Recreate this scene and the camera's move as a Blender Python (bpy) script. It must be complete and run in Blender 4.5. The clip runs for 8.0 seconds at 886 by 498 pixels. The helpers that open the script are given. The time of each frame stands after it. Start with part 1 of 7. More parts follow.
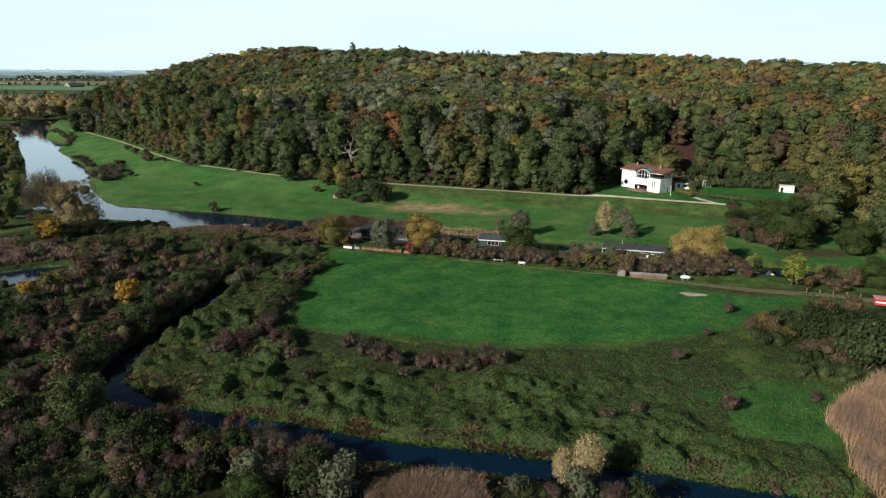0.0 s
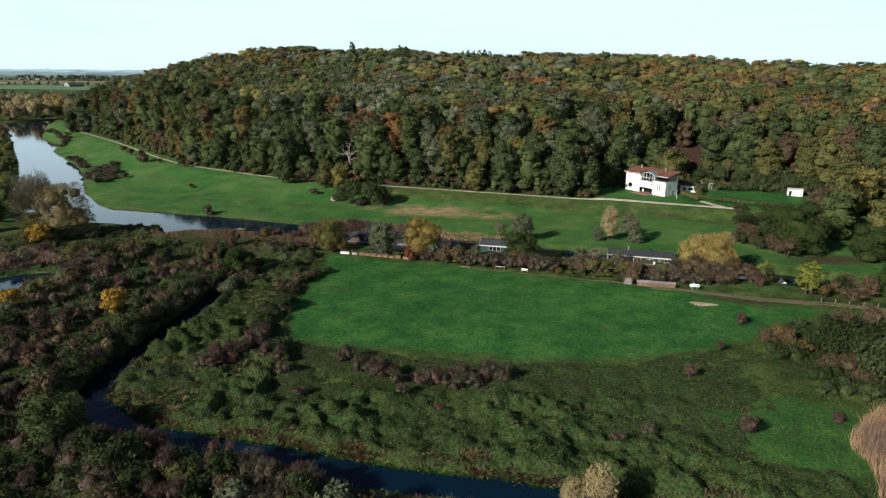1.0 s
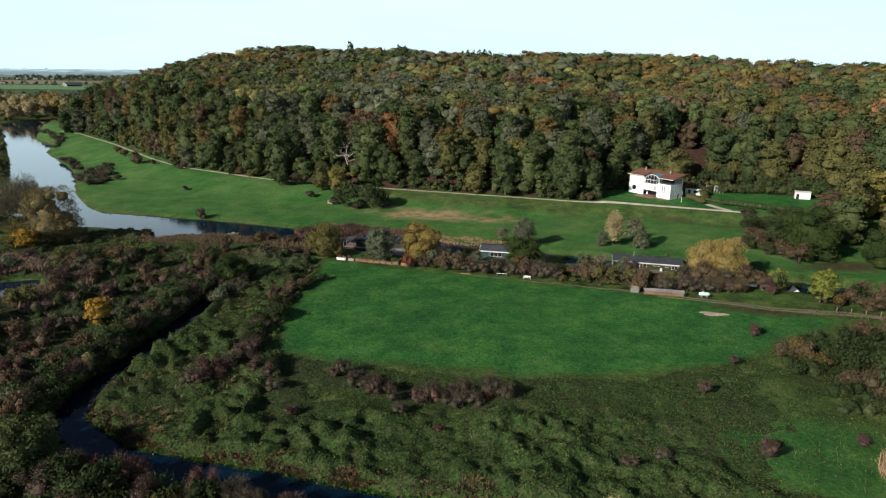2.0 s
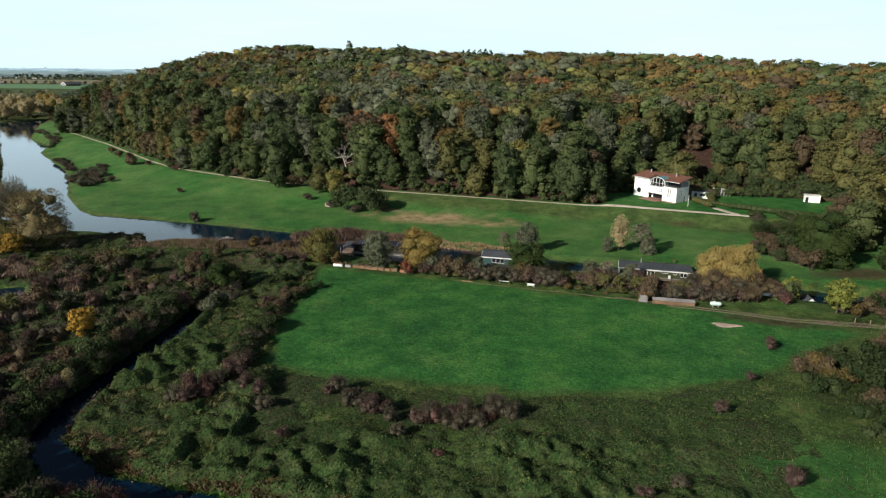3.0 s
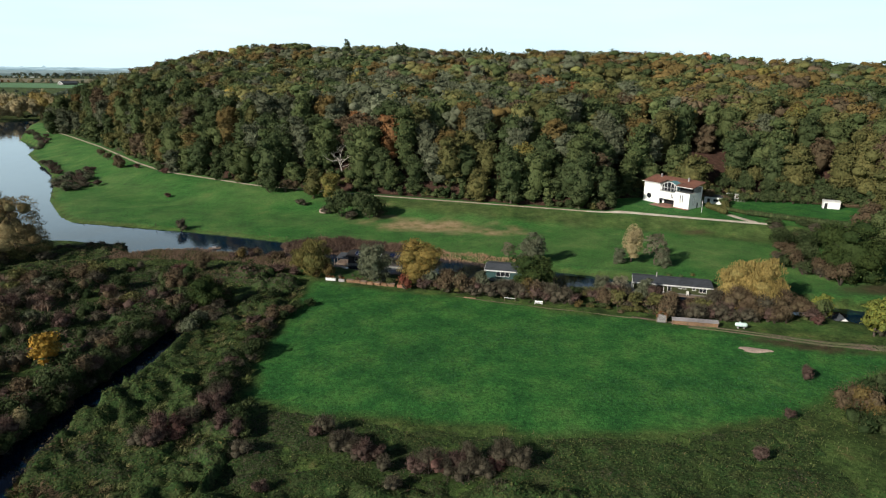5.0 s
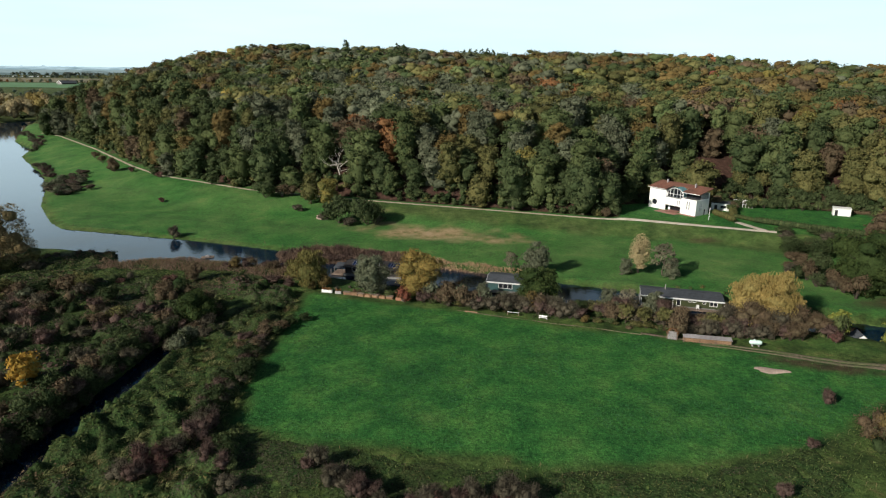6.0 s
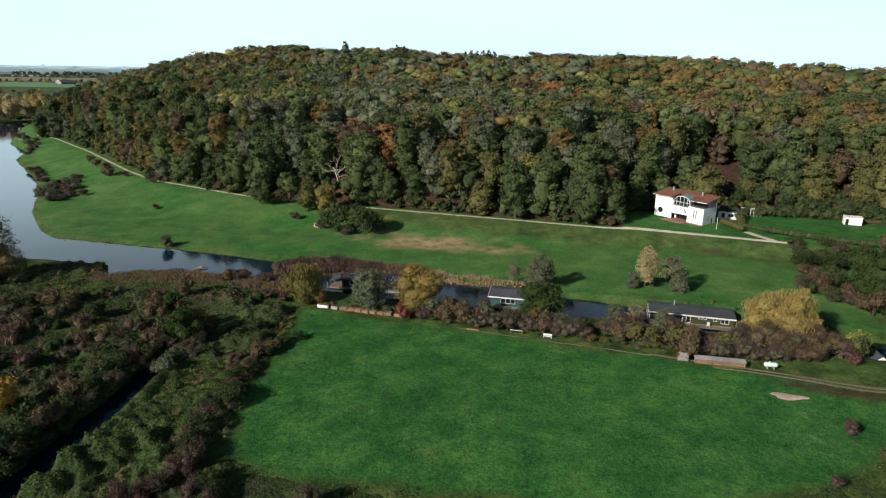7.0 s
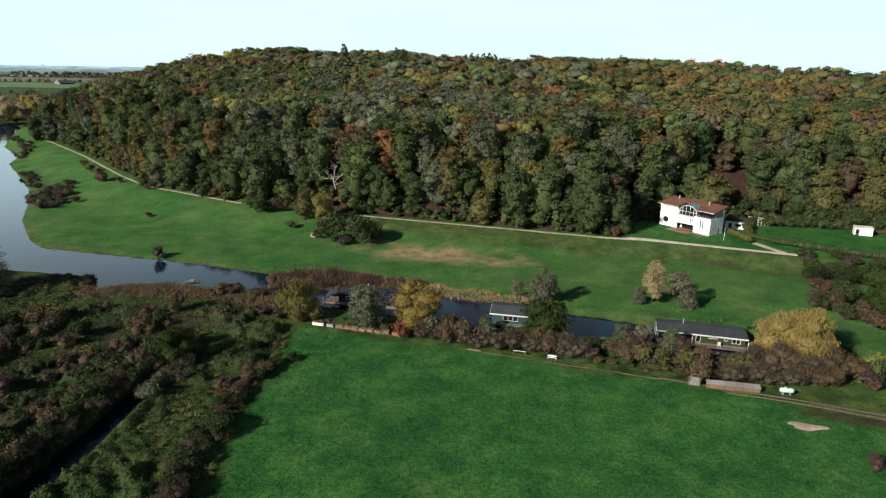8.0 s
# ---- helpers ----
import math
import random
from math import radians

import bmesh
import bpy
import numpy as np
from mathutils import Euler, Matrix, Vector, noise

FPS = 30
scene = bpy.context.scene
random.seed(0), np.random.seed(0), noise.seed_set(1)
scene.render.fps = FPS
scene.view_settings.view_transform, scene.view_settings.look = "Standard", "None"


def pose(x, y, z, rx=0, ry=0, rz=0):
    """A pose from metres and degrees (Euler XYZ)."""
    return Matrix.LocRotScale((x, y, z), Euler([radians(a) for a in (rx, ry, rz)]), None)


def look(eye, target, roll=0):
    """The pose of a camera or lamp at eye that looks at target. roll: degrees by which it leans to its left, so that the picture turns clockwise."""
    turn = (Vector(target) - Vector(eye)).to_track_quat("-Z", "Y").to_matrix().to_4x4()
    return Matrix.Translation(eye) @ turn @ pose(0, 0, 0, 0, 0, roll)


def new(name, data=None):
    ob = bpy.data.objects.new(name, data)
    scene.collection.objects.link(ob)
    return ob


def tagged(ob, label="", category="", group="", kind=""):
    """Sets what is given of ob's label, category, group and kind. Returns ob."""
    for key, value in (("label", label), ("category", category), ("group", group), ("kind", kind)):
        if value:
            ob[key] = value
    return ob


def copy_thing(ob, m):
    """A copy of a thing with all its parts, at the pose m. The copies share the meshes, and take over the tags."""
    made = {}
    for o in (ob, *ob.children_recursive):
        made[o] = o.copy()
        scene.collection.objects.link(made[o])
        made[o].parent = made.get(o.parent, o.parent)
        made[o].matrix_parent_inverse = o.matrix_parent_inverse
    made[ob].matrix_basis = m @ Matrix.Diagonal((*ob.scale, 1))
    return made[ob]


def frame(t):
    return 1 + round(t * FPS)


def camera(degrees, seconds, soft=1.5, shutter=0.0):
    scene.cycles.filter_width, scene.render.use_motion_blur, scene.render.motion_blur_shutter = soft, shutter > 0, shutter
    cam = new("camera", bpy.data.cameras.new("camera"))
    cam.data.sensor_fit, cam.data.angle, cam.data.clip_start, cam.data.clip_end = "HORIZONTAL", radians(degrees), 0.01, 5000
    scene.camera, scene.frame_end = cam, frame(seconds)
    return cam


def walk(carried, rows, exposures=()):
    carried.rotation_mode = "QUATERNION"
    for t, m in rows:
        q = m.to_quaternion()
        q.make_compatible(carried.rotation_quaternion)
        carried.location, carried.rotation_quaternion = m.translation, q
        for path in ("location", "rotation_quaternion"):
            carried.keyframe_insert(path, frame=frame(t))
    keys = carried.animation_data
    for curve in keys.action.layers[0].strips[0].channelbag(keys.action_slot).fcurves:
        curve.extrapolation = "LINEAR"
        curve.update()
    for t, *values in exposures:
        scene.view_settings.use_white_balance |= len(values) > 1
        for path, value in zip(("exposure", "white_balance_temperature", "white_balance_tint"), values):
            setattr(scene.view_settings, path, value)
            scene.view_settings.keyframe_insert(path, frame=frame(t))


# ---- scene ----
cam = camera(70.6, 8.0, soft=1.2)

PATH = [
    (0, (2.979, -0.882, 60.437), (2.937, 1.041, 59.887), 0.4),
    (0.5, (2.962, 2.476, 60.432), (2.92, 4.398, 59.882), 0.4),
    (1, (2.879, 6.109, 60.398), (2.836, 8.031, 59.849), 0.5),
    (1.5, (2.778, 9.573, 60.351), (2.737, 11.495, 59.802), 0.5),
    (3, (2.384, 20.33, 60.349), (2.343, 22.253, 59.799), 0.6),
    (3.5, (2.264, 23.777, 60.352), (2.224, 25.699, 59.801), 0.6),
    (4, (2.099, 27.447, 60.291), (2.059, 29.369, 59.74), 0.6),
    (4.5, (1.908, 30.864, 60.319), (1.868, 32.786, 59.767), 0.6),
    (6, (1.43, 41.776, 61.72), (1.39, 43.698, 61.166), 0.7),
    (6.5, (1.221, 45.232, 62.632), (1.182, 47.154, 62.078), 0.8),
    (7, (1.229, 49.099, 63.6), (1.188, 51.02, 63.045), 0.8),
    (7.5, (0.972, 52.601, 64.448), (0.932, 54.523, 63.894), 0.9),
    (8, (0.912, 56.297, 65.654), (0.872, 58.218, 65.1), 0.9),
]
walk(cam, [(t, look(eye, target, roll)) for t, eye, target, roll in PATH])

# ---- daylight: thin high cloud, low autumn sun ----
SUN_FROM = Vector((-0.77, -0.64, 0.0)).normalized()
SUN_HEIGHT = radians(27)
world = bpy.data.worlds.new("world")
scene.world = world
world.use_nodes = True
wn, wl = world.node_tree.nodes, world.node_tree.links
wn.clear()
w_out = wn.new("ShaderNodeOutputWorld")
w_bg = wn.new("ShaderNodeBackground")
w_sky = wn.new("ShaderNodeTexSky")
w_sky.sky_type = "NISHITA"
w_sky.sun_disc = False
w_sky.sun_elevation = SUN_HEIGHT
w_sky.sun_rotation = math.atan2(SUN_FROM.x, SUN_FROM.y)
w_sky.air_density, w_sky.dust_density, w_sky.ozone_density = 0.7, 0.3, 0.8
w_cloud = wn.new("ShaderNodeTexNoise")
w_cloud.inputs["Scale"].default_value = 2.2
w_cloud.inputs["Detail"].default_value = 6.0
w_coord = wn.new("ShaderNodeTexCoord")
w_map = wn.new("ShaderNodeMapping")
w_map.inputs["Scale"].default_value = (1.0, 1.0, 7.0)
wl.new(w_coord.outputs["Generated"], w_map.inputs["Vector"])
wl.new(w_map.outputs["Vector"], w_cloud.inputs["Vector"])
w_ramp = wn.new("ShaderNodeMapRange")
w_ramp.inputs["From Min"].default_value, w_ramp.inputs["From Max"].default_value = 0.35, 0.68
w_ramp.inputs["To Min"].default_value, w_ramp.inputs["To Max"].default_value = 0.86, 1.0
wl.new(w_cloud.outputs["Fac"], w_ramp.inputs["Value"])
# the veil of cloud is brightest low over the horizon and thins towards the zenith
w_xyz = wn.new("ShaderNodeSeparateXYZ")
wl.new(w_coord.outputs["Generated"], w_xyz.inputs["Vector"])
w_low = wn.new("ShaderNodeMapRange")
w_low.interpolation_type = "SMOOTHSTEP"
w_low.inputs["From Min"].default_value, w_low.inputs["From Max"].default_value = 0.14, 0.46
w_low.inputs["To Min"].default_value, w_low.inputs["To Max"].default_value = 1.0, 0.0
wl.new(w_xyz.outputs["Z"], w_low.inputs["Value"])
w_veil = wn.new("ShaderNodeMath")
w_veil.operation = "MULTIPLY"
wl.new(w_ramp.outputs["Result"], w_veil.inputs[0])
wl.new(w_low.outputs["Result"], w_veil.inputs[1])
w_mix = wn.new("ShaderNodeMixRGB")
w_mix.inputs["Color2"].default_value = (20.8, 27.4, 30.6, 1)
wl.new(w_veil.outputs[0], w_mix.inputs["Fac"])
wl.new(w_sky.outputs["Color"], w_mix.inputs["Color1"])
wl.new(w_mix.outputs["Color"], w_bg.inputs["Color"])
w_bg.inputs["Strength"].default_value = 0.034
wl.new(w_bg.outputs["Background"], w_out.inputs["Surface"])

sun = new("sun", bpy.data.lights.new("sun", "SUN"))
sun.data.energy, sun.data.angle, sun.data.color = 5.0, radians(2.2), (1.0, 0.93, 0.82)
sun.matrix_world = look((0, 0, 200), Vector((0, 0, 200)) - (SUN_FROM * math.cos(SUN_HEIGHT) + Vector((0, 0, math.sin(SUN_HEIGHT)))))
scene.view_settings.exposure = 0.30


# ---- materials ----
def material(name, base, rough=0.8, metal=0.0, spread=0.25, grain=0.0, grain_size=1.0, bump=0.0, specular=0.3, island=False, second=None, patch=4.0):
    """Principled surface: base colour varied at two scales, by object and, for foliage, by clump."""
    mat = bpy.data.materials.new(name)
    mat.use_nodes = True
    n, l = mat.node_tree.nodes, mat.node_tree.links
    bsdf = n["Principled BSDF"]
    bsdf.inputs["Roughness"].default_value = rough
    bsdf.inputs["Metallic"].default_value = metal
    bsdf.inputs["Specular IOR Level"].default_value = specular
    coord = n.new("ShaderNodeTexCoord")
    big = n.new("ShaderNodeTexNoise")
    big.inputs["Scale"].default_value = 1.0 / patch
    big.inputs["Detail"].default_value = 3.0
    l.new(coord.outputs["Object"], big.inputs["Vector"])
    mix = n.new("ShaderNodeMixRGB")
    mix.inputs["Color1"].default_value = (*base, 1)
    mix.inputs["Color2"].default_value = (*(second or [c * 0.7 for c in base]), 1)
    ramp = n.new("ShaderNodeMapRange")
    ramp.inputs["From Min"].default_value, ramp.inputs["From Max"].default_value = 0.35, 0.65
    l.new(big.outputs["Fac"], ramp.inputs["Value"])
    info = n.new("ShaderNodeObjectInfo")
    value = n.new("ShaderNodeMath")
    value.operation = "MULTIPLY_ADD"
    value.inputs[1].default_value, value.inputs[2].default_value = spread, 1.0 - spread / 2
    hsv = n.new("ShaderNodeHueSaturation")
    if island:
        geo = n.new("ShaderNodeNewGeometry")
        add = n.new("ShaderNodeMath")
        add.operation = "MULTIPLY_ADD"
        add.inputs[1].default_value, add.inputs[2].default_value = 0.5, 0.0
        l.new(geo.outputs["Random Per Island"], add.inputs[0])
        part2 = n.new("ShaderNodeMath")
        part2.operation = "MULTIPLY_ADD"
        part2.inputs[1].default_value = 0.5
        l.new(info.outputs["Random"], part2.inputs[0])
        l.new(add.outputs[0], part2.inputs[2])
        l.new(part2.outputs[0], value.inputs[0])
        l.new(geo.outputs["Random Per Island"], mix.inputs["Fac"])
    else:
        l.new(info.outputs["Random"], value.inputs[0])
        l.new(ramp.outputs["Result"], mix.inputs["Fac"])
    l.new(value.outputs[0], hsv.inputs["Value"])
    l.new(mix.outputs["Color"], hsv.inputs["Color"])
    last = hsv.outputs["Color"]
    fine = None
    if grain or bump:
        fine = n.new("ShaderNodeTexNoise")
        fine.inputs["Scale"].default_value = 1.0 / grain_size
        fine.inputs["Detail"].default_value = 5.0
        l.new(coord.outputs["Object"], fine.inputs["Vector"])
    if grain:
        gm = n.new("ShaderNodeMapRange")
        gm.inputs["From Min"].default_value, gm.inputs["From Max"].default_value = 0.3, 0.7
        gm.inputs["To Min"].default_value, gm.inputs["To Max"].default_value = 1 - grain, 1 + grain * 0.5
        l.new(fine.outputs["Fac"], gm.inputs["Value"])
        mul = n.new("ShaderNodeMixRGB")
        mul.blend_type = "MULTIPLY"
        mul.inputs["Fac"].default_value = 1.0
        l.new(last, mul.inputs["Color1"])
        l.new(gm.outputs["Result"], mul.inputs["Color2"])
        last = mul.outputs["Color"]
    if bump:
        b = n.new("ShaderNodeBump")
        b.inputs["Strength"].default_value = bump
        b.inputs["Distance"].default_value = grain_size * 0.5
        l.new(fine.outputs["Fac"], b.inputs["Height"])
        l.new(b.outputs["Normal"], bsdf.inputs["Normal"])
    l.new(last, bsdf.inputs["Base Color"])
    return mat


def leaf_material(name, base, second):
    """Leaves: matt, each spray a little different, letting some light through."""
    mat = material(name, base, rough=0.75, spread=0.5, island=True, second=second, specular=0.05, grain=0.4, grain_size=0.55, bump=0.7)
    n, l = mat.node_tree.nodes, mat.node_tree.links
    bsdf, out = n["Principled BSDF"], n["Material Output"]
    tint, grow, shade = n.new("ShaderNodeAttribute"), n.new("ShaderNodeMath"), n.new("ShaderNodeHueSaturation")
    tint.attribute_name = "tint"
    grow.operation = "ADD"
    grow.inputs[1].default_value = 1.0
    l.new(tint.outputs["Fac"], grow.inputs[0])
    l.new(grow.outputs[0], shade.inputs["Value"])
    l.new(bsdf.inputs["Base Color"].links[0].from_socket, shade.inputs["Color"])
    l.new(shade.outputs["Color"], bsdf.inputs["Base Color"])
    thin = n.new("ShaderNodeBsdfTranslucent")
    l.new(bsdf.inputs["Base Color"].links[0].from_socket, thin.inputs["Color"])
    both = n.new("ShaderNodeMixShader")
    both.inputs["Fac"].default_value = 0.12
    l.new(bsdf.outputs["BSDF"], both.inputs[1])
    l.new(thin.outputs["BSDF"], both.inputs[2])
    l.new(both.outputs["Shader"], out.inputs["Surface"])
    return mat


LEAF = {
    "gold": leaf_material("leaf_gold", (0.370, 0.265, 0.090), (0.210, 0.175, 0.065)),
    "willow_bare": leaf_material("twig_willow", (0.180, 0.155, 0.110), (0.130, 0.125, 0.080)),
    "willow_rust": leaf_material("leaf_rust", (0.205, 0.145, 0.072), (0.140, 0.125, 0.062)),
    "amber": leaf_material("leaf_amber", (0.225, 0.145, 0.042), (0.110, 0.110, 0.038)),
    "amber_green": leaf_material("leaf_amber_green", (0.190, 0.150, 0.050), (0.105, 0.112, 0.040)),
    "dark_green": leaf_material("leaf_dark_green", (0.044, 0.066, 0.028), (0.066, 0.083, 0.035)),
    "green": leaf_material("leaf_green", (0.064, 0.092, 0.036), (0.088, 0.104, 0.041)),
    "olive": leaf_material("leaf_olive", (0.092, 0.099, 0.038), (0.122, 0.112, 0.042)),
    "grey_green": leaf_material("leaf_grey_green", (0.088, 0.103, 0.061), (0.112, 0.120, 0.077)),
    "bronze": leaf_material("leaf_bronze", (0.140, 0.096, 0.035), (0.109, 0.086, 0.035)),
    "brown": leaf_material("leaf_brown", (0.114, 0.079, 0.050), (0.092, 0.074, 0.044)),
    "orange": leaf_material("leaf_orange", (0.237, 0.106, 0.045), (0.163, 0.094, 0.043)),
    "red": leaf_material("leaf_red", (0.188, 0.057, 0.037), (0.131, 0.056, 0.037)),
    "yellow": leaf_material("leaf_yellow", (0.360, 0.195, 0.032), (0.230, 0.165, 0.038)),
    "gold_green": leaf_material("leaf_gold_green", (0.231, 0.182, 0.050), (0.133, 0.140, 0.048)),
    "pale": leaf_material("leaf_pale", (0.370, 0.295, 0.160), (0.270, 0.225, 0.120)),
    "mauve": leaf_material("twig_mauve", (0.104, 0.066, 0.058), (0.076, 0.056, 0.045)),
    "twig_grey": leaf_material("twig_grey", (0.094, 0.080, 0.058), (0.066, 0.061, 0.042)),
    "twig_red": leaf_material("twig_red", (0.135, 0.068, 0.058), (0.095, 0.058, 0.048)),
    "bramble": leaf_material("leaf_bramble", (0.024, 0.043, 0.016), (0.044, 0.056, 0.023)),
    "reed": leaf_material("reed_straw", (0.400, 0.275, 0.175), (0.315, 0.205, 0.130)),
    "reed_brown": leaf_material("reed_brown", (0.237, 0.165, 0.119), (0.176, 0.119, 0.088)),
    "reed_pale": leaf_material("reed_pale", (0.300, 0.215, 0.165), (0.225, 0.160, 0.125)),
    "willow_pale": leaf_material("leaf_willow_pale", (0.380, 0.320, 0.190), (0.280, 0.260, 0.150)),
    # distance haze is put into the next two leaf colours, paler and bluer
    "hazed_pale": leaf_material("leaf_hazed_belts", (0.150, 0.185, 0.160), (0.190, 0.200, 0.165)),
    "hazed_green": leaf_material("leaf_hazed_trees", (0.088, 0.118, 0.085), (0.120, 0.140, 0.100)),
    "grass_pale": leaf_material("blade_grass_pale", (0.135, 0.165, 0.058), (0.165, 0.165, 0.075)),
    "grass": leaf_material("blade_grass", (0.075, 0.112, 0.032), (0.110, 0.124, 0.045)),
    "lush": leaf_material("blade_lush", (0.053, 0.132, 0.024), (0.066, 0.143, 0.033)),
    "oak": leaf_material("leaf_oak", (0.030, 0.052, 0.017), (0.046, 0.062, 0.018)),
    "lime": leaf_material("leaf_lime", (0.200, 0.200, 0.042), (0.110, 0.145, 0.038)),
    "weed": leaf_material("leaf_weed", (0.024, 0.088, 0.036), (0.040, 0.105, 0.040)),
    "herb": leaf_material("leaf_herb", (0.042, 0.094, 0.026), (0.062, 0.104, 0.032)),
    "rust": leaf_material("blade_rust", (0.215, 0.118, 0.062), (0.160, 0.108, 0.056)),
    "straw": leaf_material("blade_straw", (0.190, 0.150, 0.078), (0.130, 0.120, 0.055)),
}
BARK = material("bark", (0.090, 0.072, 0.055), rough=0.9, grain=0.5, grain_size=0.3, bump=0.4)
DEAD_WOOD = material("dead_wood", (0.50, 0.45, 0.40), rough=0.9, grain=0.3, grain_size=0.3)
WHITE = material("white_render", (0.80, 0.80, 0.79), rough=0.75, spread=0.03, grain=0.06, grain_size=1.2, second=(0.74, 0.74, 0.72))
WHITE_PAINT = material("white_paint", (0.78, 0.78, 0.77), rough=0.5, spread=0.06, grain=0.08, grain_size=0.4)
ROOF_TILE = material("roof_tile_red", (0.200, 0.090, 0.062), rough=0.75, grain=0.35, grain_size=0.5, bump=0.3, second=(0.15, 0.075, 0.055))
ROOF_FELT = material("roof_felt", (0.060, 0.067, 0.078), rough=0.75, grain=0.3, grain_size=0.8, second=(0.045, 0.052, 0.060))
TEAL_WALL = material("teal_boards", (0.040, 0.095, 0.095), rough=0.6, grain=0.3, grain_size=0.3)
OLIVE_WALL = material("olive_boards", (0.050, 0.062, 0.024), rough=0.6, grain=0.3, grain_size=0.3)
DARK_WALL = material("dark_boards", (0.045, 0.040, 0.038), rough=0.7, grain=0.3, grain_size=0.3)
HULL = material("hull_concrete", (0.22, 0.22, 0.21), rough=0.8, grain=0.3, grain_size=0.6)
DARK_METAL = material("dark_metal", (0.04, 0.04, 0.042), rough=0.5, metal=0.6)
SOLAR = material("solar_cells", (0.012, 0.022, 0.06), rough=0.15, specular=0.6, grain=0.15, grain_size=0.2)
BRICK = material("brick_paving", (0.33, 0.17, 0.13), rough=0.85, grain=0.3, grain_size=0.25, bump=0.2)
WOOD = material("weathered_wood", (0.23, 0.17, 0.13), rough=0.85, grain=0.4, grain_size=0.25)
CUT_WOOD = material("cut_wood", (0.36, 0.22, 0.13), rough=0.85, grain=0.35, grain_size=0.2)
GREY_SHEET = material("grey_sheet", (0.33, 0.31, 0.31), rough=0.7, grain=0.25, grain_size=0.5)
TANK_PAINT = material("tank_paint", (0.62, 0.80, 0.74), rough=0.35, spread=0.04, grain=0.08, grain_size=0.4)
TEAL_GLASS = material("tinted_roof_glass", (0.14, 0.28, 0.30), rough=0.1, specular=0.6)
RED_PAINT = material("red_paint", (0.50, 0.06, 0.07), rough=0.5, grain=0.1, grain_size=0.5)
PALE_PINK = material("faded_pink_sheet", (0.55, 0.30, 0.28), rough=0.6, grain=0.15, grain_size=0.5)
TERRACOTTA = material("terracotta", (0.36, 0.17, 0.10), rough=0.8, grain=0.3, grain_size=0.2)
SAND = material("sand", (0.50, 0.38, 0.32), rough=0.95, grain=0.3, grain_size=0.5, bump=0.4)
FOOTPATH = material("footpath_earth", (0.42, 0.35, 0.27), rough=0.95, grain=0.3, grain_size=0.6, bump=0.2, second=(0.32, 0.26, 0.19))
GRAVEL = material("path_gravel", (0.48, 0.43, 0.36), rough=0.95, grain=0.25, grain_size=0.5, bump=0.2, second=(0.38, 0.33, 0.27))
DIRT = material("track_dirt", (0.165, 0.118, 0.094), rough=0.95, grain=0.4, grain_size=0.6, bump=0.3, second=(0.12, 0.13, 0.06))

GLASS = bpy.data.materials.new("window_glass")
GLASS.use_nodes = True
_g = GLASS.node_tree.nodes["Principled BSDF"]
_g.inputs["Base Color"].default_value = (0.015, 0.018, 0.022, 1)
_g.inputs["Roughness"].default_value = 0.06
_g.inputs["Specular IOR Level"].default_value = 0.6

WATER = bpy.data.materials.new("river_water")
WATER.use_nodes = True
_n, _l = WATER.node_tree.nodes, WATER.node_tree.links
_w = _n["Principled BSDF"]
_w.inputs["Base Color"].default_value = (0.002, 0.013, 0.030, 1)
_w.inputs["Roughness"].default_value = 0.04
_w.inputs["IOR"].default_value = 1.45
_tc = _n.new("ShaderNodeTexCoord")
_rip = _n.new("ShaderNodeTexNoise")
_rip.inputs["Scale"].default_value = 0.8
_rip.inputs["Detail"].default_value = 3.0
_bp = _n.new("ShaderNodeBump")
_bp.inputs["Strength"].default_value = 0.05
_bp.inputs["Distance"].default_value = 0.25
_l.new(_tc.outputs["Object"], _rip.inputs["Vector"])
_l.new(_rip.outputs["Fac"], _bp.inputs["Height"])
_l.new(_bp.outputs["Normal"], _w.inputs["Normal"])


# ---- mesh helpers ----
def mesh_of(name, verts, faces, mats, index=None, smooth=False):
    """A mesh from an array of vertices and a list of face arrays, each with one number of corners; index: material of each face."""
    me = bpy.data.meshes.new(name)
    faces = [np.asarray(f, dtype=np.int32) for f in faces if len(f)]
    me.vertices.add(len(verts))
    me.vertices.foreach_set("co", np.asarray(verts, dtype=np.float32).ravel())
    totals = np.concatenate([np.full(len(f), f.shape[1], dtype=np.int32) for f in faces])
    loops = np.concatenate([f.ravel() for f in faces])
    me.loops.add(len(loops))
    me.loops.foreach_set("vertex_index", loops)
    me.polygons.add(len(totals))
    me.polygons.foreach_set("loop_start", np.concatenate([[0], np.cumsum(totals)[:-1]]).astype(np.int32))
    me.polygons.foreach_set("loop_total", totals)
    for m in mats:
        me.materials.append(m)
    if index is not None:
        me.polygons.foreach_set("material_index", np.asarray(index, dtype=np.int32))
    if smooth:
        me.polygons.foreach_set("use_smooth", np.ones(len(totals), dtype=bool))
    me.update(calc_edges=True)
    return me


def part(name, bm, mat, parent, label=""):
    """One mesh object under a thing or a part, from a bmesh or a mesh."""
    if isinstance(bm, bmesh.types.BMesh):
        me = bpy.data.meshes.new(name)
        bm.to_mesh(me)
        bm.free()
        me.materials.append(mat)
    else:
        me = bm
    ob = new(name, me)
    ob.parent = parent
    return tagged(ob, label)


def thing(name, m, label, category, group="", kind=""):
    ob = new(name)
    ob.matrix_basis = m
    ob.empty_display_size = 0.5
    return tagged(ob, label, category, group, kind)


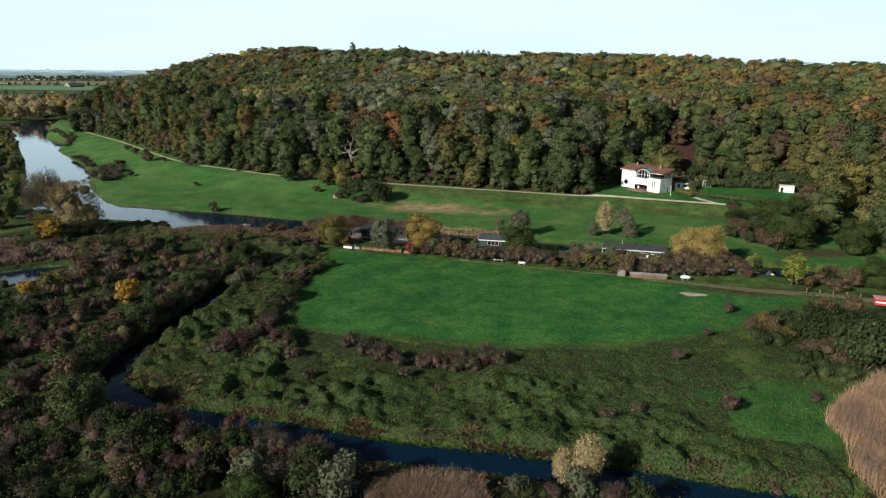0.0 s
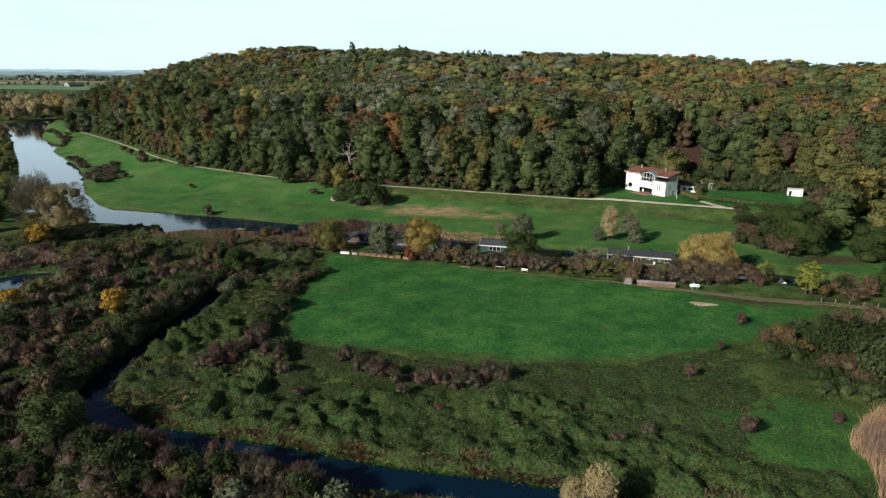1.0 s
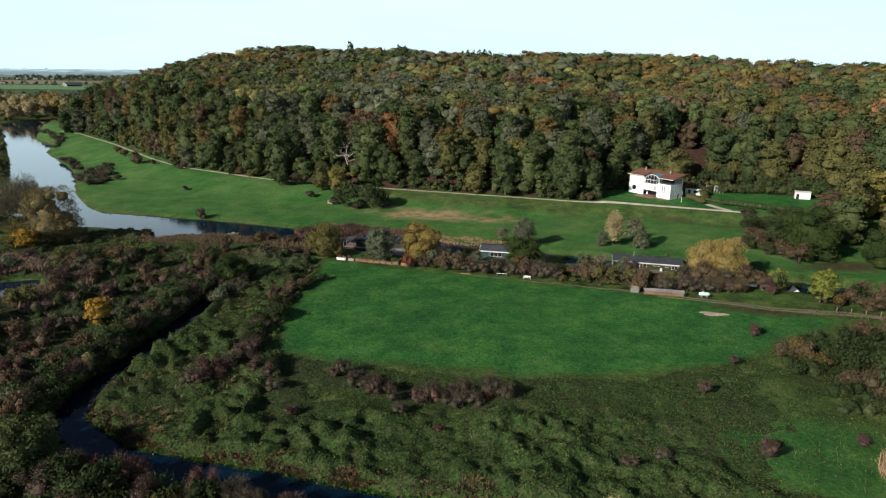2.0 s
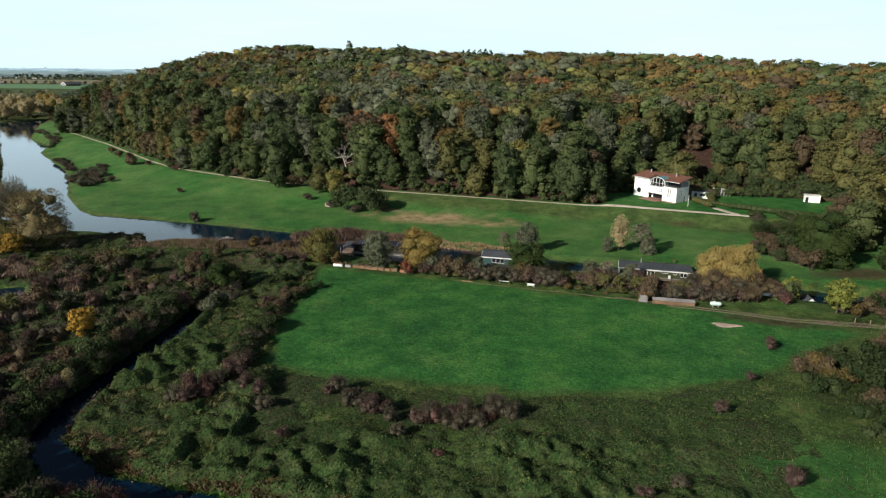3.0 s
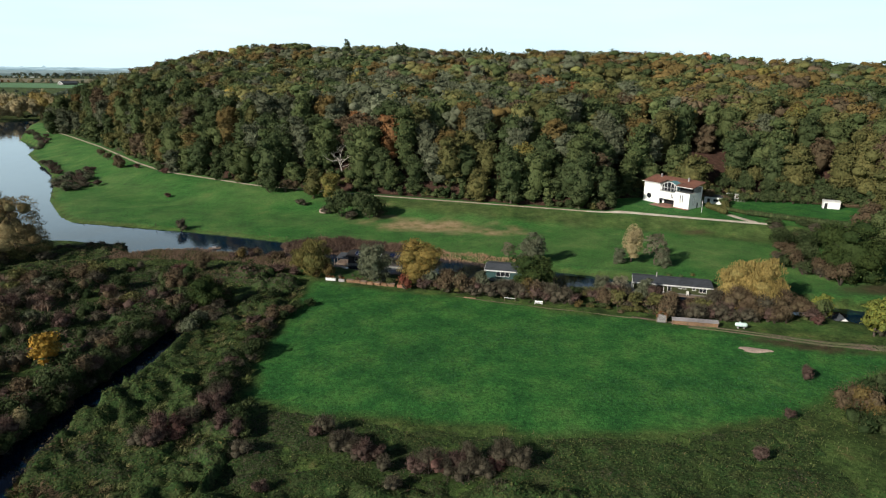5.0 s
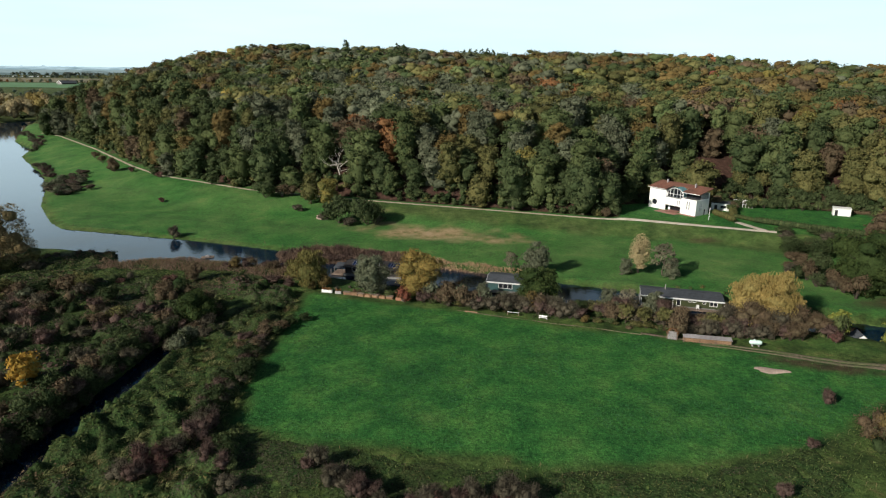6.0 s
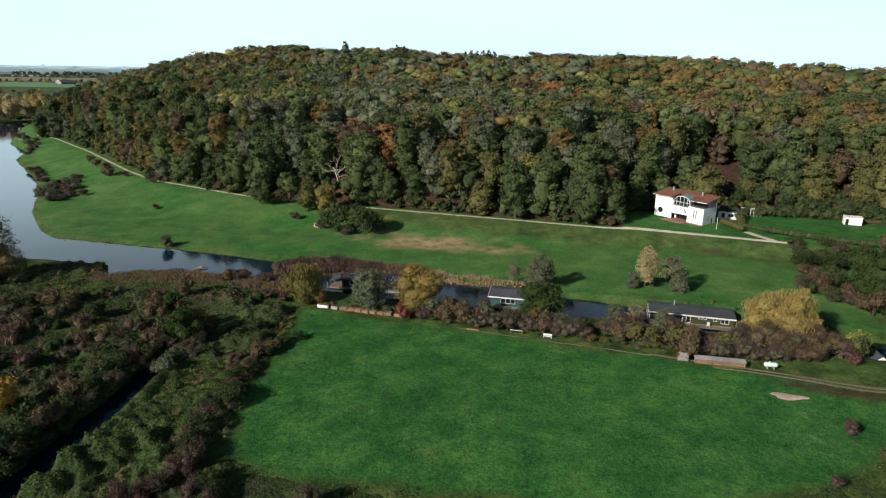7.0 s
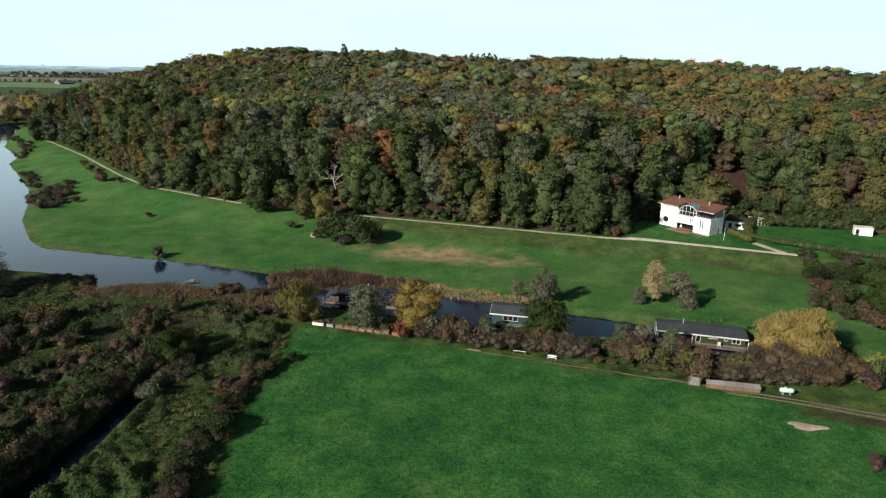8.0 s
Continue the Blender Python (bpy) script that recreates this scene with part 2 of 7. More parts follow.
def box(bm, x0, x1, y0, y1, z0, z1, bevel=0.0):
    r = bmesh.ops.create_cube(bm, size=1.0, matrix=Matrix.Translation(((x0 + x1) / 2, (y0 + y1) / 2, (z0 + z1) / 2)) @ Matrix.Diagonal((abs(x1 - x0), abs(y1 - y0), abs(z1 - z0), 1)))
    if bevel:
        edges = list({e for v in r["verts"] for e in v.link_edges})
        bmesh.ops.bevel(bm, geom=edges, offset=bevel, segments=1, affect="EDGES")
    return bm


def boxes(*rows, bevel=0.0):
    bm = bmesh.new()
    for row in rows:
        box(bm, *row, bevel=bevel)
    return bm


def rod(bm, a, b, r0, r1=None, sides=8):
    a, b = Vector(a), Vector(b)
    m = Matrix.Translation((a + b) / 2) @ (b - a).to_track_quat("Z", "Y").to_matrix().to_4x4()
    bmesh.ops.create_cone(bm, cap_ends=True, segments=sides, radius1=r0, radius2=r0 if r1 is None else r1, depth=(b - a).length, matrix=m)
    return bm


def smooth01(x):
    x = np.clip(x, 0, 1)
    return x * x * (3 - 2 * x)


def value_noise(x, y, size, seed=0):
    """Smooth noise in 0..1 on arrays of places, at one feature size in metres."""
    gx, gy = np.asarray(x) / size, np.asarray(y) / size
    ix, iy = np.floor(gx).astype(np.int64), np.floor(gy).astype(np.int64)
    fx, fy = smooth01(gx - ix), smooth01(gy - iy)

    def cell(a, b):
        h = (a * 374761393 + b * 668265263 + seed * 982451653) & 0x7FFFFFFF
        h = ((h ^ (h >> 13)) * 1274126177) & 0x7FFFFFFF
        return ((h ^ (h >> 16)) & 0xFFFF) / 65535.0

    return (cell(ix, iy) * (1 - fx) + cell(ix + 1, iy) * fx) * (1 - fy) + (cell(ix, iy + 1) * (1 - fx) + cell(ix + 1, iy + 1) * fx) * fy


def line_distance(x, y, line):
    """Distance to an open line, the side of it (left positive) and the share along it (as a point index)."""
    best = np.full(np.shape(x), 1e9)
    side = np.zeros(np.shape(x))
    along = np.zeros(np.shape(x))
    for k, ((ax, ay), (bx, by)) in enumerate(zip(line[:-1], line[1:])):
        dx, dy = bx - ax, by - ay
        u = np.clip(((x - ax) * dx + (y - ay) * dy) / (dx * dx + dy * dy), 0, 1)
        d = np.hypot(x - ax - u * dx, y - ay - u * dy)
        m = d < best
        best = np.where(m, d, best)
        side = np.where(m, np.sign(dx * (y - ay) - dy * (x - ax)), side)
        along = np.where(m, k + u, along)
    return best, side, along


def inside(x, y, poly):
    r = np.zeros(np.shape(x), dtype=bool)
    for (ax, ay), (bx, by) in zip(poly, poly[1:] + poly[:1]):
        with np.errstate(divide="ignore", invalid="ignore"):
            c = ((ay > y) != (by > y)) & (x < (bx - ax) * (y - ay) / (by - ay) + ax)
        r ^= c
    return r


def region(x, y, poly):
    """Signed distance to a polygon, negative inside."""
    d, _, _ = line_distance(x, y, poly + poly[:1])
    return np.where(inside(x, y, poly), -d, d)


# ---- the lie of the land ----
RIVER = [(-438, 679), (-360, 551), (-318, 508), (-298, 465), (-255, 414), (-235, 391), (-212, 358), (-187, 315), (-163, 284), (-152, 274), (-126, 268), (-100, 262),
         (-76, 255), (-55, 248), (-2, 233), (10, 229), (36, 219.5), (47, 216), (93, 198), (125, 186), (220, 150), (400, 90),
         (400, 78), (210, 136), (121, 172), (93, 184), (71, 193), (52, 198), (20, 203), (10, 205), (-14, 214), (-36, 222), (-51, 232), (-65, 232), (-88, 237), (-107, 232),
         (-113, 243), (-141, 247), (-165, 252), (-192, 272), (-223, 320), (-278, 400), (-434, 612), (-447, 612), (-700, 540), (-1000, 500), (-1000, 620), (-511, 701), (-472, 747)]
CREEK = [(-57, 196), (-61, 182), (-64, 168), (-65, 148), (-67, 130), (-68.5, 119), (-66, 109), (-53, 99.5), (-38, 95.5), (-27, 93.5), (-13, 89.5), (-6.5, 88), (8, 86), (20, 83.5), (34, 81), (46, 77.5), (80, 70), (150, 56)]
POND = [(-160, 168), (-135, 177), (-128, 182), (-120, 185), (-112, 174), (-120, 167), (-128, 164), (-150, 160)]
FIELD = [(-39.5, 205), (-40, 170), (-38, 139), (-18, 133), (15, 129), (40, 128.3), (61, 136), (78, 145), (98, 158), (88, 166), (68, 172), (20, 188), (-11, 198)]
FOOT = [(-500, 1400), (-480, 950), (-440, 780), (-395, 650), (-345, 562), (-316, 539), (-245, 464), (-184, 394.5), (-156, 366), (-96, 333), (-60, 322), (-30, 314), (22, 299.5),
        (58, 288), (71.5, 283.5), (100, 273), (117, 267.5), (150, 256), (220, 232), (400, 170), (900, 0)]
FOOT_Z = [3, 3, 4, 5, 6, 6.5, 6.5, 6, 6, 5.2, 4.8, 4.5, 4.4, 4.6, 5.3, 5.5, 5.5, 6, 7, 8, 8]
# places where the hill's floor is kept level for the yard of the white house
YARD = [(66, 284), (72, 312), (96, 318), (112, 318), (135, 318), (170, 302), (176, 262), (150, 256), (117, 267), (100, 273)]


def hill_rise(s):
    return np.interp(s, [0, 5, 14, 36, 60, 100, 150, 210, 265, 420, 900], [0, 4, 11.5, 21.5, 25, 29.5, 35, 42.5, 46.5, 46, 44])


def land(x, y):
    """Height of the ground, water beds included."""
    x, y = np.asarray(x, dtype=float), np.asarray(y, dtype=float)
    d, side, along = line_distance(x, y, FOOT)
    s = d * side
    zf = np.interp(along, range(len(FOOT_Z)), FOOT_Z)
    low = 1.0 + 0.011 * np.clip(x, 0, 160) + 0.35 * (value_noise(x, y, 23, 1) - 0.5) + 0.15 * (value_noise(x, y, 7, 2) - 0.5)
    width = np.interp(x, [-100, 20, 60, 120], [38, 30, 15, 14])
    z = np.where(s < 0, low + (zf - low) * (1 - smooth01(-s / width)), zf)
    from_yard = region(x, y, YARD)
    yard = smooth01((3 - from_yard) / 5)
    rise = hill_rise(np.clip(np.minimum(s - 6, from_yard - 1), 0, None))
    rise = rise * (1 + 0.42 * smooth01((-x - 100) / 130) * (1 - 0.95 * smooth01((-x - 236) / 95)))
    bump = 5 * np.exp(-(((x + 240) / 90) ** 2 + ((y - 640) / 110) ** 2)) + 3 * np.exp(-(((x - 180) / 90) ** 2 + ((y - 560) / 120) ** 2)) - 9 * smooth01((x - 120) / 230) + 6 * np.exp(-(((x + 105) / 50) ** 2 + ((y - 630) / 90) ** 2)) - 6 * np.exp(-(((x + 215) / 35) ** 2 + ((y - 670) / 60) ** 2))
    rough = 3.5 * (value_noise(x, y, 45, 3) - 0.5)
    z = z + np.where(s > 0, rise + (bump + rough) * smooth01((s - 40) / 160), 0)
    z = np.where((yard > 0) & (s > 0), z * (1 - yard) + 5.6 * yard, z)
    w = np.minimum(region(x, y, RIVER), region(x, y, POND))
    cd, _, _ = line_distance(x, y, CREEK)
    cw = np.interp(y, [70, 100, 115, 150, 172, 184], [3.9, 3.3, 2.8, 2.5, 1.8, -1.5])
    w = np.minimum(w, cd - cw + 0.8 * (value_noise(x, y, 5, 7) - 0.5))
    bank = smooth01(w / 2.4)
    return np.where(w < 0, -0.15 - 1.6 * smooth01(-w / 4), -0.15 + (z + 0.15) * bank)


def ground_z(x, y):
    return float(land(np.array([x]), np.array([y]))[0])


def axis(stretches, far0, far1):
    """Grid lines: stretches of (end, step) from a start, then widening to the far edges."""
    line = [stretches[0]]
    for end, step in stretches[1:]:
        line += list(np.linspace(line[-1], end, int(round((end - line[-1]) / step)) + 1)[1:])
    g, v, low = stretches[1][1], line[0], []
    while v > far0:
        g *= 1.16
        v -= g
        low.append(v)
    g, v, up = stretches[-1][1], line[-1], []
    while v < far1:
        g *= 1.16
        v += g
        up.append(v)
    return np.array(low[::-1] + line + up)


xs = axis([-470, (-150, 4.2), (140, 1.75), (230, 4.0)], -4600, 4600)
ys = axis([58, (330, 1.75), (560, 4.2), (770, 6.0)], -1500, 4800)
gx, gy = np.meshgrid(xs, ys)
gz = land(gx.ravel(), gy.ravel()).reshape(gx.shape)
nx, ny = len(xs), len(ys)
cells = (np.arange(ny - 1)[:, None] * nx + np.arange(nx - 1)[None, :]).ravel()
quads = np.stack([cells, cells + 1, cells + nx + 1, cells + nx], 1)

GROUND = bpy.data.materials.new("grassland")
ground_mesh = mesh_of("ground", np.stack([gx.ravel(), gy.ravel(), gz.ravel()], 1), [quads], [GROUND], smooth=True)
ground = tagged(new("ground", ground_mesh), "grassy river plain with meadow, rough bank vegetation and wooded hill floor", "ground", kind="structure")

# what covers the ground: rough herbage, bare litter or soil, dry hay
fx, fy = gx.ravel(), gy.ravel()
fd, fs, _ = line_distance(fx, fy, FOOT)
hill_s = fd * fs
rag = 6 * (value_noise(fx, fy, 9, 11) - 0.5) + 3 * (value_noise(fx, fy, 3.5, 12) - 0.5)
in_field = smooth01((1.0 - region(fx, fy, FIELD) - rag * 0.5) / 3)
north = smooth01((region(fx, fy, RIVER) < 60) * 1.0) * (fy > 0) * ((fy - (232 - 0.29 * fx)) > -6)
south = ((fy - (232 - 0.29 * fx)) <= -6) & (fx > -2000)
garden = smooth01((5 - np.abs(region(fx, fy, FIELD) - 9)) / 4) * (fy > 172)
roughness = np.where(south, 1 - in_field, 0.0) * (1 - 0.25 * garden)
right_slope = smooth01((12 - np.abs(hill_s + 8) + rag) / 8) * smooth01((fx + 70) / 30)
roughness = np.maximum(roughness, right_slope * 0.8 * (hill_s < 0))
right_meadow = smooth01((16 - np.hypot((fx - 62) / 1.3, fy - 100) + rag) / 9)
roughness = roughness * (1 - 0.65 * right_meadow)
far_bank = smooth01((3.2 - region(fx, fy, RIVER) + rag * 0.3) / 2) * (hill_s < 0)
roughness = np.maximum(roughness, far_bank * 0.8)
yard_in = smooth01((1 - region(fx, fy, YARD)) / 2)
soil = smooth01((hill_s - 2.6 + rag * 0.4) / 2.5) * (1 - yard_in)
brown_patch = smooth01((10 - np.hypot((fx - 122) / 1.5, (fy - 202) / 0.7) + rag) / 6) * 0.8
scrape = smooth01((4.0 - np.hypot((fx - 92.5) / 2.2, (fy - 264) / 0.9) + rag * 0.4) / 3) * 0.7
verge = smooth01((3.4 - np.hypot((fx - 82) / 5.0, (fy - 164.5 + 0.3 * (fx - 82)) / 0.9) + rag * 0.4) / 2.4) * 0.85
soil = np.clip(np.maximum.reduce([soil, brown_patch, scrape, verge]), 0, 1)
dry = smooth01((13 - np.hypot((fx + 6) / 3.2, (fy - 272 + 0.22 * (fx + 6)) / 0.95) + rag * 1.6) / 10) * np.clip(0.55 + 0.9 * value_noise(fx, fy, 5, 13), 0, 1)
dry = np.maximum(dry, 0.12 * value_noise(fx, fy, 12, 19) * (~south) * (hill_s < 0))
dry = np.maximum(dry, 0.6 * smooth01((4 - np.hypot((fx + 28) / 4, (fy - 302)) + rag) / 6))
west_bank = fx < np.interp(fy, [240, 272, 320, 400, 612, 700], [-160, -192, -223, -278, -434, -560])
far_side = (fy > 690) & (hill_s < 0) & (fy < 1000)
roughness = np.where((west_bank & (fy > 230)) | far_side, 1.0, roughness)
# dark floor under the dense scrub: shade between the shrubs put into its colour
shade_and_herb = smooth01((rag + np.where(((fx < -70) & (fy < 142)) | (fy < 84 - 0.12 * fx), 8, -8)) / 5) * (south | west_bank) * (fx < 62) * np.where(fy > 165, smooth01((value_noise(fx, fy, 13, 17) - 0.5) / 0.15) * 0.8, 1.0)
shade_and_herb = np.maximum(shade_and_herb, smooth01((9 - np.hypot((fx - 92) / 2.2, (fy - 128) / 1.3) + rag) / 5))
sward = ground_mesh.attributes.new("sward", "FLOAT", "POINT")
sward.data.foreach_set("value", (smooth01((fy - (232 - 0.29 * fx)) / 8) * (hill_s < 4)).astype(np.float32))
# the spit takes the same tone for its dark herbs
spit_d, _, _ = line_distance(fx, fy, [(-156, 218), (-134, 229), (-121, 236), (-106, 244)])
shade_and_herb = np.maximum(shade_and_herb, smooth01((8 - spit_d + rag) / 5))
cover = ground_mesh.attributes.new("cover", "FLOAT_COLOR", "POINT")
cover.data.foreach_set("color", np.stack([roughness, soil, np.clip(dry, 0, 1), shade_and_herb], 1).astype(np.float32).ravel())

GROUND.use_nodes = True
_n, _l = GROUND.node_tree.nodes, GROUND.node_tree.links
_b = _n["Principled BSDF"]
_b.inputs["Roughness"].default_value = 0.9
_b.inputs["Specular IOR Level"].default_value = 0.1
_at = _n.new("ShaderNodeAttribute")
_at.attribute_name = "cover"
_sep = _n.new("ShaderNodeSeparateColor")
_l.new(_at.outputs["Color"], _sep.inputs["Color"])
_tc = _n.new("ShaderNodeTexCoord")


def _noise(size, detail=4.0, rough=0.55):
    t = _n.new("ShaderNodeTexNoise")
    t.inputs["Scale"].default_value = 1.0 / size
    t.inputs["Detail"].default_value = detail
    t.inputs["Roughness"].default_value = rough
    _l.new(_tc.outputs["Object"], t.inputs["Vector"])
    return t.outputs["Fac"]


def _ramp(fac, *stops):
    r = _n.new("ShaderNodeValToRGB")
    while len(r.color_ramp.elements) < len(stops):
        r.color_ramp.elements.new(0.5)
    for e, (p, c) in zip(r.color_ramp.elements, stops):
        e.position, e.color = p, (*c, 1)
    _l.new(fac, r.inputs["Fac"])
    return r.outputs["Color"]


def _mixc(fac, a, b, mode="MIX"):
    m = _n.new("ShaderNodeMixRGB")
    m.blend_type = mode
    if isinstance(fac, float):
        m.inputs["Fac"].default_value = fac
    else:
        _l.new(fac, m.inputs["Fac"])
    _l.new(a, m.inputs["Color1"])
    _l.new(b, m.inputs["Color2"])
    return m.outputs["Color"]


g_lush = _ramp(_noise(9, 7, 0.62), (0.30, (0.019, 0.082, 0.022)), (0.46, (0.031, 0.124, 0.028)), (0.60, (0.053, 0.154, 0.035)), (0.76, (0.094, 0.176, 0.050)))
g_fine = _ramp(_noise(0.7, 5, 0.75), (0.34, (0.5, 0.52, 0.55)), (0.62, (1.25, 1.25, 1.2)))
g_fine = _mixc(1.0, g_fine, _ramp(_noise(0.22, 4, 0.7), (0.36, (0.55, 0.60, 0.60)), (0.62, (1.30, 1.25, 1.25))), "MULTIPLY")
g_lush = _mixc(1.0, g_lush, g_fine, "MULTIPLY")
g_lush = _mixc(1.0, g_lush, _ramp(_noise(2.4, 5, 0.6), (0.36, (0.70, 0.78, 0.80)), (0.52, (1.0, 1.0, 1.0)), (0.68, (1.25, 1.16, 1.1))), "MULTIPLY")
_sw = _n.new("ShaderNodeAttribute")
_sw.attribute_name = "sward"
# northern grass painted lighter, as lit blades look at a low view
g_lit_blades = _ramp(_noise(11, 8, 0.62), (0.30, (0.022, 0.092, 0.022)), (0.46, (0.038, 0.132, 0.029)), (0.58, (0.060, 0.160, 0.038)), (0.74, (0.110, 0.182, 0.054)))
g_lush = _mixc(_sw.outputs["Fac"], g_lush, _mixc(1.0, g_lit_blades, g_fine, "MULTIPLY"))
g_rough = _ramp(_noise(3.2, 8, 0.7), (0.32, (0.022, 0.040, 0.013)), (0.46, (0.044, 0.080, 0.023)), (0.58, (0.068, 0.106, 0.031)), (0.72, (0.104, 0.100, 0.044)))
g_rough = _mixc(1.0, g_rough, _ramp(_noise(0.6, 6, 0.75), (0.35, (0.5, 0.5, 0.5)), (0.6, (1.2, 1.2, 1.2))), "MULTIPLY")
g_rough = _mixc(1.0, g_rough, _ramp(_noise(7.0, 4, 0.6), (0.38, (0.55, 0.55, 0.55)), (0.6, (1.25, 1.2, 1.1))), "MULTIPLY")
g_soil = _ramp(_noise(2.0, 6, 0.65), (0.3, (0.024, 0.015, 0.011)), (0.55, (0.058, 0.032, 0.024)), (0.75, (0.105, 0.070, 0.048)))
g_dry = _ramp(_noise(3.5, 7, 0.7), (0.32, (0.070, 0.125, 0.034)), (0.44, (0.230, 0.180, 0.088)), (0.62, (0.360, 0.265, 0.160)))
c1 = _mixc(_sep.outputs["Red"], g_lush, g_rough)
c2 = _mixc(_sep.outputs["Blue"], c1, g_dry)
c3 = _mixc(_sep.outputs["Green"], c2, g_soil)
# near-black ramp: painted shade under scrub, and the spit's herb tone
g_shade_herb = _ramp(_noise(1.6, 7, 0.7), (0.35, (0.012, 0.013, 0.008)), (0.55, (0.026, 0.030, 0.013)), (0.75, (0.050, 0.055, 0.022)))
c4 = _mixc(_at.outputs["Alpha"], c3, g_shade_herb)
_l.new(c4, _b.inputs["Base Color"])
_bm = _n.new("ShaderNodeBump")
_bm.inputs["Strength"].default_value = 0.8
_bm.inputs["Distance"].default_value = 0.35
_l.new(_noise(0.9, 6, 0.7), _bm.inputs["Height"])
_l.new(_bm.outputs["Normal"], _b.inputs["Normal"])

bm = bmesh.new()
bmesh.ops.create_grid(bm, x_segments=1, y_segments=1, size=1.0, matrix=Matrix.Translation((-250, 420, 0)) @ Matrix.Diagonal((780, 420, 1, 1)))
me = bpy.data.meshes.new("river_water")
bm.to_mesh(me)
bm.free()
me.materials.append(WATER)
tagged(new("river_water", me), "calm dark blue river and creek water reflecting pale sky", "water", kind="structure")


def ribbon(name, line, half, lift, mat, label, category, step=2.5, wobble=0.3):
    """A strip of made ground along a line, lying just above the land."""
    pts = []
    for (ax, ay), (bx, by) in zip(line[:-1], line[1:]):
        n = max(1, int(math.hypot(bx - ax, by - ay) / step))
        pts += [(ax + (bx - ax) * k / n, ay + (by - ay) * k / n) for k in range(n)]
    p = np.array(pts + [line[-1]])
    for _ in range(3):
        p[1:-1] = (p[:-2] + 2 * p[1:-1] + p[2:]) / 4
    t = np.gradient(p, axis=0)
    t /= np.linalg.norm(t, axis=1)[:, None]
    nrm = np.stack([-t[:, 1], t[:, 0]], 1)
    rows = []
    for k, o in enumerate((-1.0, -0.5, 0.0, 0.5, 1.0)):
        w = half * o + wobble * (value_noise(p[:, 0] * 1.0, p[:, 1] + 40 * k, 4, 5) - 0.5) * abs(o)
        q = p + nrm * w[:, None]
        rows.append(np.column_stack([q, np.maximum(land(q[:, 0], q[:, 1]), 0.2) + lift * (1.0 if abs(o) < 1 else 0.25)]))
    v = np.concatenate(rows)
    m = len(p)
    f = [(r * m + k, r * m + k + 1, (r + 1) * m + k + 1, (r + 1) * m + k) for r in range(4) for k in range(m - 1)]
    return tagged(new(name, mesh_of(name, v, [np.array(f)], [mat], smooth=True)), label, category, kind="structure")


ribbon("path", FOOT[4:14], 0.85, 0.24, FOOTPATH, "narrow pale gravel footpath along the foot of the wood", "path")
ribbon("path_house", [(56, 288.7), (71.5, 283.5), (100, 273), (119, 266.6)], 1.05, 0.26, GRAVEL, "pale gravel lane past the white house", "path")
TRACK = [(46, 180.2), (58, 176), (70, 172), (86, 166), (103, 163), (113, 159), (150, 146)]
ribbon("track_rut", [(x, y + 0.75) for x, y in TRACK], 0.55, 0.13, DIRT, "worn wheel rut of the farm track", "track", step=1.6, wobble=0.7)
ribbon("track_rut", [(x, y - 0.85) for x, y in TRACK[1:]], 0.6, 0.13, DIRT, "worn wheel rut of the farm track", "track", step=1.6, wobble=0.9)
ribbon("field_path", [(2, 194.4), (10, 191.8), (20, 188.6), (33, 184.6), (46, 180.2)], 0.12, 0.10, DIRT, "faint trodden line along the field edge", "path", step=1.3, wobble=0.5)
ribbon("driveway", [(116, 268.5), (113, 274), (111, 281)], 1.5, 0.2, GRAVEL, "short gravel driveway to the house", "driveway")
rs = np.random.default_rng(8)
ang = np.linspace(0, 2 * math.pi, 28, endpoint=False)
rad = 1 + 0.22 * np.sin(3 * ang + 1) + 0.07 * rs.normal(size=28)
ring = []
for k, q in enumerate((0.0, 0.55, 0.85, 1.0)):
    px, py = 68.2 + 3.3 * q * rad * np.cos(ang) + 0.0, 162.2 + 1.35 * q * rad * np.sin(ang) - 0.2 * q * rad * np.cos(ang) * 2.7
    ring.append(np.column_stack([px, py, land(px, py) + (0.16, 0.13, 0.09, 0.0)[k]]))
f = [(r * 28 + k, r * 28 + (k + 1) % 28, (r + 1) * 28 + (k + 1) % 28, (r + 1) * 28 + k) for r in range(3) for k in range(28)]
tagged(new("sand_patch", mesh_of("sand_patch", np.concatenate(ring), [np.array(f)], [SAND], smooth=True)), "patch of pale bare sand beside the track", "sand", kind="structure")


# ---- plants: building blocks ----
_bm = bmesh.new()
bmesh.ops.create_icosphere(_bm, subdivisions=2, radius=1.0)
_bm.verts.ensure_lookup_table()
ICO_V = np.array([v.co[:] for v in _bm.verts])
ICO_F = np.array([[v.index for v in f.verts] for f in _bm.faces])
_bm.free()
_bm = bmesh.new()
bmesh.ops.create_icosphere(_bm, subdivisions=1, radius=1.0)
_bm.verts.ensure_lookup_table()
ICO1_V = np.array([v.co[:] for v in _bm.verts])
ICO1_F = np.array([[v.index for v in f.verts] for f in _bm.faces])
_bm.free()


def unit(v):
    return v / np.maximum(np.linalg.norm(v, axis=1), 1e-6)[:, None]


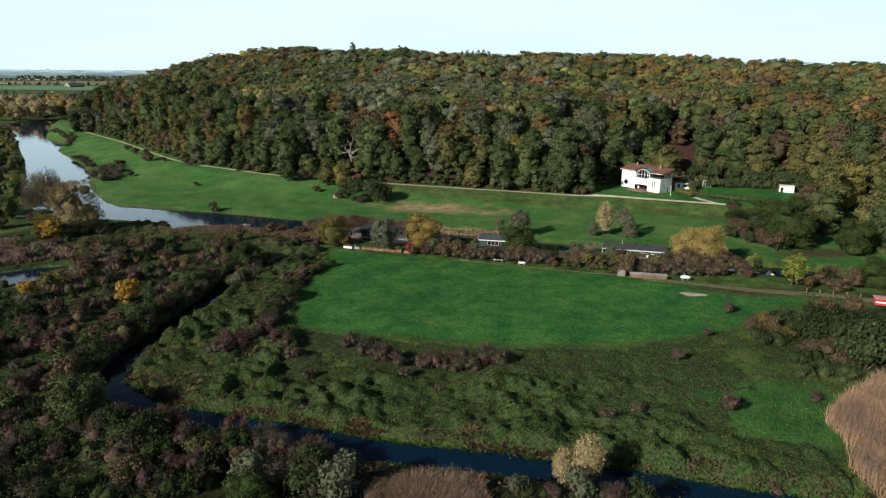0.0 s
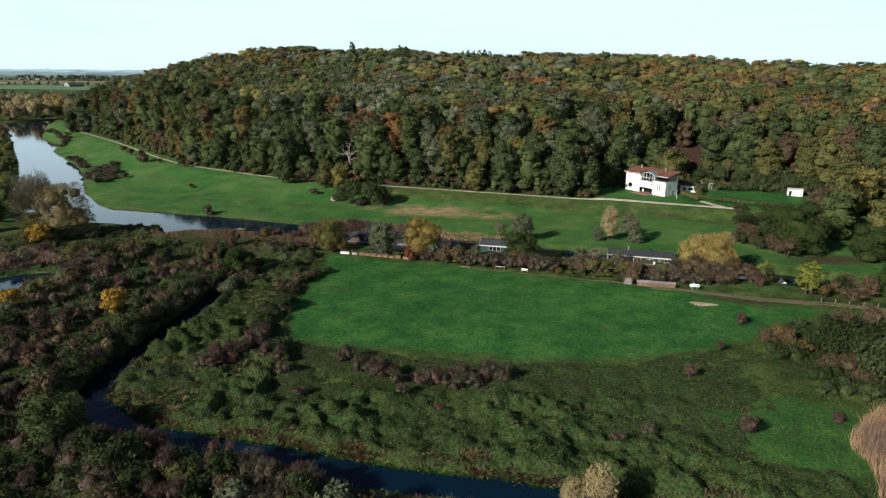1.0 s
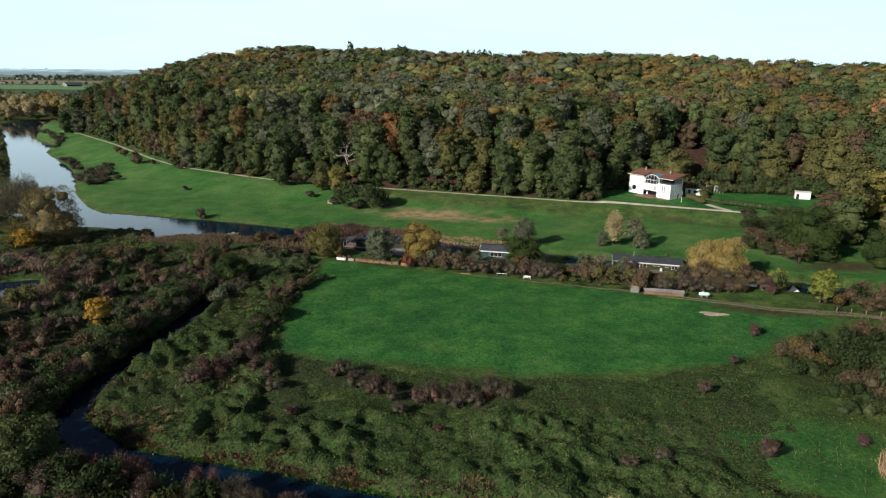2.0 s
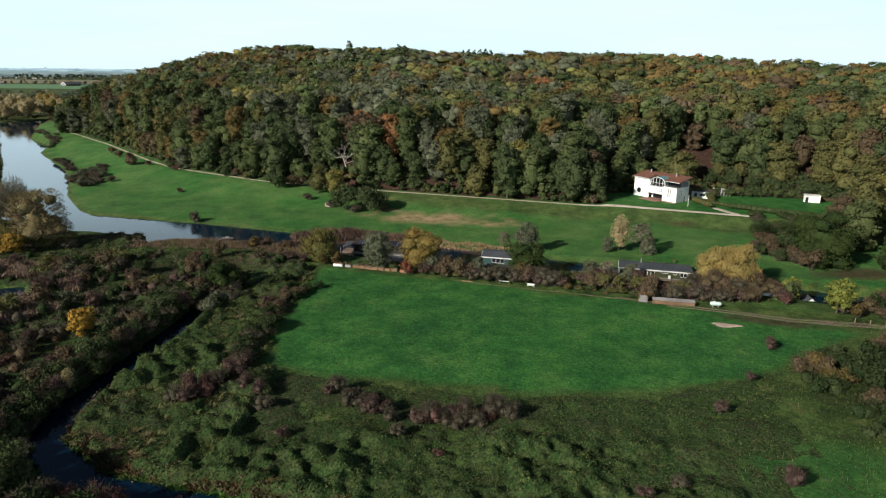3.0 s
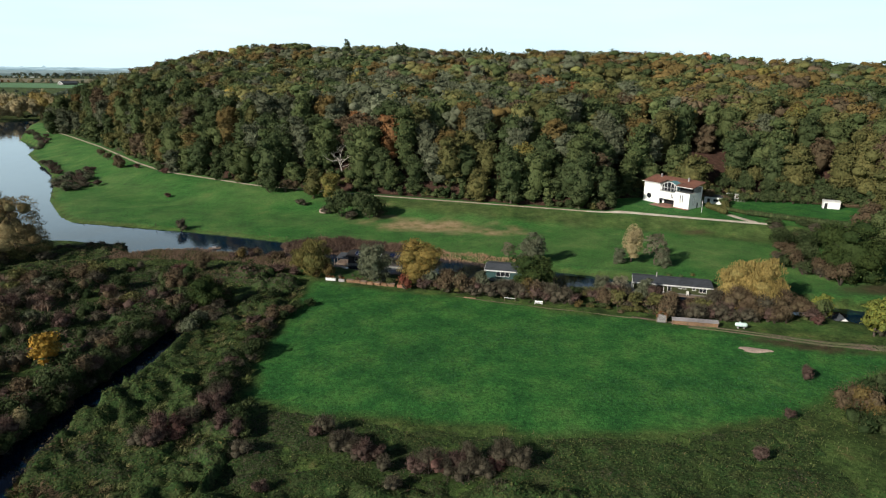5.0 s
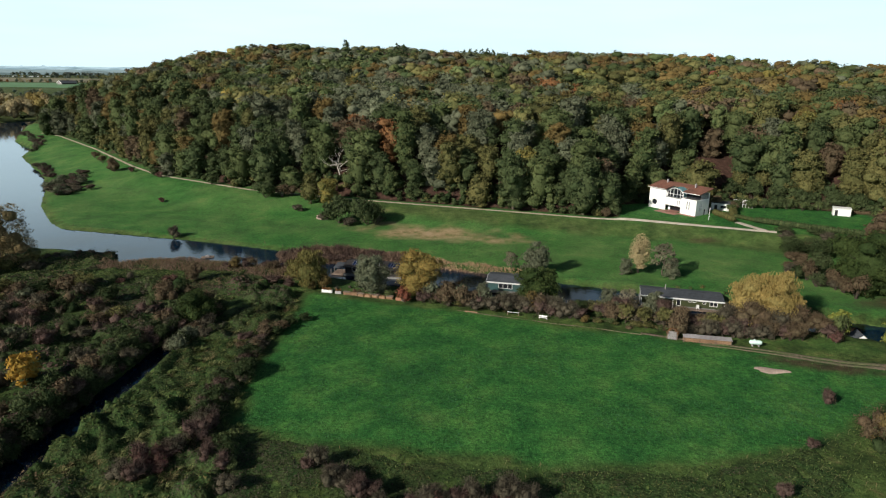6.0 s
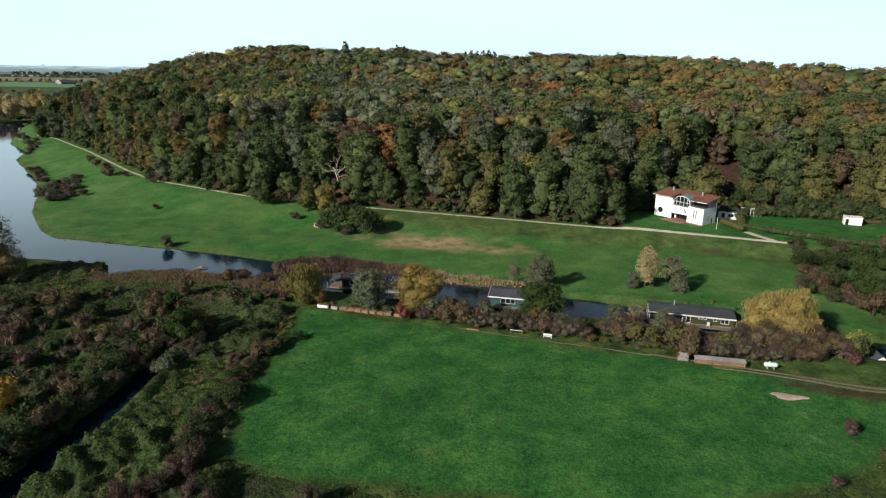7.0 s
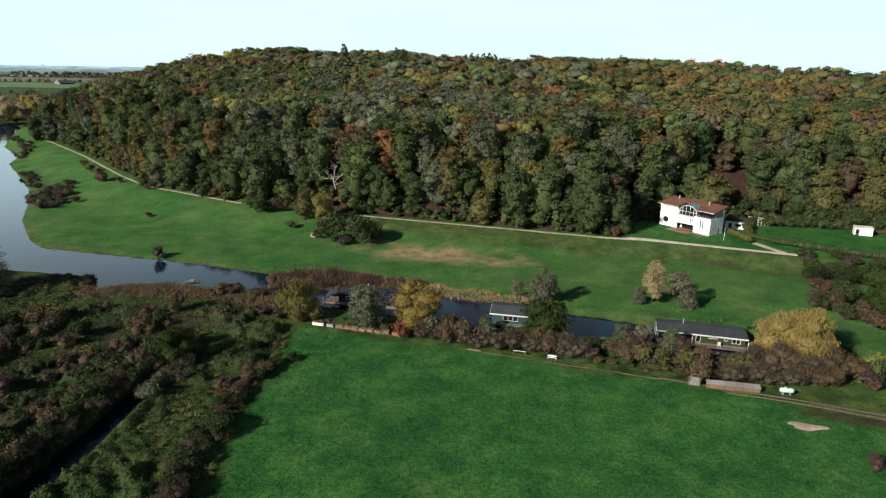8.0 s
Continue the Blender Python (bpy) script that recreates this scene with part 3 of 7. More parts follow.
def clumps(p, nrm, s, rng, wide=0.62, bend=0.35, hang=0.0):
    """Small bent leaf sprays at the places p, facing nrm, of the sizes s."""
    n = len(p)
    a = unit(np.cross(nrm, rng.normal(size=(n, 3))))
    if hang:
        a = unit(a * (1 - hang) + np.array([0, 0, -1.0]) * hang)
    b = unit(np.cross(nrm, a))
    s = s[:, None]
    w = wide * rng.uniform(0.7, 1.3, (n, 1))
    v = np.stack([p - a * s, p + b * s * w - nrm * s * bend, p + a * s * rng.uniform(0.8, 1.2, (n, 1)), p - b * s * w + nrm * s * bend * 0.4], 1).reshape(-1, 3)
    f = np.arange(4 * n).reshape(n, 4)
    return v, f


def leaf_tris(p, nrm, s, rng, wide=0.62, hang=0.0):
    """Small pointed leaf sprays at the places p, facing nrm, of the sizes s."""
    n = len(p)
    a = unit(np.cross(nrm, rng.normal(size=(n, 3))))
    if hang:
        a = unit(a * (1 - hang) + np.array([0, 0, -1.0]) * hang)
    b = unit(np.cross(nrm, a))
    s = s[:, None]
    w = 1.15 * wide * rng.uniform(0.6, 1.4, (n, 1))
    v = np.stack([p + a * s, p - a * s * 0.6 + b * s * w, p - a * s * rng.uniform(0.2, 0.9, (n, 1)) - b * s * w], 1).reshape(-1, 3)
    return v, np.arange(3 * n).reshape(n, 3)


def crown_arrays(rng, lobes, n, size, core=0.70, shell=(0.6, 1.12), low=-0.35, hang=0.0, tilt=0.4, wide=0.62, fine=False, cores=None):
    """Leaf sprays over a set of rounded lobes, with an uneven leafy core inside the last of them."""
    lob = np.array(lobes)
    c, r = lob[:, :3], lob[:, 3:]
    n = int(n * 1.9)
    area = (r[:, 0] * r[:, 1] + r[:, 1] * r[:, 2] + r[:, 0] * r[:, 2])
    k = rng.choice(len(lob), n, p=area / area.sum())
    d = unit(rng.normal(size=(n, 3)))
    d[:, 2] = np.where(d[:, 2] < low, -d[:, 2] * 0.8, d[:, 2])
    d = unit(d)
    p = c[k] + r[k] * d * rng.uniform(*shell, (n, 1))
    keep = np.ones(n, dtype=bool)
    first = 0 if cores is None else len(lob) - cores
    for j in range(first, len(lob)):
        keep &= ((((p - c[j]) / r[j]) ** 2).sum(1) > 0.62) | (k == j)
    p, d, k = p[keep], d[keep], k[keep]
    nrm = unit(d / r[k] * r[k].mean(1)[:, None] + rng.normal(size=p.shape) * tilt)
    v, f = leaf_tris(p, nrm, 0.84 * size * rng.uniform(0.55, 1.45, len(p)), rng, hang=hang, wide=wide)
    vs, ts, base = [v], [f], len(v)
    if core:
        for j in range(first, len(lob)):
            iv, jf = (ICO_V, ICO_F) if fine or (cores is not None and r[j].mean() > 2.5) else (ICO1_V, ICO1_F)
            q = iv * rng.uniform(0.80, 1.12, (len(iv), 1)) * core * r[j] + c[j]
            vs.append(q)
            ts.append(jf + base)
            base += len(q)
    return np.concatenate(vs), np.zeros((0, 4), dtype=int), np.concatenate(ts)


def tree_lobes(rng, h, w, base, count=11, lean=0.0):
    """Lobes of a crown: a broad inner body and many uneven boughs that stand a little out of it."""
    hc = h - base
    out = [(0, 0, base + hc * 0.48, w * 0.40, w * 0.40, hc * 0.46)]
    turn = rng.uniform(0, 6.28)
    for k in range(count):
        up = (k + 0.5) / count
        a = turn + k * 2.4 + rng.uniform(-0.4, 0.4)
        lev = 0.14 + 0.70 * up + rng.uniform(-0.06, 0.06)
        rad = w * 0.31 * math.sqrt(max(0.05, 1 - ((lev - 0.40) / 0.62) ** 2)) * rng.uniform(0.7, 1.1)
        q = w * rng.uniform(0.15, 0.27)
        out.append((rad * math.cos(a), rad * math.sin(a), base + hc * lev, q * rng.uniform(0.85, 1.25), q * rng.uniform(0.85, 1.25), min(hc * 0.2, q * rng.uniform(0.6, 0.9))))
    return out


def leaf_lobes(rng, big, m, r, shell=(0.74, 0.97), body=99):
    """Small leaf clumps over the surface of the large lobes, over a darker inner body."""
    lob = np.array(big)
    c, q = lob[:, :3], lob[:, 3:]
    area = q[:, 0] * q[:, 1] + 2 * q[:, 0] * q[:, 2]
    k = rng.choice(len(lob), 3 * m, p=area / area.sum())
    d = unit(rng.normal(size=(3 * m, 3)) + [0, 0, 0.25])
    p = c[k] + q[k] * d * rng.uniform(*shell, (3 * m, 1))
    keep = np.ones(len(p), dtype=bool)
    for j in range(len(lob)):
        keep &= ((((p - c[j]) / q[j]) ** 2).sum(1) > 0.55) | (k == j)
    p = p[keep][:m]
    out = []
    for x in p:
        s = r * rng.uniform(0.7, 1.35)
        out.append((*x, s * rng.uniform(0.85, 1.25), s * rng.uniform(0.85, 1.25), s * rng.uniform(0.6, 0.85)))
    out += [(b[0], b[1], b[2], b[3] * 0.92, b[4] * 0.92, b[5] * 0.92) for b in big[:body]]
    return out


def dome_lobes(rng, h, w, base):
    """Lobes of a broad rounded dome with a soft, lightly broken outline."""
    hc = h - base
    out = [(0, 0, base + hc * 0.46, w * 0.40, w * 0.40, hc * 0.52)]
    for k in range(9):
        a = k * 2.4 + rng.uniform(-0.3, 0.3)
        up = (k + 0.5) / 9
        rad = w * 0.33 * math.sqrt(max(0.05, 1 - (up * 0.85) ** 2))
        q = w * rng.uniform(0.14, 0.2)
        out.append((rad * math.cos(a), rad * math.sin(a), base + hc * (0.2 + 0.62 * up), q, q, hc * rng.uniform(0.16, 0.26)))
    return out


def tube(vs, fs, pts, radii, sides=6):
    pts = np.array(pts, dtype=float)
    base = sum(len(v) for v in vs)
    t = unit(np.gradient(pts, axis=0))
    a = unit(np.cross(t, np.array([0.31, 0.94, 0.13])))
    b = np.cross(t, a)
    ang = np.linspace(0, 2 * math.pi, sides, endpoint=False)
    ring = [pts[k] + radii[k] * (np.cos(ang)[:, None] * a[k] + np.sin(ang)[:, None] * b[k]) for k in range(len(pts))]
    vs.append(np.concatenate(ring))
    for k in range(len(pts) - 1):
        for j in range(sides):
            fs.append((base + k * sides + j, base + k * sides + (j + 1) % sides, base + (k + 1) * sides + (j + 1) % sides, base + (k + 1) * sides + j))


def trunk_mesh(rng, h, w, thick, limbs=6, mat=BARK, twigs=0):
    vs, fs = [], []
    top = h * 0.72
    bend = rng.normal(size=(5, 2)) * w * 0.02
    pts = [(bend[k][0] * (k > 0), bend[k][1] * (k > 0), -0.4 + (top + 0.4) * k / 4) for k in range(5)]
    tube(vs, fs, pts, [thick * 1.35, thick, thick * 0.8, thick * 0.55, thick * 0.2], 8)
    for k in range(limbs):
        a = 2 * math.pi * (k + rng.uniform(-0.3, 0.3)) / limbs
        z0 = h * rng.uniform(0.22, 0.5)
        reach = w * rng.uniform(0.26, 0.42)
        z1 = z0 + h * rng.uniform(0.14, 0.34)
        e = np.array([math.cos(a) * reach, math.sin(a) * reach, z1])
        m = np.array([math.cos(a) * reach * 0.45, math.sin(a) * reach * 0.45, z0 + (z1 - z0) * 0.6])
        tube(vs, fs, [(0, 0, z0), m, e], [thick * 0.45, thick * 0.3, thick * 0.08], 5)
        for _ in range(twigs):
            u = rng.uniform(0.3, 1.0)
            p = m * (1 - u) + e * u
            q = p + np.array([math.cos(a + rng.uniform(-1, 1)), math.sin(a + rng.uniform(-1, 1)), rng.uniform(0.2, 1.1)]) * w * rng.uniform(0.10, 0.24)
            tube(vs, fs, [p, (p + q) / 2 + rng.normal(size=3) * w * 0.01, q], [thick * 0.16, thick * 0.1, thick * 0.03], 4)
    return mesh_of("trunk", np.concatenate(vs), [np.array(fs)], [mat], smooth=True)


def make_tree(seed, h, w, leaf, n=1000, size=0.75, base=None, count=11, name="tree", label="", category="tree", group="", hang=0.0, core=0.70, thick=None, wide=0.62, tilt=0.4, twigs=0, fine=False, dome=False, clump=0):
    """A broadleaved tree of height h and crown width w: trunk with limbs, and a crown of many leaf sprays."""
    rng = np.random.default_rng(seed)
    base = h * 0.16 if base is None else base
    root = thing(name, Matrix.Identity(4), label, category, group)
    part("trunk", trunk_mesh(rng, h, w, thick or 0.018 * h + 0.05, twigs=twigs), BARK, root)
    cores = None
    lob = dome_lobes(rng, h, w, base) if dome else tree_lobes(rng, h, w, base, count)
    if clump:
        cores = len(lob)
        lob = leaf_lobes(rng, lob, clump, w * 0.36 / math.sqrt(clump) * 1.55, body=99)
    v, f, t = crown_arrays(rng, lob, n, size, hang=hang, core=core, wide=wide, tilt=tilt, fine=fine, cores=cores)
    part("crown", mesh_of("crown", v, [f, t], [LEAF[leaf]]), LEAF[leaf], root)
    return root


def make_twig_tree(seed, h, w, leaf, n, label):
    """A nearly bare willow: trunk, limbs and a domed haze of fine twigs with a few last leaves."""
    rng = np.random.default_rng(seed)
    root = thing("willow", Matrix.Identity(4), label, "tree")
    part("trunk", trunk_mesh(rng, h, w, 0.4, limbs=12, twigs=8), BARK, root)
    d = unit(rng.normal(size=(n, 3)) + [0, 0, 0.35])
    d[:, 2] = np.abs(d[:, 2] + 0.15)
    lump = 1 + 0.14 * np.sin(5 * np.arctan2(d[:, 1], d[:, 0]) + 4 * d[:, 2]) + 0.08 * np.sin(11 * d[:, 2] + 3 * d[:, 0])
    p = d * [w * 0.44, w * 0.44, h * 0.60] * (lump * rng.uniform(0.45, 0.95, n))[:, None] + [0, 0, h * 0.34]
    out = unit(d + [0, 0, 0.5] + rng.normal(size=(n, 3)) * 0.3)
    e = p + out * rng.uniform(0.9, 2.2, (n, 1))
    sd = unit(np.cross(out, rng.normal(size=(n, 3)))) * rng.uniform(0.04, 0.10, (n, 1))
    v = np.stack([p - sd, p + sd, e], 1).reshape(-1, 3)
    lv, lf = leaf_tris(p, unit(d + rng.normal(size=(n, 3))), rng.uniform(0.2, 0.5, n), rng, wide=0.4, hang=0.3)
    me = mesh_of("crown", np.concatenate([v, lv]), [np.concatenate([np.arange(3 * n).reshape(n, 3), lf + 3 * n])], [LEAF[leaf]])
    part("crown", me, LEAF[leaf], root)
    return root


def twig_arrays(rng, h, w, n, thick):
    """Fine upright twigs fanning out of a bush."""
    a = rng.uniform(0, 2 * math.pi, n)
    r = np.sqrt(rng.uniform(0, 1, n))
    u = rng.uniform(0, 0.75, n)
    start = np.stack([np.cos(a) * r * w * (0.10 + 0.30 * u), np.sin(a) * r * w * (0.10 + 0.30 * u), h * u * 0.85 * np.sqrt(np.clip(1 - 0.55 * r * r, 0, 1))], 1)
    d = unit(np.stack([np.cos(a) * r * 0.9, np.sin(a) * r * 0.9, np.full(n, 0.9)], 1) + rng.normal(size=(n, 3)) * 0.28)
    end = start + d * (h * rng.uniform(0.22, 0.42, n))[:, None]
    b = unit(np.cross(d, rng.normal(size=(n, 3)))) * thick * rng.uniform(0.6, 1.4, (n, 1))
    v = np.stack([start - b, start + b, end], 1).reshape(-1, 3)
    return v, np.arange(3 * n).reshape(n, 3)


def make_bush(seed, h, w, leaf, kind="leafy", name="shrub", label="", category="shrub", group="", n=420, size=0.32):
    """A bush: stems, and either leafy lobes or a haze of bare twigs with a few last leaves."""
    rng = np.random.default_rng(seed)
    root = thing(name, Matrix.Identity(4), label, category, group)
    vs, fs = [], []
    for k in range(7):
        a = rng.uniform(0, 2 * math.pi)
        e = np.array([math.cos(a) * w * 0.27, math.sin(a) * w * 0.27, h * rng.uniform(0.5, 0.75)])
        tube(vs, fs, [(0, 0, -0.3), e * 0.5 + rng.normal(size=3) * 0.05 * w, e], [0.012 * h + 0.03, 0.01 * h + 0.02, 0.01], 5)
    part("stem_base", mesh_of("stem_base", np.concatenate(vs), [np.array(fs)], [BARK], smooth=True), BARK, root)
    if kind == "leafy":
        lob = []
        for k in range(7):
            a, q = rng.uniform(0, 2 * math.pi), w * rng.uniform(0.2, 0.3)
            rad = w * rng.uniform(0.05, 0.3)
            lob.append((math.cos(a) * rad, math.sin(a) * rad, h * rng.uniform(0.3, 0.66), q, q, h * rng.uniform(0.24, 0.34)))
        v, f, t = crown_arrays(rng, lob, n, size, low=-0.6, tilt=0.8, wide=0.5, shell=(0.6, 1.2))
        me = mesh_of("foliage", v, [f, t], [LEAF[leaf]])
    else:
        lob = []
        for k in range(9):
            a, q = rng.uniform(0, 2 * math.pi), w * rng.uniform(0.19, 0.31)
            rad = w * rng.uniform(0.03, 0.29)
            lob.append((math.cos(a) * rad, math.sin(a) * rad, h * rng.uniform(0.25, 0.62) * (1 - 0.5 * rad / w), q, q, h * rng.uniform(0.22, 0.32)))
        v, f, t = crown_arrays(rng, lob, int(n * 0.7), size * 0.5, low=-0.6, tilt=1.6, wide=0.4, core=0.60, shell=(0.5, 1.1))
        lo = np.array(lob)
        m = int(n * 2.0)
        k = rng.integers(0, len(lob), m)
        d = unit(rng.normal(size=(m, 3)) + [0, 0, 0.8])
        p0 = lo[k, :3] + lo[k, 3:] * d * rng.uniform(0.25, 0.7, (m, 1))
        out = unit(d * 0.35 + unit(p0 - [0, 0, 0.1 * h]) + rng.normal(size=(m, 3)) * 0.5)
        p1 = p0 + out * np.minimum(lo[k, 3] * rng.uniform(0.4, 0.95, m), rng.uniform(0.5, 1.1, m))[:, None]
        sd = unit(np.cross(out, rng.normal(size=(m, 3)))) * (0.014 + 0.0026 * w) * rng.uniform(0.6, 1.6, (m, 1))
        tv = np.stack([p0 - sd, p0 + sd, p1], 1).reshape(-1, 3)
        me = mesh_of("twig_crown", np.concatenate([v, tv]), [np.concatenate([t, np.arange(3 * m).reshape(m, 3) + len(v)])], [LEAF[leaf]])
    part("foliage" if kind == "leafy" else "twig_crown", me, LEAF[leaf], root)
    return root


def plant(proto, x, y, scale=1.0, turn=0.0, label="", sink=0.05, zscale=None):
    m = pose(x, y, max(ground_z(x, y), 0.0) - sink, 0, 0, turn) @ Matrix.Diagonal((scale, scale, zscale or scale, 1))
    ob = copy_thing(proto, m)
    if label:
        ob["label"] = label
    return ob


def strewn(name, rows, label, category):
    """Many plants grown together into one sheet: rows of (model, matrix)."""
    V, F, M, mats, base = [], {3: [], 4: []}, {3: [], 4: []}, [], 0
    for proto, m in rows:
        for ob in proto.children:
            me = ob.data
            co = np.empty(len(me.vertices) * 3, dtype=np.float32)
            me.vertices.foreach_get("co", co)
            loops = np.empty(len(me.loops), dtype=np.int32)
            me.loops.foreach_get("vertex_index", loops)
            tot = np.empty(len(me.polygons), dtype=np.int32)
            me.polygons.foreach_get("loop_total", tot)
            start = np.cumsum(tot) - tot
            mat = me.materials[0]
            if mat not in mats:
                mats.append(mat)
            a = np.array(m)
            V.append(co.reshape(-1, 3) @ a[:3, :3].T + a[:3, 3])
            for k in (3, 4):
                s = start[tot == k]
                F[k].append(loops[s[:, None] + np.arange(k)] + base)
                M[k].append(np.full(len(s), mats.index(mat)))
            base += len(me.vertices)
    me = mesh_of(name, np.concatenate(V), [np.concatenate(F[3]), np.concatenate(F[4])], mats, np.concatenate(M[3] + M[4]))
    return tagged(new(name, me), label, category, kind="stuff")


def drop_proto(ob):
    for o in list(ob.children_recursive) + [ob]:
        bpy.data.objects.remove(o)


# ---- the wooded hill ----
rng = np.random.default_rng(5)
pts = []
step = 9.8
row = 0
y = 285.0
while y < 700:
    sp = step if y < 420 else 11.8
    x = -520.0 + (row % 2) * sp / 2
    while x < 0.76 * y + 28:
        pts.append((x + rng.uniform(-3.4, 3.4), y + rng.uniform(-3.2, 3.2)))
        x += sp
    y += sp * 0.87
    row += 1
pts = np.array(pts)
fd, fs, _ = line_distance(pts[:, 0], pts[:, 1], FOOT)
hs = fd * fs
yard_d = region(pts[:, 0], pts[:, 1], YARD)
wood_edge = 4.2 + 2.0 * (value_noise(pts[:, 0], pts[:, 1], 14, 21) - 0.5)
keep = (hs > wood_edge) & (hs < 312) & (yard_d > 3)
keep &= np.hypot((pts[:, 0] - 117) / 1.25, (pts[:, 1] - 332) / 1.1) > 9.5
keep &= np.hypot((pts[:, 0] + 57) / 0.9, (pts[:, 1] - 326) / 1.1) > 10
pts, hs, yard_d = pts[keep], hs[keep], yard_d[keep]
rim = np.minimum(hs, np.where(hs > 10, yard_d + 4, 999))
pz = land(pts[:, 0], pts[:, 1])

HUES = ["dark_green", "green", "olive", "grey_green", "bronze", "brown", "orange", "gold_green", "red"]


SINGLE_HUES = [(-29, 336, 6, 7.5), (-45, 346, 5, 8), (-52, 352, 6, 6), (168, 470, 8, 8), (150, 560, 8, 10), (205, 545, 8, 7), (-230, 470, 6, 7), (-196, 430, 6, 6)]


def wood_hue(x, y, s, rng):
    """Autumn colour of a tree by where it stands in the wood: bronzed high up, grey-green in the middle of the slope."""
    for sx, sy, hue, reach in SINGLE_HUES:
        if math.hypot(x - sx, y - sy) < reach:
            return hue
    high = min(1.0, max(0.0, (s - 25) / 150))
    east = min(1.0, max(0.0, (x - 30) / 130))
    west = min(1.0, max(0.0, (-x - 60) / 100))
    middle = math.exp(-(((x + 30) / 80) ** 2)) * min(1.0, s / 22)
    patch = float(np.clip((value_noise(np.array([x]), np.array([y]), 30, 31)[0] - 0.25) * 2, 0, 1))
    patch2 = float(np.clip((value_noise(np.array([x]), np.array([y]), 24, 33)[0] - 0.25) * 2, 0, 1))
    low = 1 - min(1.0, s / 40)
    w = np.array([0.16 * (1 - 0.5 * west) + 0.9 * low * (1 - 0.8 * west) + 0.12 * (1 - high) * patch2, 0.20 + 0.22 * low, 0.20 + 0.18 * high * east, 0.05 + 0.9 * middle * patch + 0.10 * patch + 0.25 * west * patch, 0.08 + 0.24 * high * (0.4 + 0.8 * east) * (0.3 + patch2) + 0.05 * west, 0.05 + 0.20 * (1 - patch) * (0.25 + 0.5 * high) * (1 - 0.5 * west), 0.004 + 0.030 * high * east + 0.005 * west, 0.008 + 0.05 * east * high, 0.001])
    return rng.choice(len(w), p=w / w.sum())


# trees at the wood's edge, one by one
FRONT = np.where(rim < np.where(pts[:, 0] < -190, 26, 46))[0]
FRONT = FRONT[np.argsort(rim[FRONT])][:260]
front_set = set(FRONT.tolist())
TREE_LABEL = {0: "dark green broadleaved tree at the wood's edge", 1: "green oak at the foot of the wooded hill", 2: "olive-green oak turning at the wood's edge", 3: "grey-green willow-leaved tree at the wood's edge",
              4: "bronze autumn oak at the wood's edge", 5: "brownish autumn tree at the wood's edge", 6: "orange autumn tree at the wood's edge", 7: "golden green autumn tree at the wood's edge", 8: "red-leaved autumn tree in the wood"}
protos = {}
for hue in range(len(HUES)):
    protos[hue] = [make_tree(100 + 10 * hue + k, (20, 23, 18)[k], (14.5, 13, 16)[k], HUES[hue], n=1500, size=0.56, clump=58, base=(-2.0, -1.2, -2.4)[k], count=11, tilt=0.75, core=0.84, label=TREE_LABEL[hue], group="trees of the wood's edge") for k in range(2 if hue in (6, 7, 8) else 3)]
for i in FRONT:
    hue = int(wood_hue(pts[i, 0], pts[i, 1], hs[i], rng))
    if hue in (6, 8) and (hs[i] < 22 or pts[i, 0] > 20):
        hue = 1
    pr = protos[hue][rng.integers(len(protos[hue]))]
    sc = rng.uniform(0.72, 1.22) * (0.72 if hs[i] < 12 and rng.random() < 0.4 else 1.0)
    plant(pr, float(pts[i, 0]), float(pts[i, 1]), sc, rng.uniform(0, 360), zscale=sc * rng.uniform(0.9, 1.1))

# the rest of the wood as one sheet of crowns
BACK = [i for i in range(len(pts)) if i not in front_set]
crown_lib = []
for k in range(7):
    r2 = np.random.default_rng(300 + k)
    h, w = (21, 23, 20, 22, 20, 24, 19)[k], (15, 13.5, 16, 15, 12.5, 14.5, 17)[k]
    big = tree_lobes(r2, h, w, h * 0.2, 9)
    v, f, t = crown_arrays(r2, leaf_lobes(r2, big, 34, 1.9), 420, 0.66, low=-0.1, core=0.86, tilt=0.75, cores=len(big))
    big = tree_lobes(r2, h * 1.17, w * 1.3, h * 0.4, 7)
    far = crown_arrays(np.random.default_rng(340 + k), leaf_lobes(r2, big, 16, 2.1, (0.60, 0.84)), 190, 0.8, low=0.0, core=0.84, tilt=0.7, cores=len(big))
    crown_lib.append(((v, f, t), far))
V, Q, T, MQ, MT, base = [], [], [], [], [], 0
tint = []
for i in BACK:
    v, f, t = crown_lib[rng.integers(len(crown_lib))][int(hs[i] > 165)]
    a, sc = rng.uniform(0, 2 * math.pi), float(np.clip(rng.normal(0.97, 0.17), 0.66, 1.4))
    c, s = math.cos(a) * sc, math.sin(a) * sc
    q = np.column_stack([v[:, 0] * c - v[:, 1] * s + pts[i, 0], v[:, 0] * s + v[:, 1] * c + pts[i, 1], v[:, 2] * (0.71 + 0.23 * sc) * rng.uniform(0.95, 1.04) + pz[i]])
    hue = int(wood_hue(pts[i, 0], pts[i, 1], hs[i], rng))
    V.append(q)
    tint.append(np.full(len(q), rng.normal(0, 0.16) + 0.5 * (value_noise(pts[i : i + 1, 0], pts[i : i + 1, 1], 34, 37)[0] - 0.5)))
    Q.append(f + base)
    T.append(t + base)
    MQ.append(np.full(len(f), hue))
    MT.append(np.full(len(t), hue))
    base += len(q)
woods = mesh_of("woodland", np.concatenate(V), [np.concatenate(Q), np.concatenate(T)], [LEAF[h] for h in HUES], np.concatenate(MQ + MT))
woods.attributes.new("tint", "FLOAT", "POINT").data.foreach_set("value", np.clip(np.concatenate(tint), -0.45, 0.5).astype(np.float32))
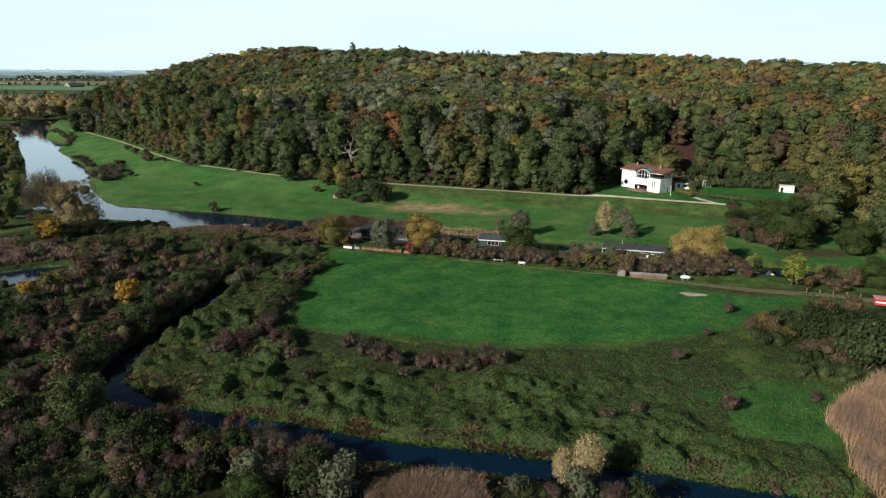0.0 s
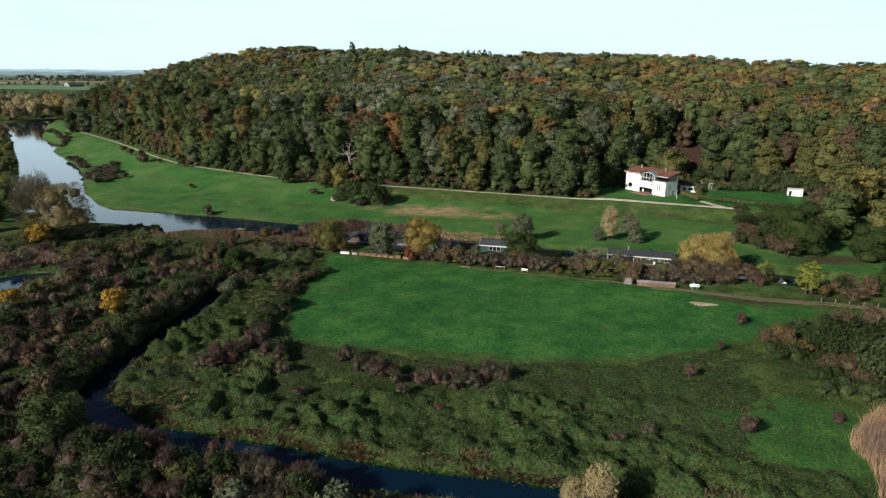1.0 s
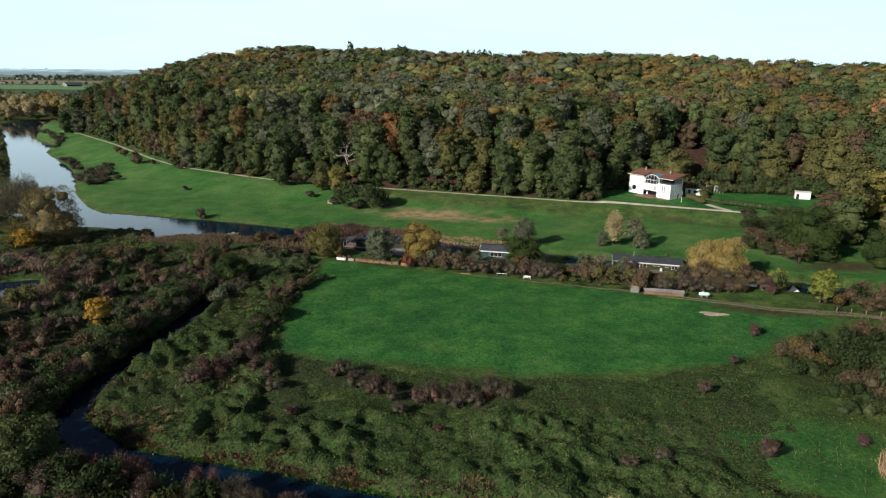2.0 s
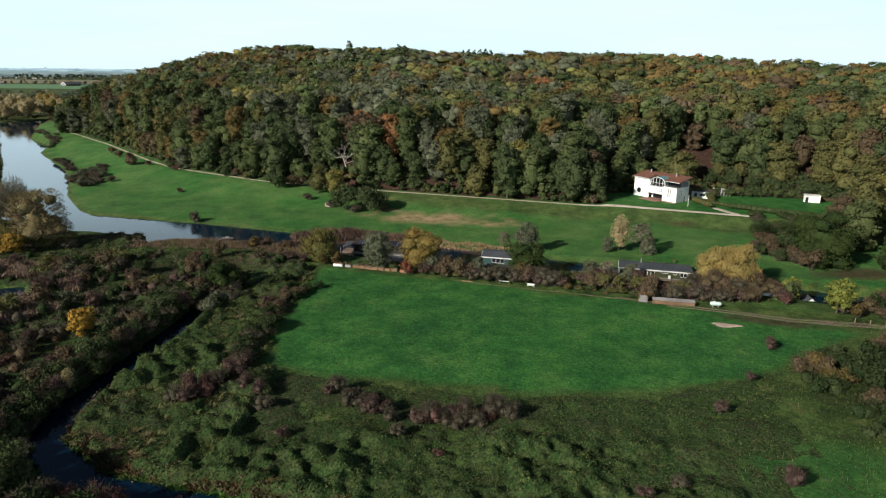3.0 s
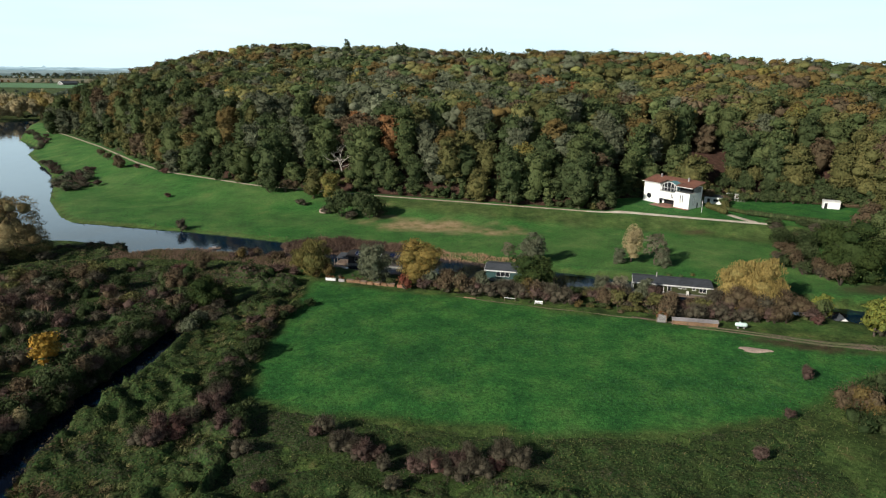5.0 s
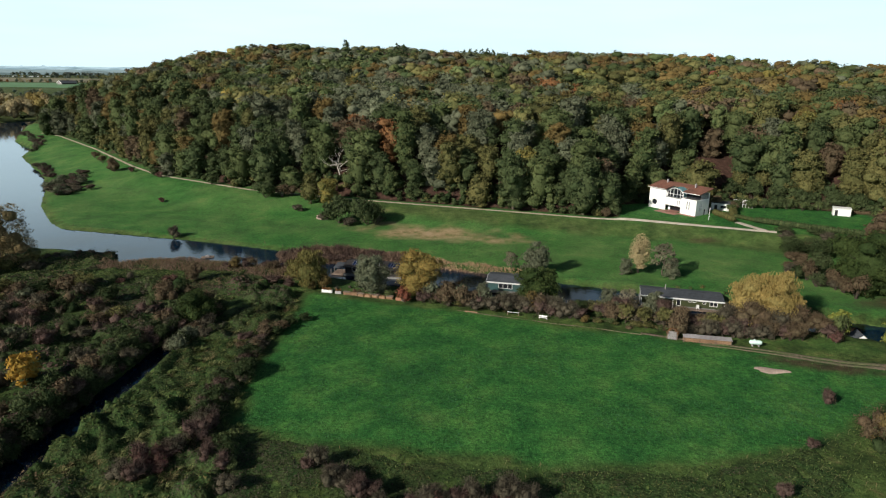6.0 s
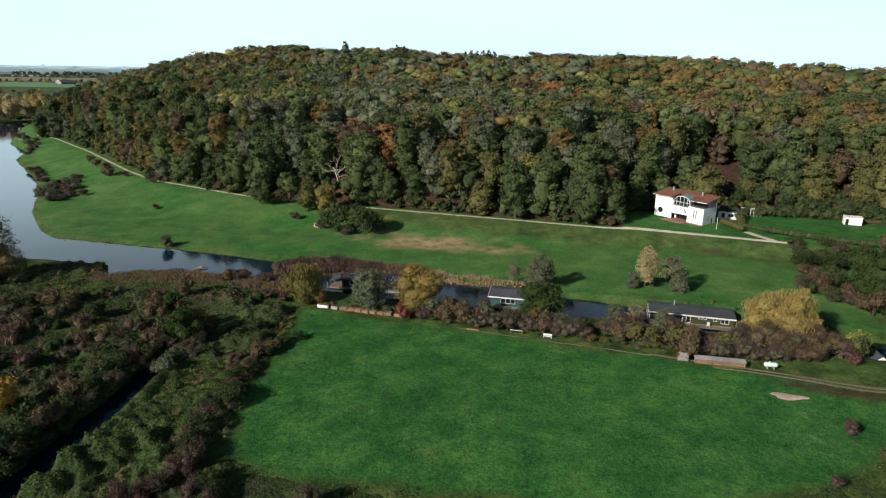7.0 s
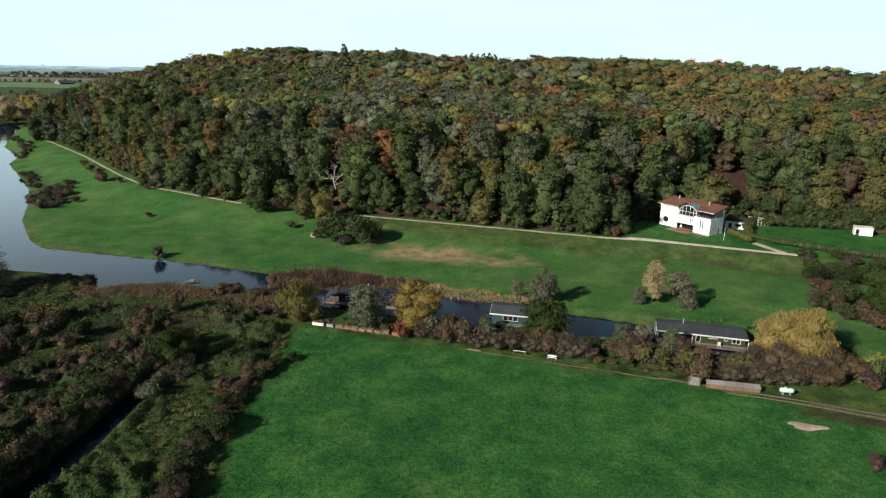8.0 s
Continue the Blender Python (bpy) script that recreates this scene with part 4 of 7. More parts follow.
tagged(new("woodland", woods), "dense autumn wood of green, olive and bronze crowns covering the hill", "woodland", kind="stuff")

# undergrowth that closes the wood's edge
wr = np.random.default_rng(14)
V, Q, T, MQ, MT, base = [], [], [], [], [], 0
EDGE_HUES = ["dark_green", "bramble", "dark_green", "bramble", "olive", "green"]
ex, ey = wr.uniform(-345, 250, 24000), wr.uniform(225, 570, 24000)
ed, es, _ = line_distance(ex, ey, FOOT)
eh = ed * es
yd = region(ex, ey, YARD)
ok = ((eh > 4.8) & (eh < 14) & (yd > 1.5)) | ((yd > 1.0) & (yd < 11) & (eh > 12))
ok &= np.hypot(ex - 117, ey - 331) > 11
near_yard = yd < 11
ok &= ~near_yard | (np.cumsum(near_yard & ok) < 330)
ez = land(ex, ey)
for x, y, z in zip(ex[ok][:950], ey[ok][:950], ez[ok][:950]):
    w, h = wr.uniform(3.0, 6.5), wr.uniform(2.6, 6.0)
    lob = [(x + wr.normal() * w * 0.2, y + wr.normal() * w * 0.2, z + h * q, w * 0.34, w * 0.34, h * 0.3) for q in (0.2, 0.4, 0.62)]
    v, f, t = crown_arrays(wr, lob, 84, 0.44, low=-0.6, tilt=0.9, core=0.85)
    m = wr.integers(len(EDGE_HUES))
    V.append(v)
    Q.append(f + base)
    T.append(t + base)
    MQ.append(np.full(len(f), m))
    MT.append(np.full(len(t), m))
    base += len(v)
me = mesh_of("understorey", np.concatenate(V), [np.concatenate(Q), np.concatenate(T)], [LEAF[h] for h in EDGE_HUES], np.concatenate(MQ + MT))
tagged(new("understorey", me), "dense dark understorey of hazel and bramble at the wood's edge", "undergrowth", kind="stuff")

# ---- single trees and shrubs ----
WILLOW = make_tree(401, 11, 12, "amber_green", n=4600, size=0.44, base=-1.4, tilt=0.8, name="willow", label="golden willow on the river bank", hang=0.75, wide=0.2, count=10, core=0.7, clump=60)
WILLOW_YELLOW = make_tree(402, 12, 15, "amber", n=4600, size=0.28, base=-1.6, core=0.76, tilt=0.9, clump=70, name="willow", label="yellow-orange autumn tree beside the moored houseboat", wide=0.5, count=10)
WILLOW_WEEP = make_tree(403, 13.4, 18, "gold", n=12500, size=0.42, base=-0.5, name="weeping_willow", label="large yellow weeping willow beside the long houseboat", hang=0.82, wide=0.16, core=0.74, clump=90, count=14, tilt=0.8)
WILLOW_GREY = make_tree(404, 9, 8, "grey_green", n=3200, size=0.24, base=-1.2, clump=60, tilt=0.9, name="willow", label="rounded grey-green willow on the river bank", hang=0.4, wide=0.4)
POPLAR_PALE = make_tree(405, 11, 6.5, "pale", n=2400, size=0.26, base=-0.8, tilt=0.9, name="white_willow", label="pale cream white willow on the river bank", count=7, wide=0.4, hang=0.3)
TREE_DARK = make_tree(406, 9, 13, "oak", n=3300, size=0.28, base=-1.4, core=0.80, clump=60, tilt=0.9, name="tree", label="dense dark green tree on the river bank")
OAK_BIG = make_tree(407, 21, 25, "oak", n=6500, size=0.36, base=-2.5, core=0.80, tilt=0.9, clump=130, name="oak", label="broad dark green oak at the meadow's edge", count=12)
TREE_SPARSE = make_tree(408, 9, 7, "willow_bare", n=900, size=0.32, base=1.5, name="tree", label="thin half-bare brown tree on the river bank", core=0, twigs=5)
TREE_YOUNG = make_tree(409, 8.5, 6.5, "lime", n=1500, size=0.36, base=0.6, clump=40, name="tree", label="young yellow-green tree beside the track")
WILLOW_BARE = make_twig_tree(410, 19, 20, "willow_bare", 7000, label="large half-bare grey-brown willow by the river")
WILLOW_RUST = make_tree(411, 20, 20, "willow_rust", n=7000, size=0.36, base=-1.5, clump=60, name="willow", label="large rust-brown willow by the river", core=0.5, twigs=8, count=14, tilt=0.9, wide=0.3, hang=0.45)
TREE_GOLD = make_tree(412, 7, 6.5, "yellow", n=975, size=0.39, base=0.6, name="tree", label="small bright yellow autumn tree in the scrub")
ORCHARD = make_tree(413, 5, 4.4, "olive", n=630, size=0.30, base=1.2, name="fruit_tree", label="small yellow-green fruit tree in the garden", group="fruit trees in the garden")
TREE_LIGHT = make_tree(414, 9.5, 10, "green", n=3600, size=0.26, base=-1.2, clump=60, tilt=0.9, name="tree", label="bushy light green tree beside the creek")

for pr, rows in (
    (WILLOW, [(-40.5, 212, 1.05), (-146, 216, 0.8)]), (WILLOW_YELLOW, [(-8.5, 206.5, 1.06)]), (WILLOW_WEEP, [(79, 190.5, 1.05)]),
    (WILLOW_GREY, [(-22, 207.5, 1.35), (9.2, 207.5, 0.55), (26.5, 226, 1.2), (54, 226.5, 0.6), (66.5, 223.5, 0.7), (43, 201, 0.72), (54.5, 199, 0.7)]),
    (POPLAR_PALE, [(58.2, 228, 1.16), (-71, 126, 0.5), (23, 80.5, 0.86), (19.5, 81, 0.62)]), (TREE_DARK, [(24.3, 203.5, 1.08), (-62, 184.5, 0.85), (-26, 74, 0.55)]),
    (OAK_BIG, [(117.5, 213, 0.84), (124, 171.5, 0.5), (136, 203, 0.58)]), (TREE_SPARSE, [(65, 225.5, 1.15), (19, 229, 0.7), (47.5, 200, 0.7)]),
    (TREE_YOUNG, [(99, 170.5, 1.1), (94, 183, 0.85)]), (WILLOW_BARE, [(-160, 240, 1.05)]), (WILLOW_RUST, [(-139, 223, 1.05)]),
    (TREE_GOLD, [(-82, 150, 1.0), (-141, 212, 1.1), (-110, 152.5, 0.8)]), (ORCHARD, [(44, 187.5, 1.0), (48, 186.3, 0.95), (52.6, 185, 1.0)]),
    (TREE_LIGHT, [(-62.5, 94.5, 1.0)]),
):
    for k, (x, y, sc) in enumerate(rows):
        plant(pr, x, y, sc, 70 * k + 20)
for pr in (WILLOW, WILLOW_YELLOW, WILLOW_WEEP, WILLOW_GREY, POPLAR_PALE, TREE_DARK, OAK_BIG, TREE_SPARSE, TREE_YOUNG, WILLOW_BARE, WILLOW_RUST, TREE_GOLD, ORCHARD, TREE_LIGHT):
    drop_proto(pr)

# trees on the slope east of the meadow
for k, (x, y, hue, sc) in enumerate([(141, 232, 1, 0.95), (150, 246, 2, 1.1), (163, 256, 7, 1.05), (139, 240, 5, 0.85), (152, 222, 2, 0.95), (165, 232, 1, 1.0), (170, 214, 2, 0.9), (158, 206, 1, 0.8), (182, 240, 1, 1.0), (178, 262, 2, 1.1), (195, 225, 0, 1.0), (134, 174, 0, 0.7), (146, 206, 0, 0.8), (142, 190, 0, 0.8), (160, 180, 0, 0.9), (176, 192, 1, 0.9)]):
    plant(protos[hue][k % 2], x, y, sc, 50 * k, label="broadleaved tree on the slope beside the meadow")
# trees on the far banks of the river
for k, (x, y, hue, sc) in enumerate([(-330, 545, 0, 0.95), (-318, 556, 1, 0.8), (-205, 285, 1, 0.5), (-215, 300, 7, 0.45), (-240, 322, 5, 0.5), (-262, 352, 5, 0.45), (-285, 388, 1, 0.5), (-318, 430, 5, 0.45), (-350, 470, 7, 0.5), (-178, 243, 1, 0.42), (-172, 228, 2, 0.45), (-86, 330, 0, 0.45), (-54.5, 309, 7, 0.68), (-62.5, 311, 2, 0.66), (-190, 384, 5, 0.42)]):
    plant(protos[hue][k % 2], x, y, sc, 50 * k, label="bushy autumn tree on the river side")
for row in protos.values():
    for pr in row:
        drop_proto(pr)

# dead tree at the wood's edge
rng = np.random.default_rng(77)
dead = thing("dead_tree", pose(-54, 334, ground_z(-54, 334)), "bare bleached dead tree at the wood's edge", "tree")
vs, fs = [], []


def bough(p, d, length, r, depth):
    """A crooked bough that forks as it thins."""
    pts = [np.array(p, dtype=float)]
    for _ in range(4):
        d = unit((np.array(d) + rng.normal(size=3) * 0.22 + [0, 0, 0.06])[None])[0]
        pts.append(pts[-1] + d * length / 4)
    tube(vs, fs, pts, [r * (1 - 0.13 * k) for k in range(5)], 5)
    if depth:
        for k in range(3 if depth > 1 else 4):
            bough(pts[2 + k % 3], unit((d + rng.normal(size=3) * [0.75, 0.75, 0.5])[None])[0], length * rng.uniform(0.5, 0.75), r * 0.5, depth - 1)


bough((0, 0, -0.4), (0.15, 0, 1), 9.0, 0.42, 0)
for k in range(6):
    bough((0.5, 0, 4.2 + 0.7 * k), (math.cos(2.1 * k), math.sin(2.1 * k), 0.65), 7.0, 0.22, 2)
part("trunk", mesh_of("trunk", np.concatenate(vs), [np.array(fs)], [DEAD_WOOD], smooth=True), DEAD_WOOD, dead)


def make_conifer(seed, h, w):
    rng = np.random.default_rng(seed)
    root = thing("spruce", Matrix.Identity(4), "dark green spruce rising over the wood's skyline", "tree", "spruces on the skyline")
    part("trunk", trunk_mesh(rng, h, w * 0.2, 0.25, limbs=0), BARK, root)
    n = 900
    u = np.sqrt(rng.uniform(0, 1, n))
    a = rng.uniform(0, 2 * math.pi, n)
    r = (0.12 + u) * w * 0.46 * rng.uniform(0.75, 1.08, n) * (0.8 + 0.2 * np.sin(u * 60))
    p = np.stack([np.cos(a) * r, np.sin(a) * r, h * (1 - 0.9 * u)], 1)
    v, f = clumps(p, unit(np.stack([np.cos(a), np.sin(a), np.full(n, 0.8)], 1) + rng.normal(size=(n, 3)) * 0.3), rng.uniform(0.4, 0.9, n), rng, hang=0.3)
    part("crown", mesh_of("crown", v, [f], [LEAF["dark_green"]]), LEAF["dark_green"], root)
    return root


spruce = make_conifer(55, 26, 13)
for k, (x, y, top) in enumerate([(-86, 548, 83.5), (-47, 560, 81.5), (-42, 563, 80.5), (6, 612, 78.5), (11, 612, 79.5), (16, 614, 79), (21, 610, 79.5), (26, 612, 80), (31, 614, 79)]):
    low = ground_z(x, y) - 0.5
    ob = copy_thing(spruce, pose(x, y, low, 0, 0, 40 * k) @ Matrix.Diagonal(((top - low) / 26 * 1.3, (top - low) / 26 * 1.3, (top - low) / 26, 1)))
drop_proto(spruce)

# ---- shrubs ----
B = {}
for kind, leaf, key, label in (
    ("twig", "mauve", "mauve", "leafless mauve-brown shrub"), ("twig", "twig_grey", "grey", "leafless grey-brown shrub"), ("twig", "twig_red", "red", "reddish autumn shrub"),
    ("leafy", "bramble", "bramble", "dark green bramble thicket"), ("leafy", "green", "green", "green leafy shrub"), ("leafy", "olive", "olive", "olive-green leafy shrub"),
    ("leafy", "grey_green", "silver", "grey-green willow shrub"), ("leafy", "bronze", "orange", "orange-brown autumn shrub"), ("leafy", "dark_green", "dark", "dense dark green shrub"),
    ("leafy", "brown", "brown", "brown autumn shrub"), ("leafy", "red", "scarlet", "dark red leafy shrub")):
    B[key] = [make_bush(500 + 7 * len(B) + k, 4.0, 5.0, leaf, kind, label=label, n=560 if kind == "leafy" else 480, size=0.27) for k in range(2)]

BIG = {}
for kind, leaf, key, label in (("leafy", "bramble", "bramble", "large dark green bramble thicket"), ("twig", "brown", "brown", "large brown autumn thicket"), ("leafy", "dark_green", "dark", "large dense dark green thicket"),
                               ("leafy", "olive", "olive", "large olive-green thicket"), ("twig", "twig_grey", "grey", "large grey-green willow thicket")):
    BIG[key] = [make_bush(700 + 5 * len(BIG) + k, 6.0, 11.0, leaf, kind, label=label, n=1500 if kind == "leafy" else 1300, size=0.36) for k in range(2)]
bush_rng = np.random.default_rng(9)


GROWN_TOGETHER = {"behind the lawn": [], "at the wood's edge": [], "between river and field path": [], "on the slope": []}


def bushes(key, rows, where):
    for x, y, w, h in rows:
        if where in GROWN_TOGETHER:
            GROWN_TOGETHER[where].append(strewn_row(key, x, y, w, h))
            continue
        if w >= 8 and key in BIG:
            ob = plant(BIG[key][int(bush_rng.integers(2))], x, y, w / 11.0, bush_rng.uniform(0, 360), zscale=h / 6.0)
        else:
            ob = plant(B[key][int(bush_rng.integers(2))], x, y, w / 5.0, bush_rng.uniform(0, 360), zscale=h / 4.0)
        ob["label"] = ob["label"] + " " + where


def strewn_row(key, x, y, w, h):
    big = w >= 8 and key in BIG
    proto = (BIG if big else B)[key][int(bush_rng.integers(2))]
    m = pose(x, y, max(ground_z(x, y), 0.0) - 0.05, 0, 0, bush_rng.uniform(0, 360)) @ Matrix.Diagonal((w / (11.0 if big else 5.0), w / (11.0 if big else 5.0), h / (6.0 if big else 4.0), 1))
    return proto, m


def hedge_line(line, count, keys, width, spread, where, tall=0.9):
    """Overlapping shrubs strewn along a line, of uneven size."""
    seg = [math.dist(a, b) for a, b in zip(line, line[1:])]
    for k in range(count):
        u = (k + bush_rng.uniform(0.1, 0.9)) / count * sum(seg)
        j = 0
        while j < len(seg) - 1 and u > seg[j]:
            u -= seg[j]
            j += 1
        f = min(1.0, u / seg[j])
        x = line[j][0] * (1 - f) + line[j + 1][0] * f + bush_rng.normal() * spread
        y = line[j][1] * (1 - f) + line[j + 1][1] * f + bush_rng.normal() * spread
        w = bush_rng.uniform(*width)
        bushes(keys[int(bush_rng.integers(len(keys)))], [(x, y, w, w * tall * bush_rng.uniform(0.78, 1.22))], where)


# along the river bank and round the moorings
hedge_line([(-6, 202.5), (4, 199.5), (14, 197)], 10, ["grey", "grey", "silver", "brown"], (4.6, 6.8), 0.9, "on the river bank", 0.8)
hedge_line([(14, 197), (20, 194.5), (28, 192.5)], 8, ["grey", "mauve", "grey", "orange"], (5.0, 7.2), 0.9, "on the river bank", 0.85)
hedge_line([(28, 195), (36, 194.5), (43, 193)], 7, ["grey", "bramble", "olive", "silver"], (4.0, 5.6), 0.8, "on the river bank", 0.6)
hedge_line([(43, 194), (52, 191.5), (66, 187)], 12, ["grey", "silver", "mauve", "grey", "brown"], (4.2, 6.0), 1.0, "on the river bank", 0.58)
hedge_line([(-6, 199.8), (4, 197.2), (12, 195)], 8, ["green", "olive", "bramble", "green"], (2.2, 3.6), 0.5, "beside the field path", 0.55)
hedge_line([(36, 187.8), (46, 184.8), (56, 181.8)], 12, ["green", "olive", "bramble", "green"], (2.0, 3.2), 0.4, "beside the field path", 0.5)
hedge_line([(-7, 200.8), (4, 198.0), (14, 195.4), (24, 192.4), (34, 189.6)], 26, ["grey", "mauve", "grey", "brown", "grey"], (4.4, 6.6), 0.7, "between river and field path", 0.85)
hedge_line([(37, 190.5), (47, 187.6), (57, 184.4), (66, 181.5)], 20, ["grey", "mauve", "olive", "grey", "brown"], (3.6, 5.6), 0.8, "between river and field path", 0.85)
hedge_line([(8, 204), (20, 200.5), (32, 197), (42, 196)], 12, ["grey", "silver", "grey"], (4.0, 6.0), 0.6, "on the river bank", 0.7)
hedge_line([(54, 181), (63, 179.6), (72, 179.2), (83, 177.6)], 15, ["brown", "grey", "mauve", "grey"], (4.0, 6.0), 0.5, "between river and field path", 0.9)
bushes("grey", [(69, 187.5, 10, 7.5), (79, 183, 11, 8.0)], "under the weeping willow")
bushes("brown", [(74, 185, 11, 8.5), (84, 184, 10, 7.5), (88, 182, 8, 6), (75, 180.5, 8, 6), (81, 179, 8, 5.5)], "under the weeping willow")
bushes("mauve", [(89, 179, 6, 4), (45, 196, 6, 4.5), (-46, 211, 6, 3), (-52, 213, 7, 3), (55, 194, 6, 4.5)], "on the river bank")
bushes("scarlet", [(-12.2, 199.9, 5.2, 4.4)], "at the garden's edge")
bushes("red", [(27, 193.5, 4, 4), (89.5, 176.5, 4, 3.4)], "on the river bank")
bushes("orange", [(-36, 210, 4.5, 5), (34, 187.4, 2.4, 2.2), (-39, 208.5, 3, 3)], "at the garden's edge")
bushes("green", [(4, 199, 3, 1.6), (7, 198.4, 3, 1.5), (29, 192, 4, 2.5), (38, 190.5, 3.5, 2.2), (57, 186, 3, 2), (-17, 204, 4, 1.6), (92.5, 180.5, 4.2, 6.0)], "in the garden by the river")
hedge_line([(-70, 228), (-58, 227), (-50, 224), (-43, 218)], 14, ["brown", "mauve", "orange", "mauve"], (3.4, 5.4), 1.2, "on the river bank", 0.6)
hedge_line([(-58.5, 191), (-60, 180), (-60.5, 166)], 12, ["grey", "brown", "silver", "grey", "bramble"], (4.2, 6.2), 0.7, "on the creek bank", 0.75)
# hedge of the lower field
hedge_line([(-21, 126.5), (-14, 121.5), (-9, 117)], 11, ["mauve", "grey", "red", "mauve", "grey"], (3.4, 5.6), 1.1, "at the field's southern edge", 0.9)
hedge_line([(-4, 117.5), (4, 117.5), (13.5, 119)], 15, ["mauve", "grey", "mauve", "red", "grey"], (3.4, 6.0), 1.0, "at the field's southern edge", 0.95)
hedge_line([(-42, 184), (-43.5, 172), (-44, 160)], 20, ["mauve", "grey", "bramble", "brown", "mauve", "grey"], (3.8, 6.4), 1.5, "at the field's western edge", 0.52)
hedge_line([(-44, 160), (-43.5, 148), (-42, 141)], 16, ["bramble", "grey", "mauve", "grey", "bramble"], (3.8, 6.2), 1.4, "at the field's western edge", 0.6)
hedge_line([(-42.5, 138), (-44, 130), (-47, 121)], 14, ["red", "mauve", "grey", "mauve"], (3.8, 6.2), 1.6, "at the field's western edge", 0.75)
hedge_line([(-38, 133), (-35, 128), (-32, 121)], 8, ["bramble", "grey", "green", "mauve"], (3.0, 5.2), 1.3, "at the field's western edge")
bushes("mauve", [(-26, 111.5, 3.4, 2.8), (30, 97, 3.6, 3.4), (50, 121, 3.4, 3.2), (61, 134, 3, 2.4), (70, 105, 4, 2), (52.5, 100.5, 4, 5), (72, 149, 4, 4)], "on the rough meadow")
bushes("red", [(0, 107, 2.6, 1.8)], "on the rough meadow")
bushes("grey", [(-56, 174, 5, 4), (-58, 181, 6, 4.5), (36, 100, 3.5, 3), (-7, 113, 4, 3)], "on the field's edge")
bushes("bramble", [(-36, 186, 4, 2.2), (-50, 186, 5, 3), (-46, 190, 5, 3.4)], "on the field's edge")
# thicket at the eastern end of the field
bushes("bramble", [(83, 131, 12, 8), (90, 133, 13, 8.5), (97, 134, 12, 8), (88, 126, 11, 7), (104, 138, 12, 7), (98, 126, 12, 7)], "at the field's end")
hedge_line([(72.5, 138), (76, 136), (80, 133)], 7, ["orange", "brown", "orange"], (3.6, 5.6), 1.0, "at the field's end")
hedge_line([(80, 137), (88, 141), (100, 145)], 10, ["bramble", "dark", "bramble", "brown"], (4.5, 7), 1.2, "at the field's end")
hedge_line([(100, 168), (108, 171), (118, 174)], 9, ["brown", "grey", "bramble", "orange"], (3.5, 5.5), 1.2, "beside the track")
bushes("dark", [(86, 117, 13, 11)], "at the field's end")
bushes("brown", [(82, 119.5, 9, 8), (90, 120, 8, 7), (79, 124, 5, 4), (109, 166, 8, 4), (104, 170, 6, 3), (114, 169, 6, 4)], "at the field's end")
bushes("brown", [(108, 232, 8, 4), (113, 241, 9, 4.5), (126, 254, 9, 4)], "on the slope")
bushes("bramble", [(115, 247, 8, 5), (111, 170, 5, 3.4), (118, 250, 9, 5), (122, 244, 9, 5), (129, 250, 9, 5)], "on the slope")
bushes("dark", [(119, 257, 8, 4), (125, 252, 9, 5), (112, 228, 8, 5), (116, 232, 9, 6), (121, 264, 7, 3.5), (132, 264, 8, 3)], "on the slope below the lane")
hedge_line([(105, 222), (107, 216), (113, 208)], 8, ["grey", "bramble", "brown", "dark"], (4.5, 7.5), 1.6, "on the slope")
bushes("grey", [(104, 226, 9, 5), (108, 219, 9, 5), (120, 261, 7, 4), (133, 258, 9, 4), (140, 255, 8, 4)], "on the slope")
# northern meadow
bushes("dark", [(-45.5, 287, 14, 12), (-34, 285.5, 14.5, 12.5)], "on the northern meadow")
bushes("grey", [(-41, 284, 9, 4.5), (-30, 286, 8, 5), (-53, 291, 7, 4.5)], "on the northern meadow")
bushes("grey", [ (-103, 263.5, 6.5, 6.5), (-66, 302, 6, 4)], "on the northern meadow")
bushes("red", [(-133, 320, 4.5, 3), (-176, 378, 5, 3.5), (-152, 360, 6, 4)], "on the northern meadow")
bushes("dark", [(-85, 320, 10.5, 9), (-80, 330, 6, 5), (-158, 365, 7, 4.5), (-120, 345, 7, 5), (66, 292, 6, 5), (72, 313, 8, 6), (78, 316, 7, 6)], "at the wood's edge")
bushes("brown", [(-188, 382, 9, 7), (-210, 410, 7, 4.5), (-225, 428, 7, 4), (-78, 321, 7.5, 6), (-74, 322, 6, 5), (62, 290, 5, 4), (112, 305, 7, 6), (118, 303, 5, 4)], "at the wood's edge")
bushes("olive", [(-66, 316, 7, 6.5), (-106, 338, 5, 3), (115, 296, 5, 3), (113, 291, 4, 2.5), (110, 330, 5, 5)], "at the wood's edge")

# shrubs that close the wood behind the villa's lawn
bushes("dark", [(124, 322, 9, 8), (134, 321, 10, 9), (143, 318, 9, 8), (153, 313, 10, 8), (163, 308, 10, 8), (172, 303, 9, 8), (90, 320, 9, 7), (99, 322, 8, 6)], "behind the lawn")
bushes("olive", [(129, 326, 9, 9), (139, 324, 9, 9), (149, 319, 9, 9), (158, 315, 9, 9), (168, 309, 9, 9), (84, 319, 8, 6)], "behind the lawn")
bushes("green", [(120, 320, 6, 5), (130, 318, 6, 4.5), (147, 313, 6, 4.5), (167, 302.5, 6, 4.5), (116, 300, 4, 4)], "behind the lawn")

bushes("olive", [(-135, 219, 7, 5), (-143, 220, 7, 6), (-131, 225, 7, 5), (-150, 234, 9, 7), (-158, 233, 9, 7)], "round the foot of the willows")
bushes("grey", [(-139, 217.5, 7, 4.5), (-165, 237, 8, 6), (-147, 228, 7, 6), (-128, 221, 6, 4)], "round the foot of the willows")

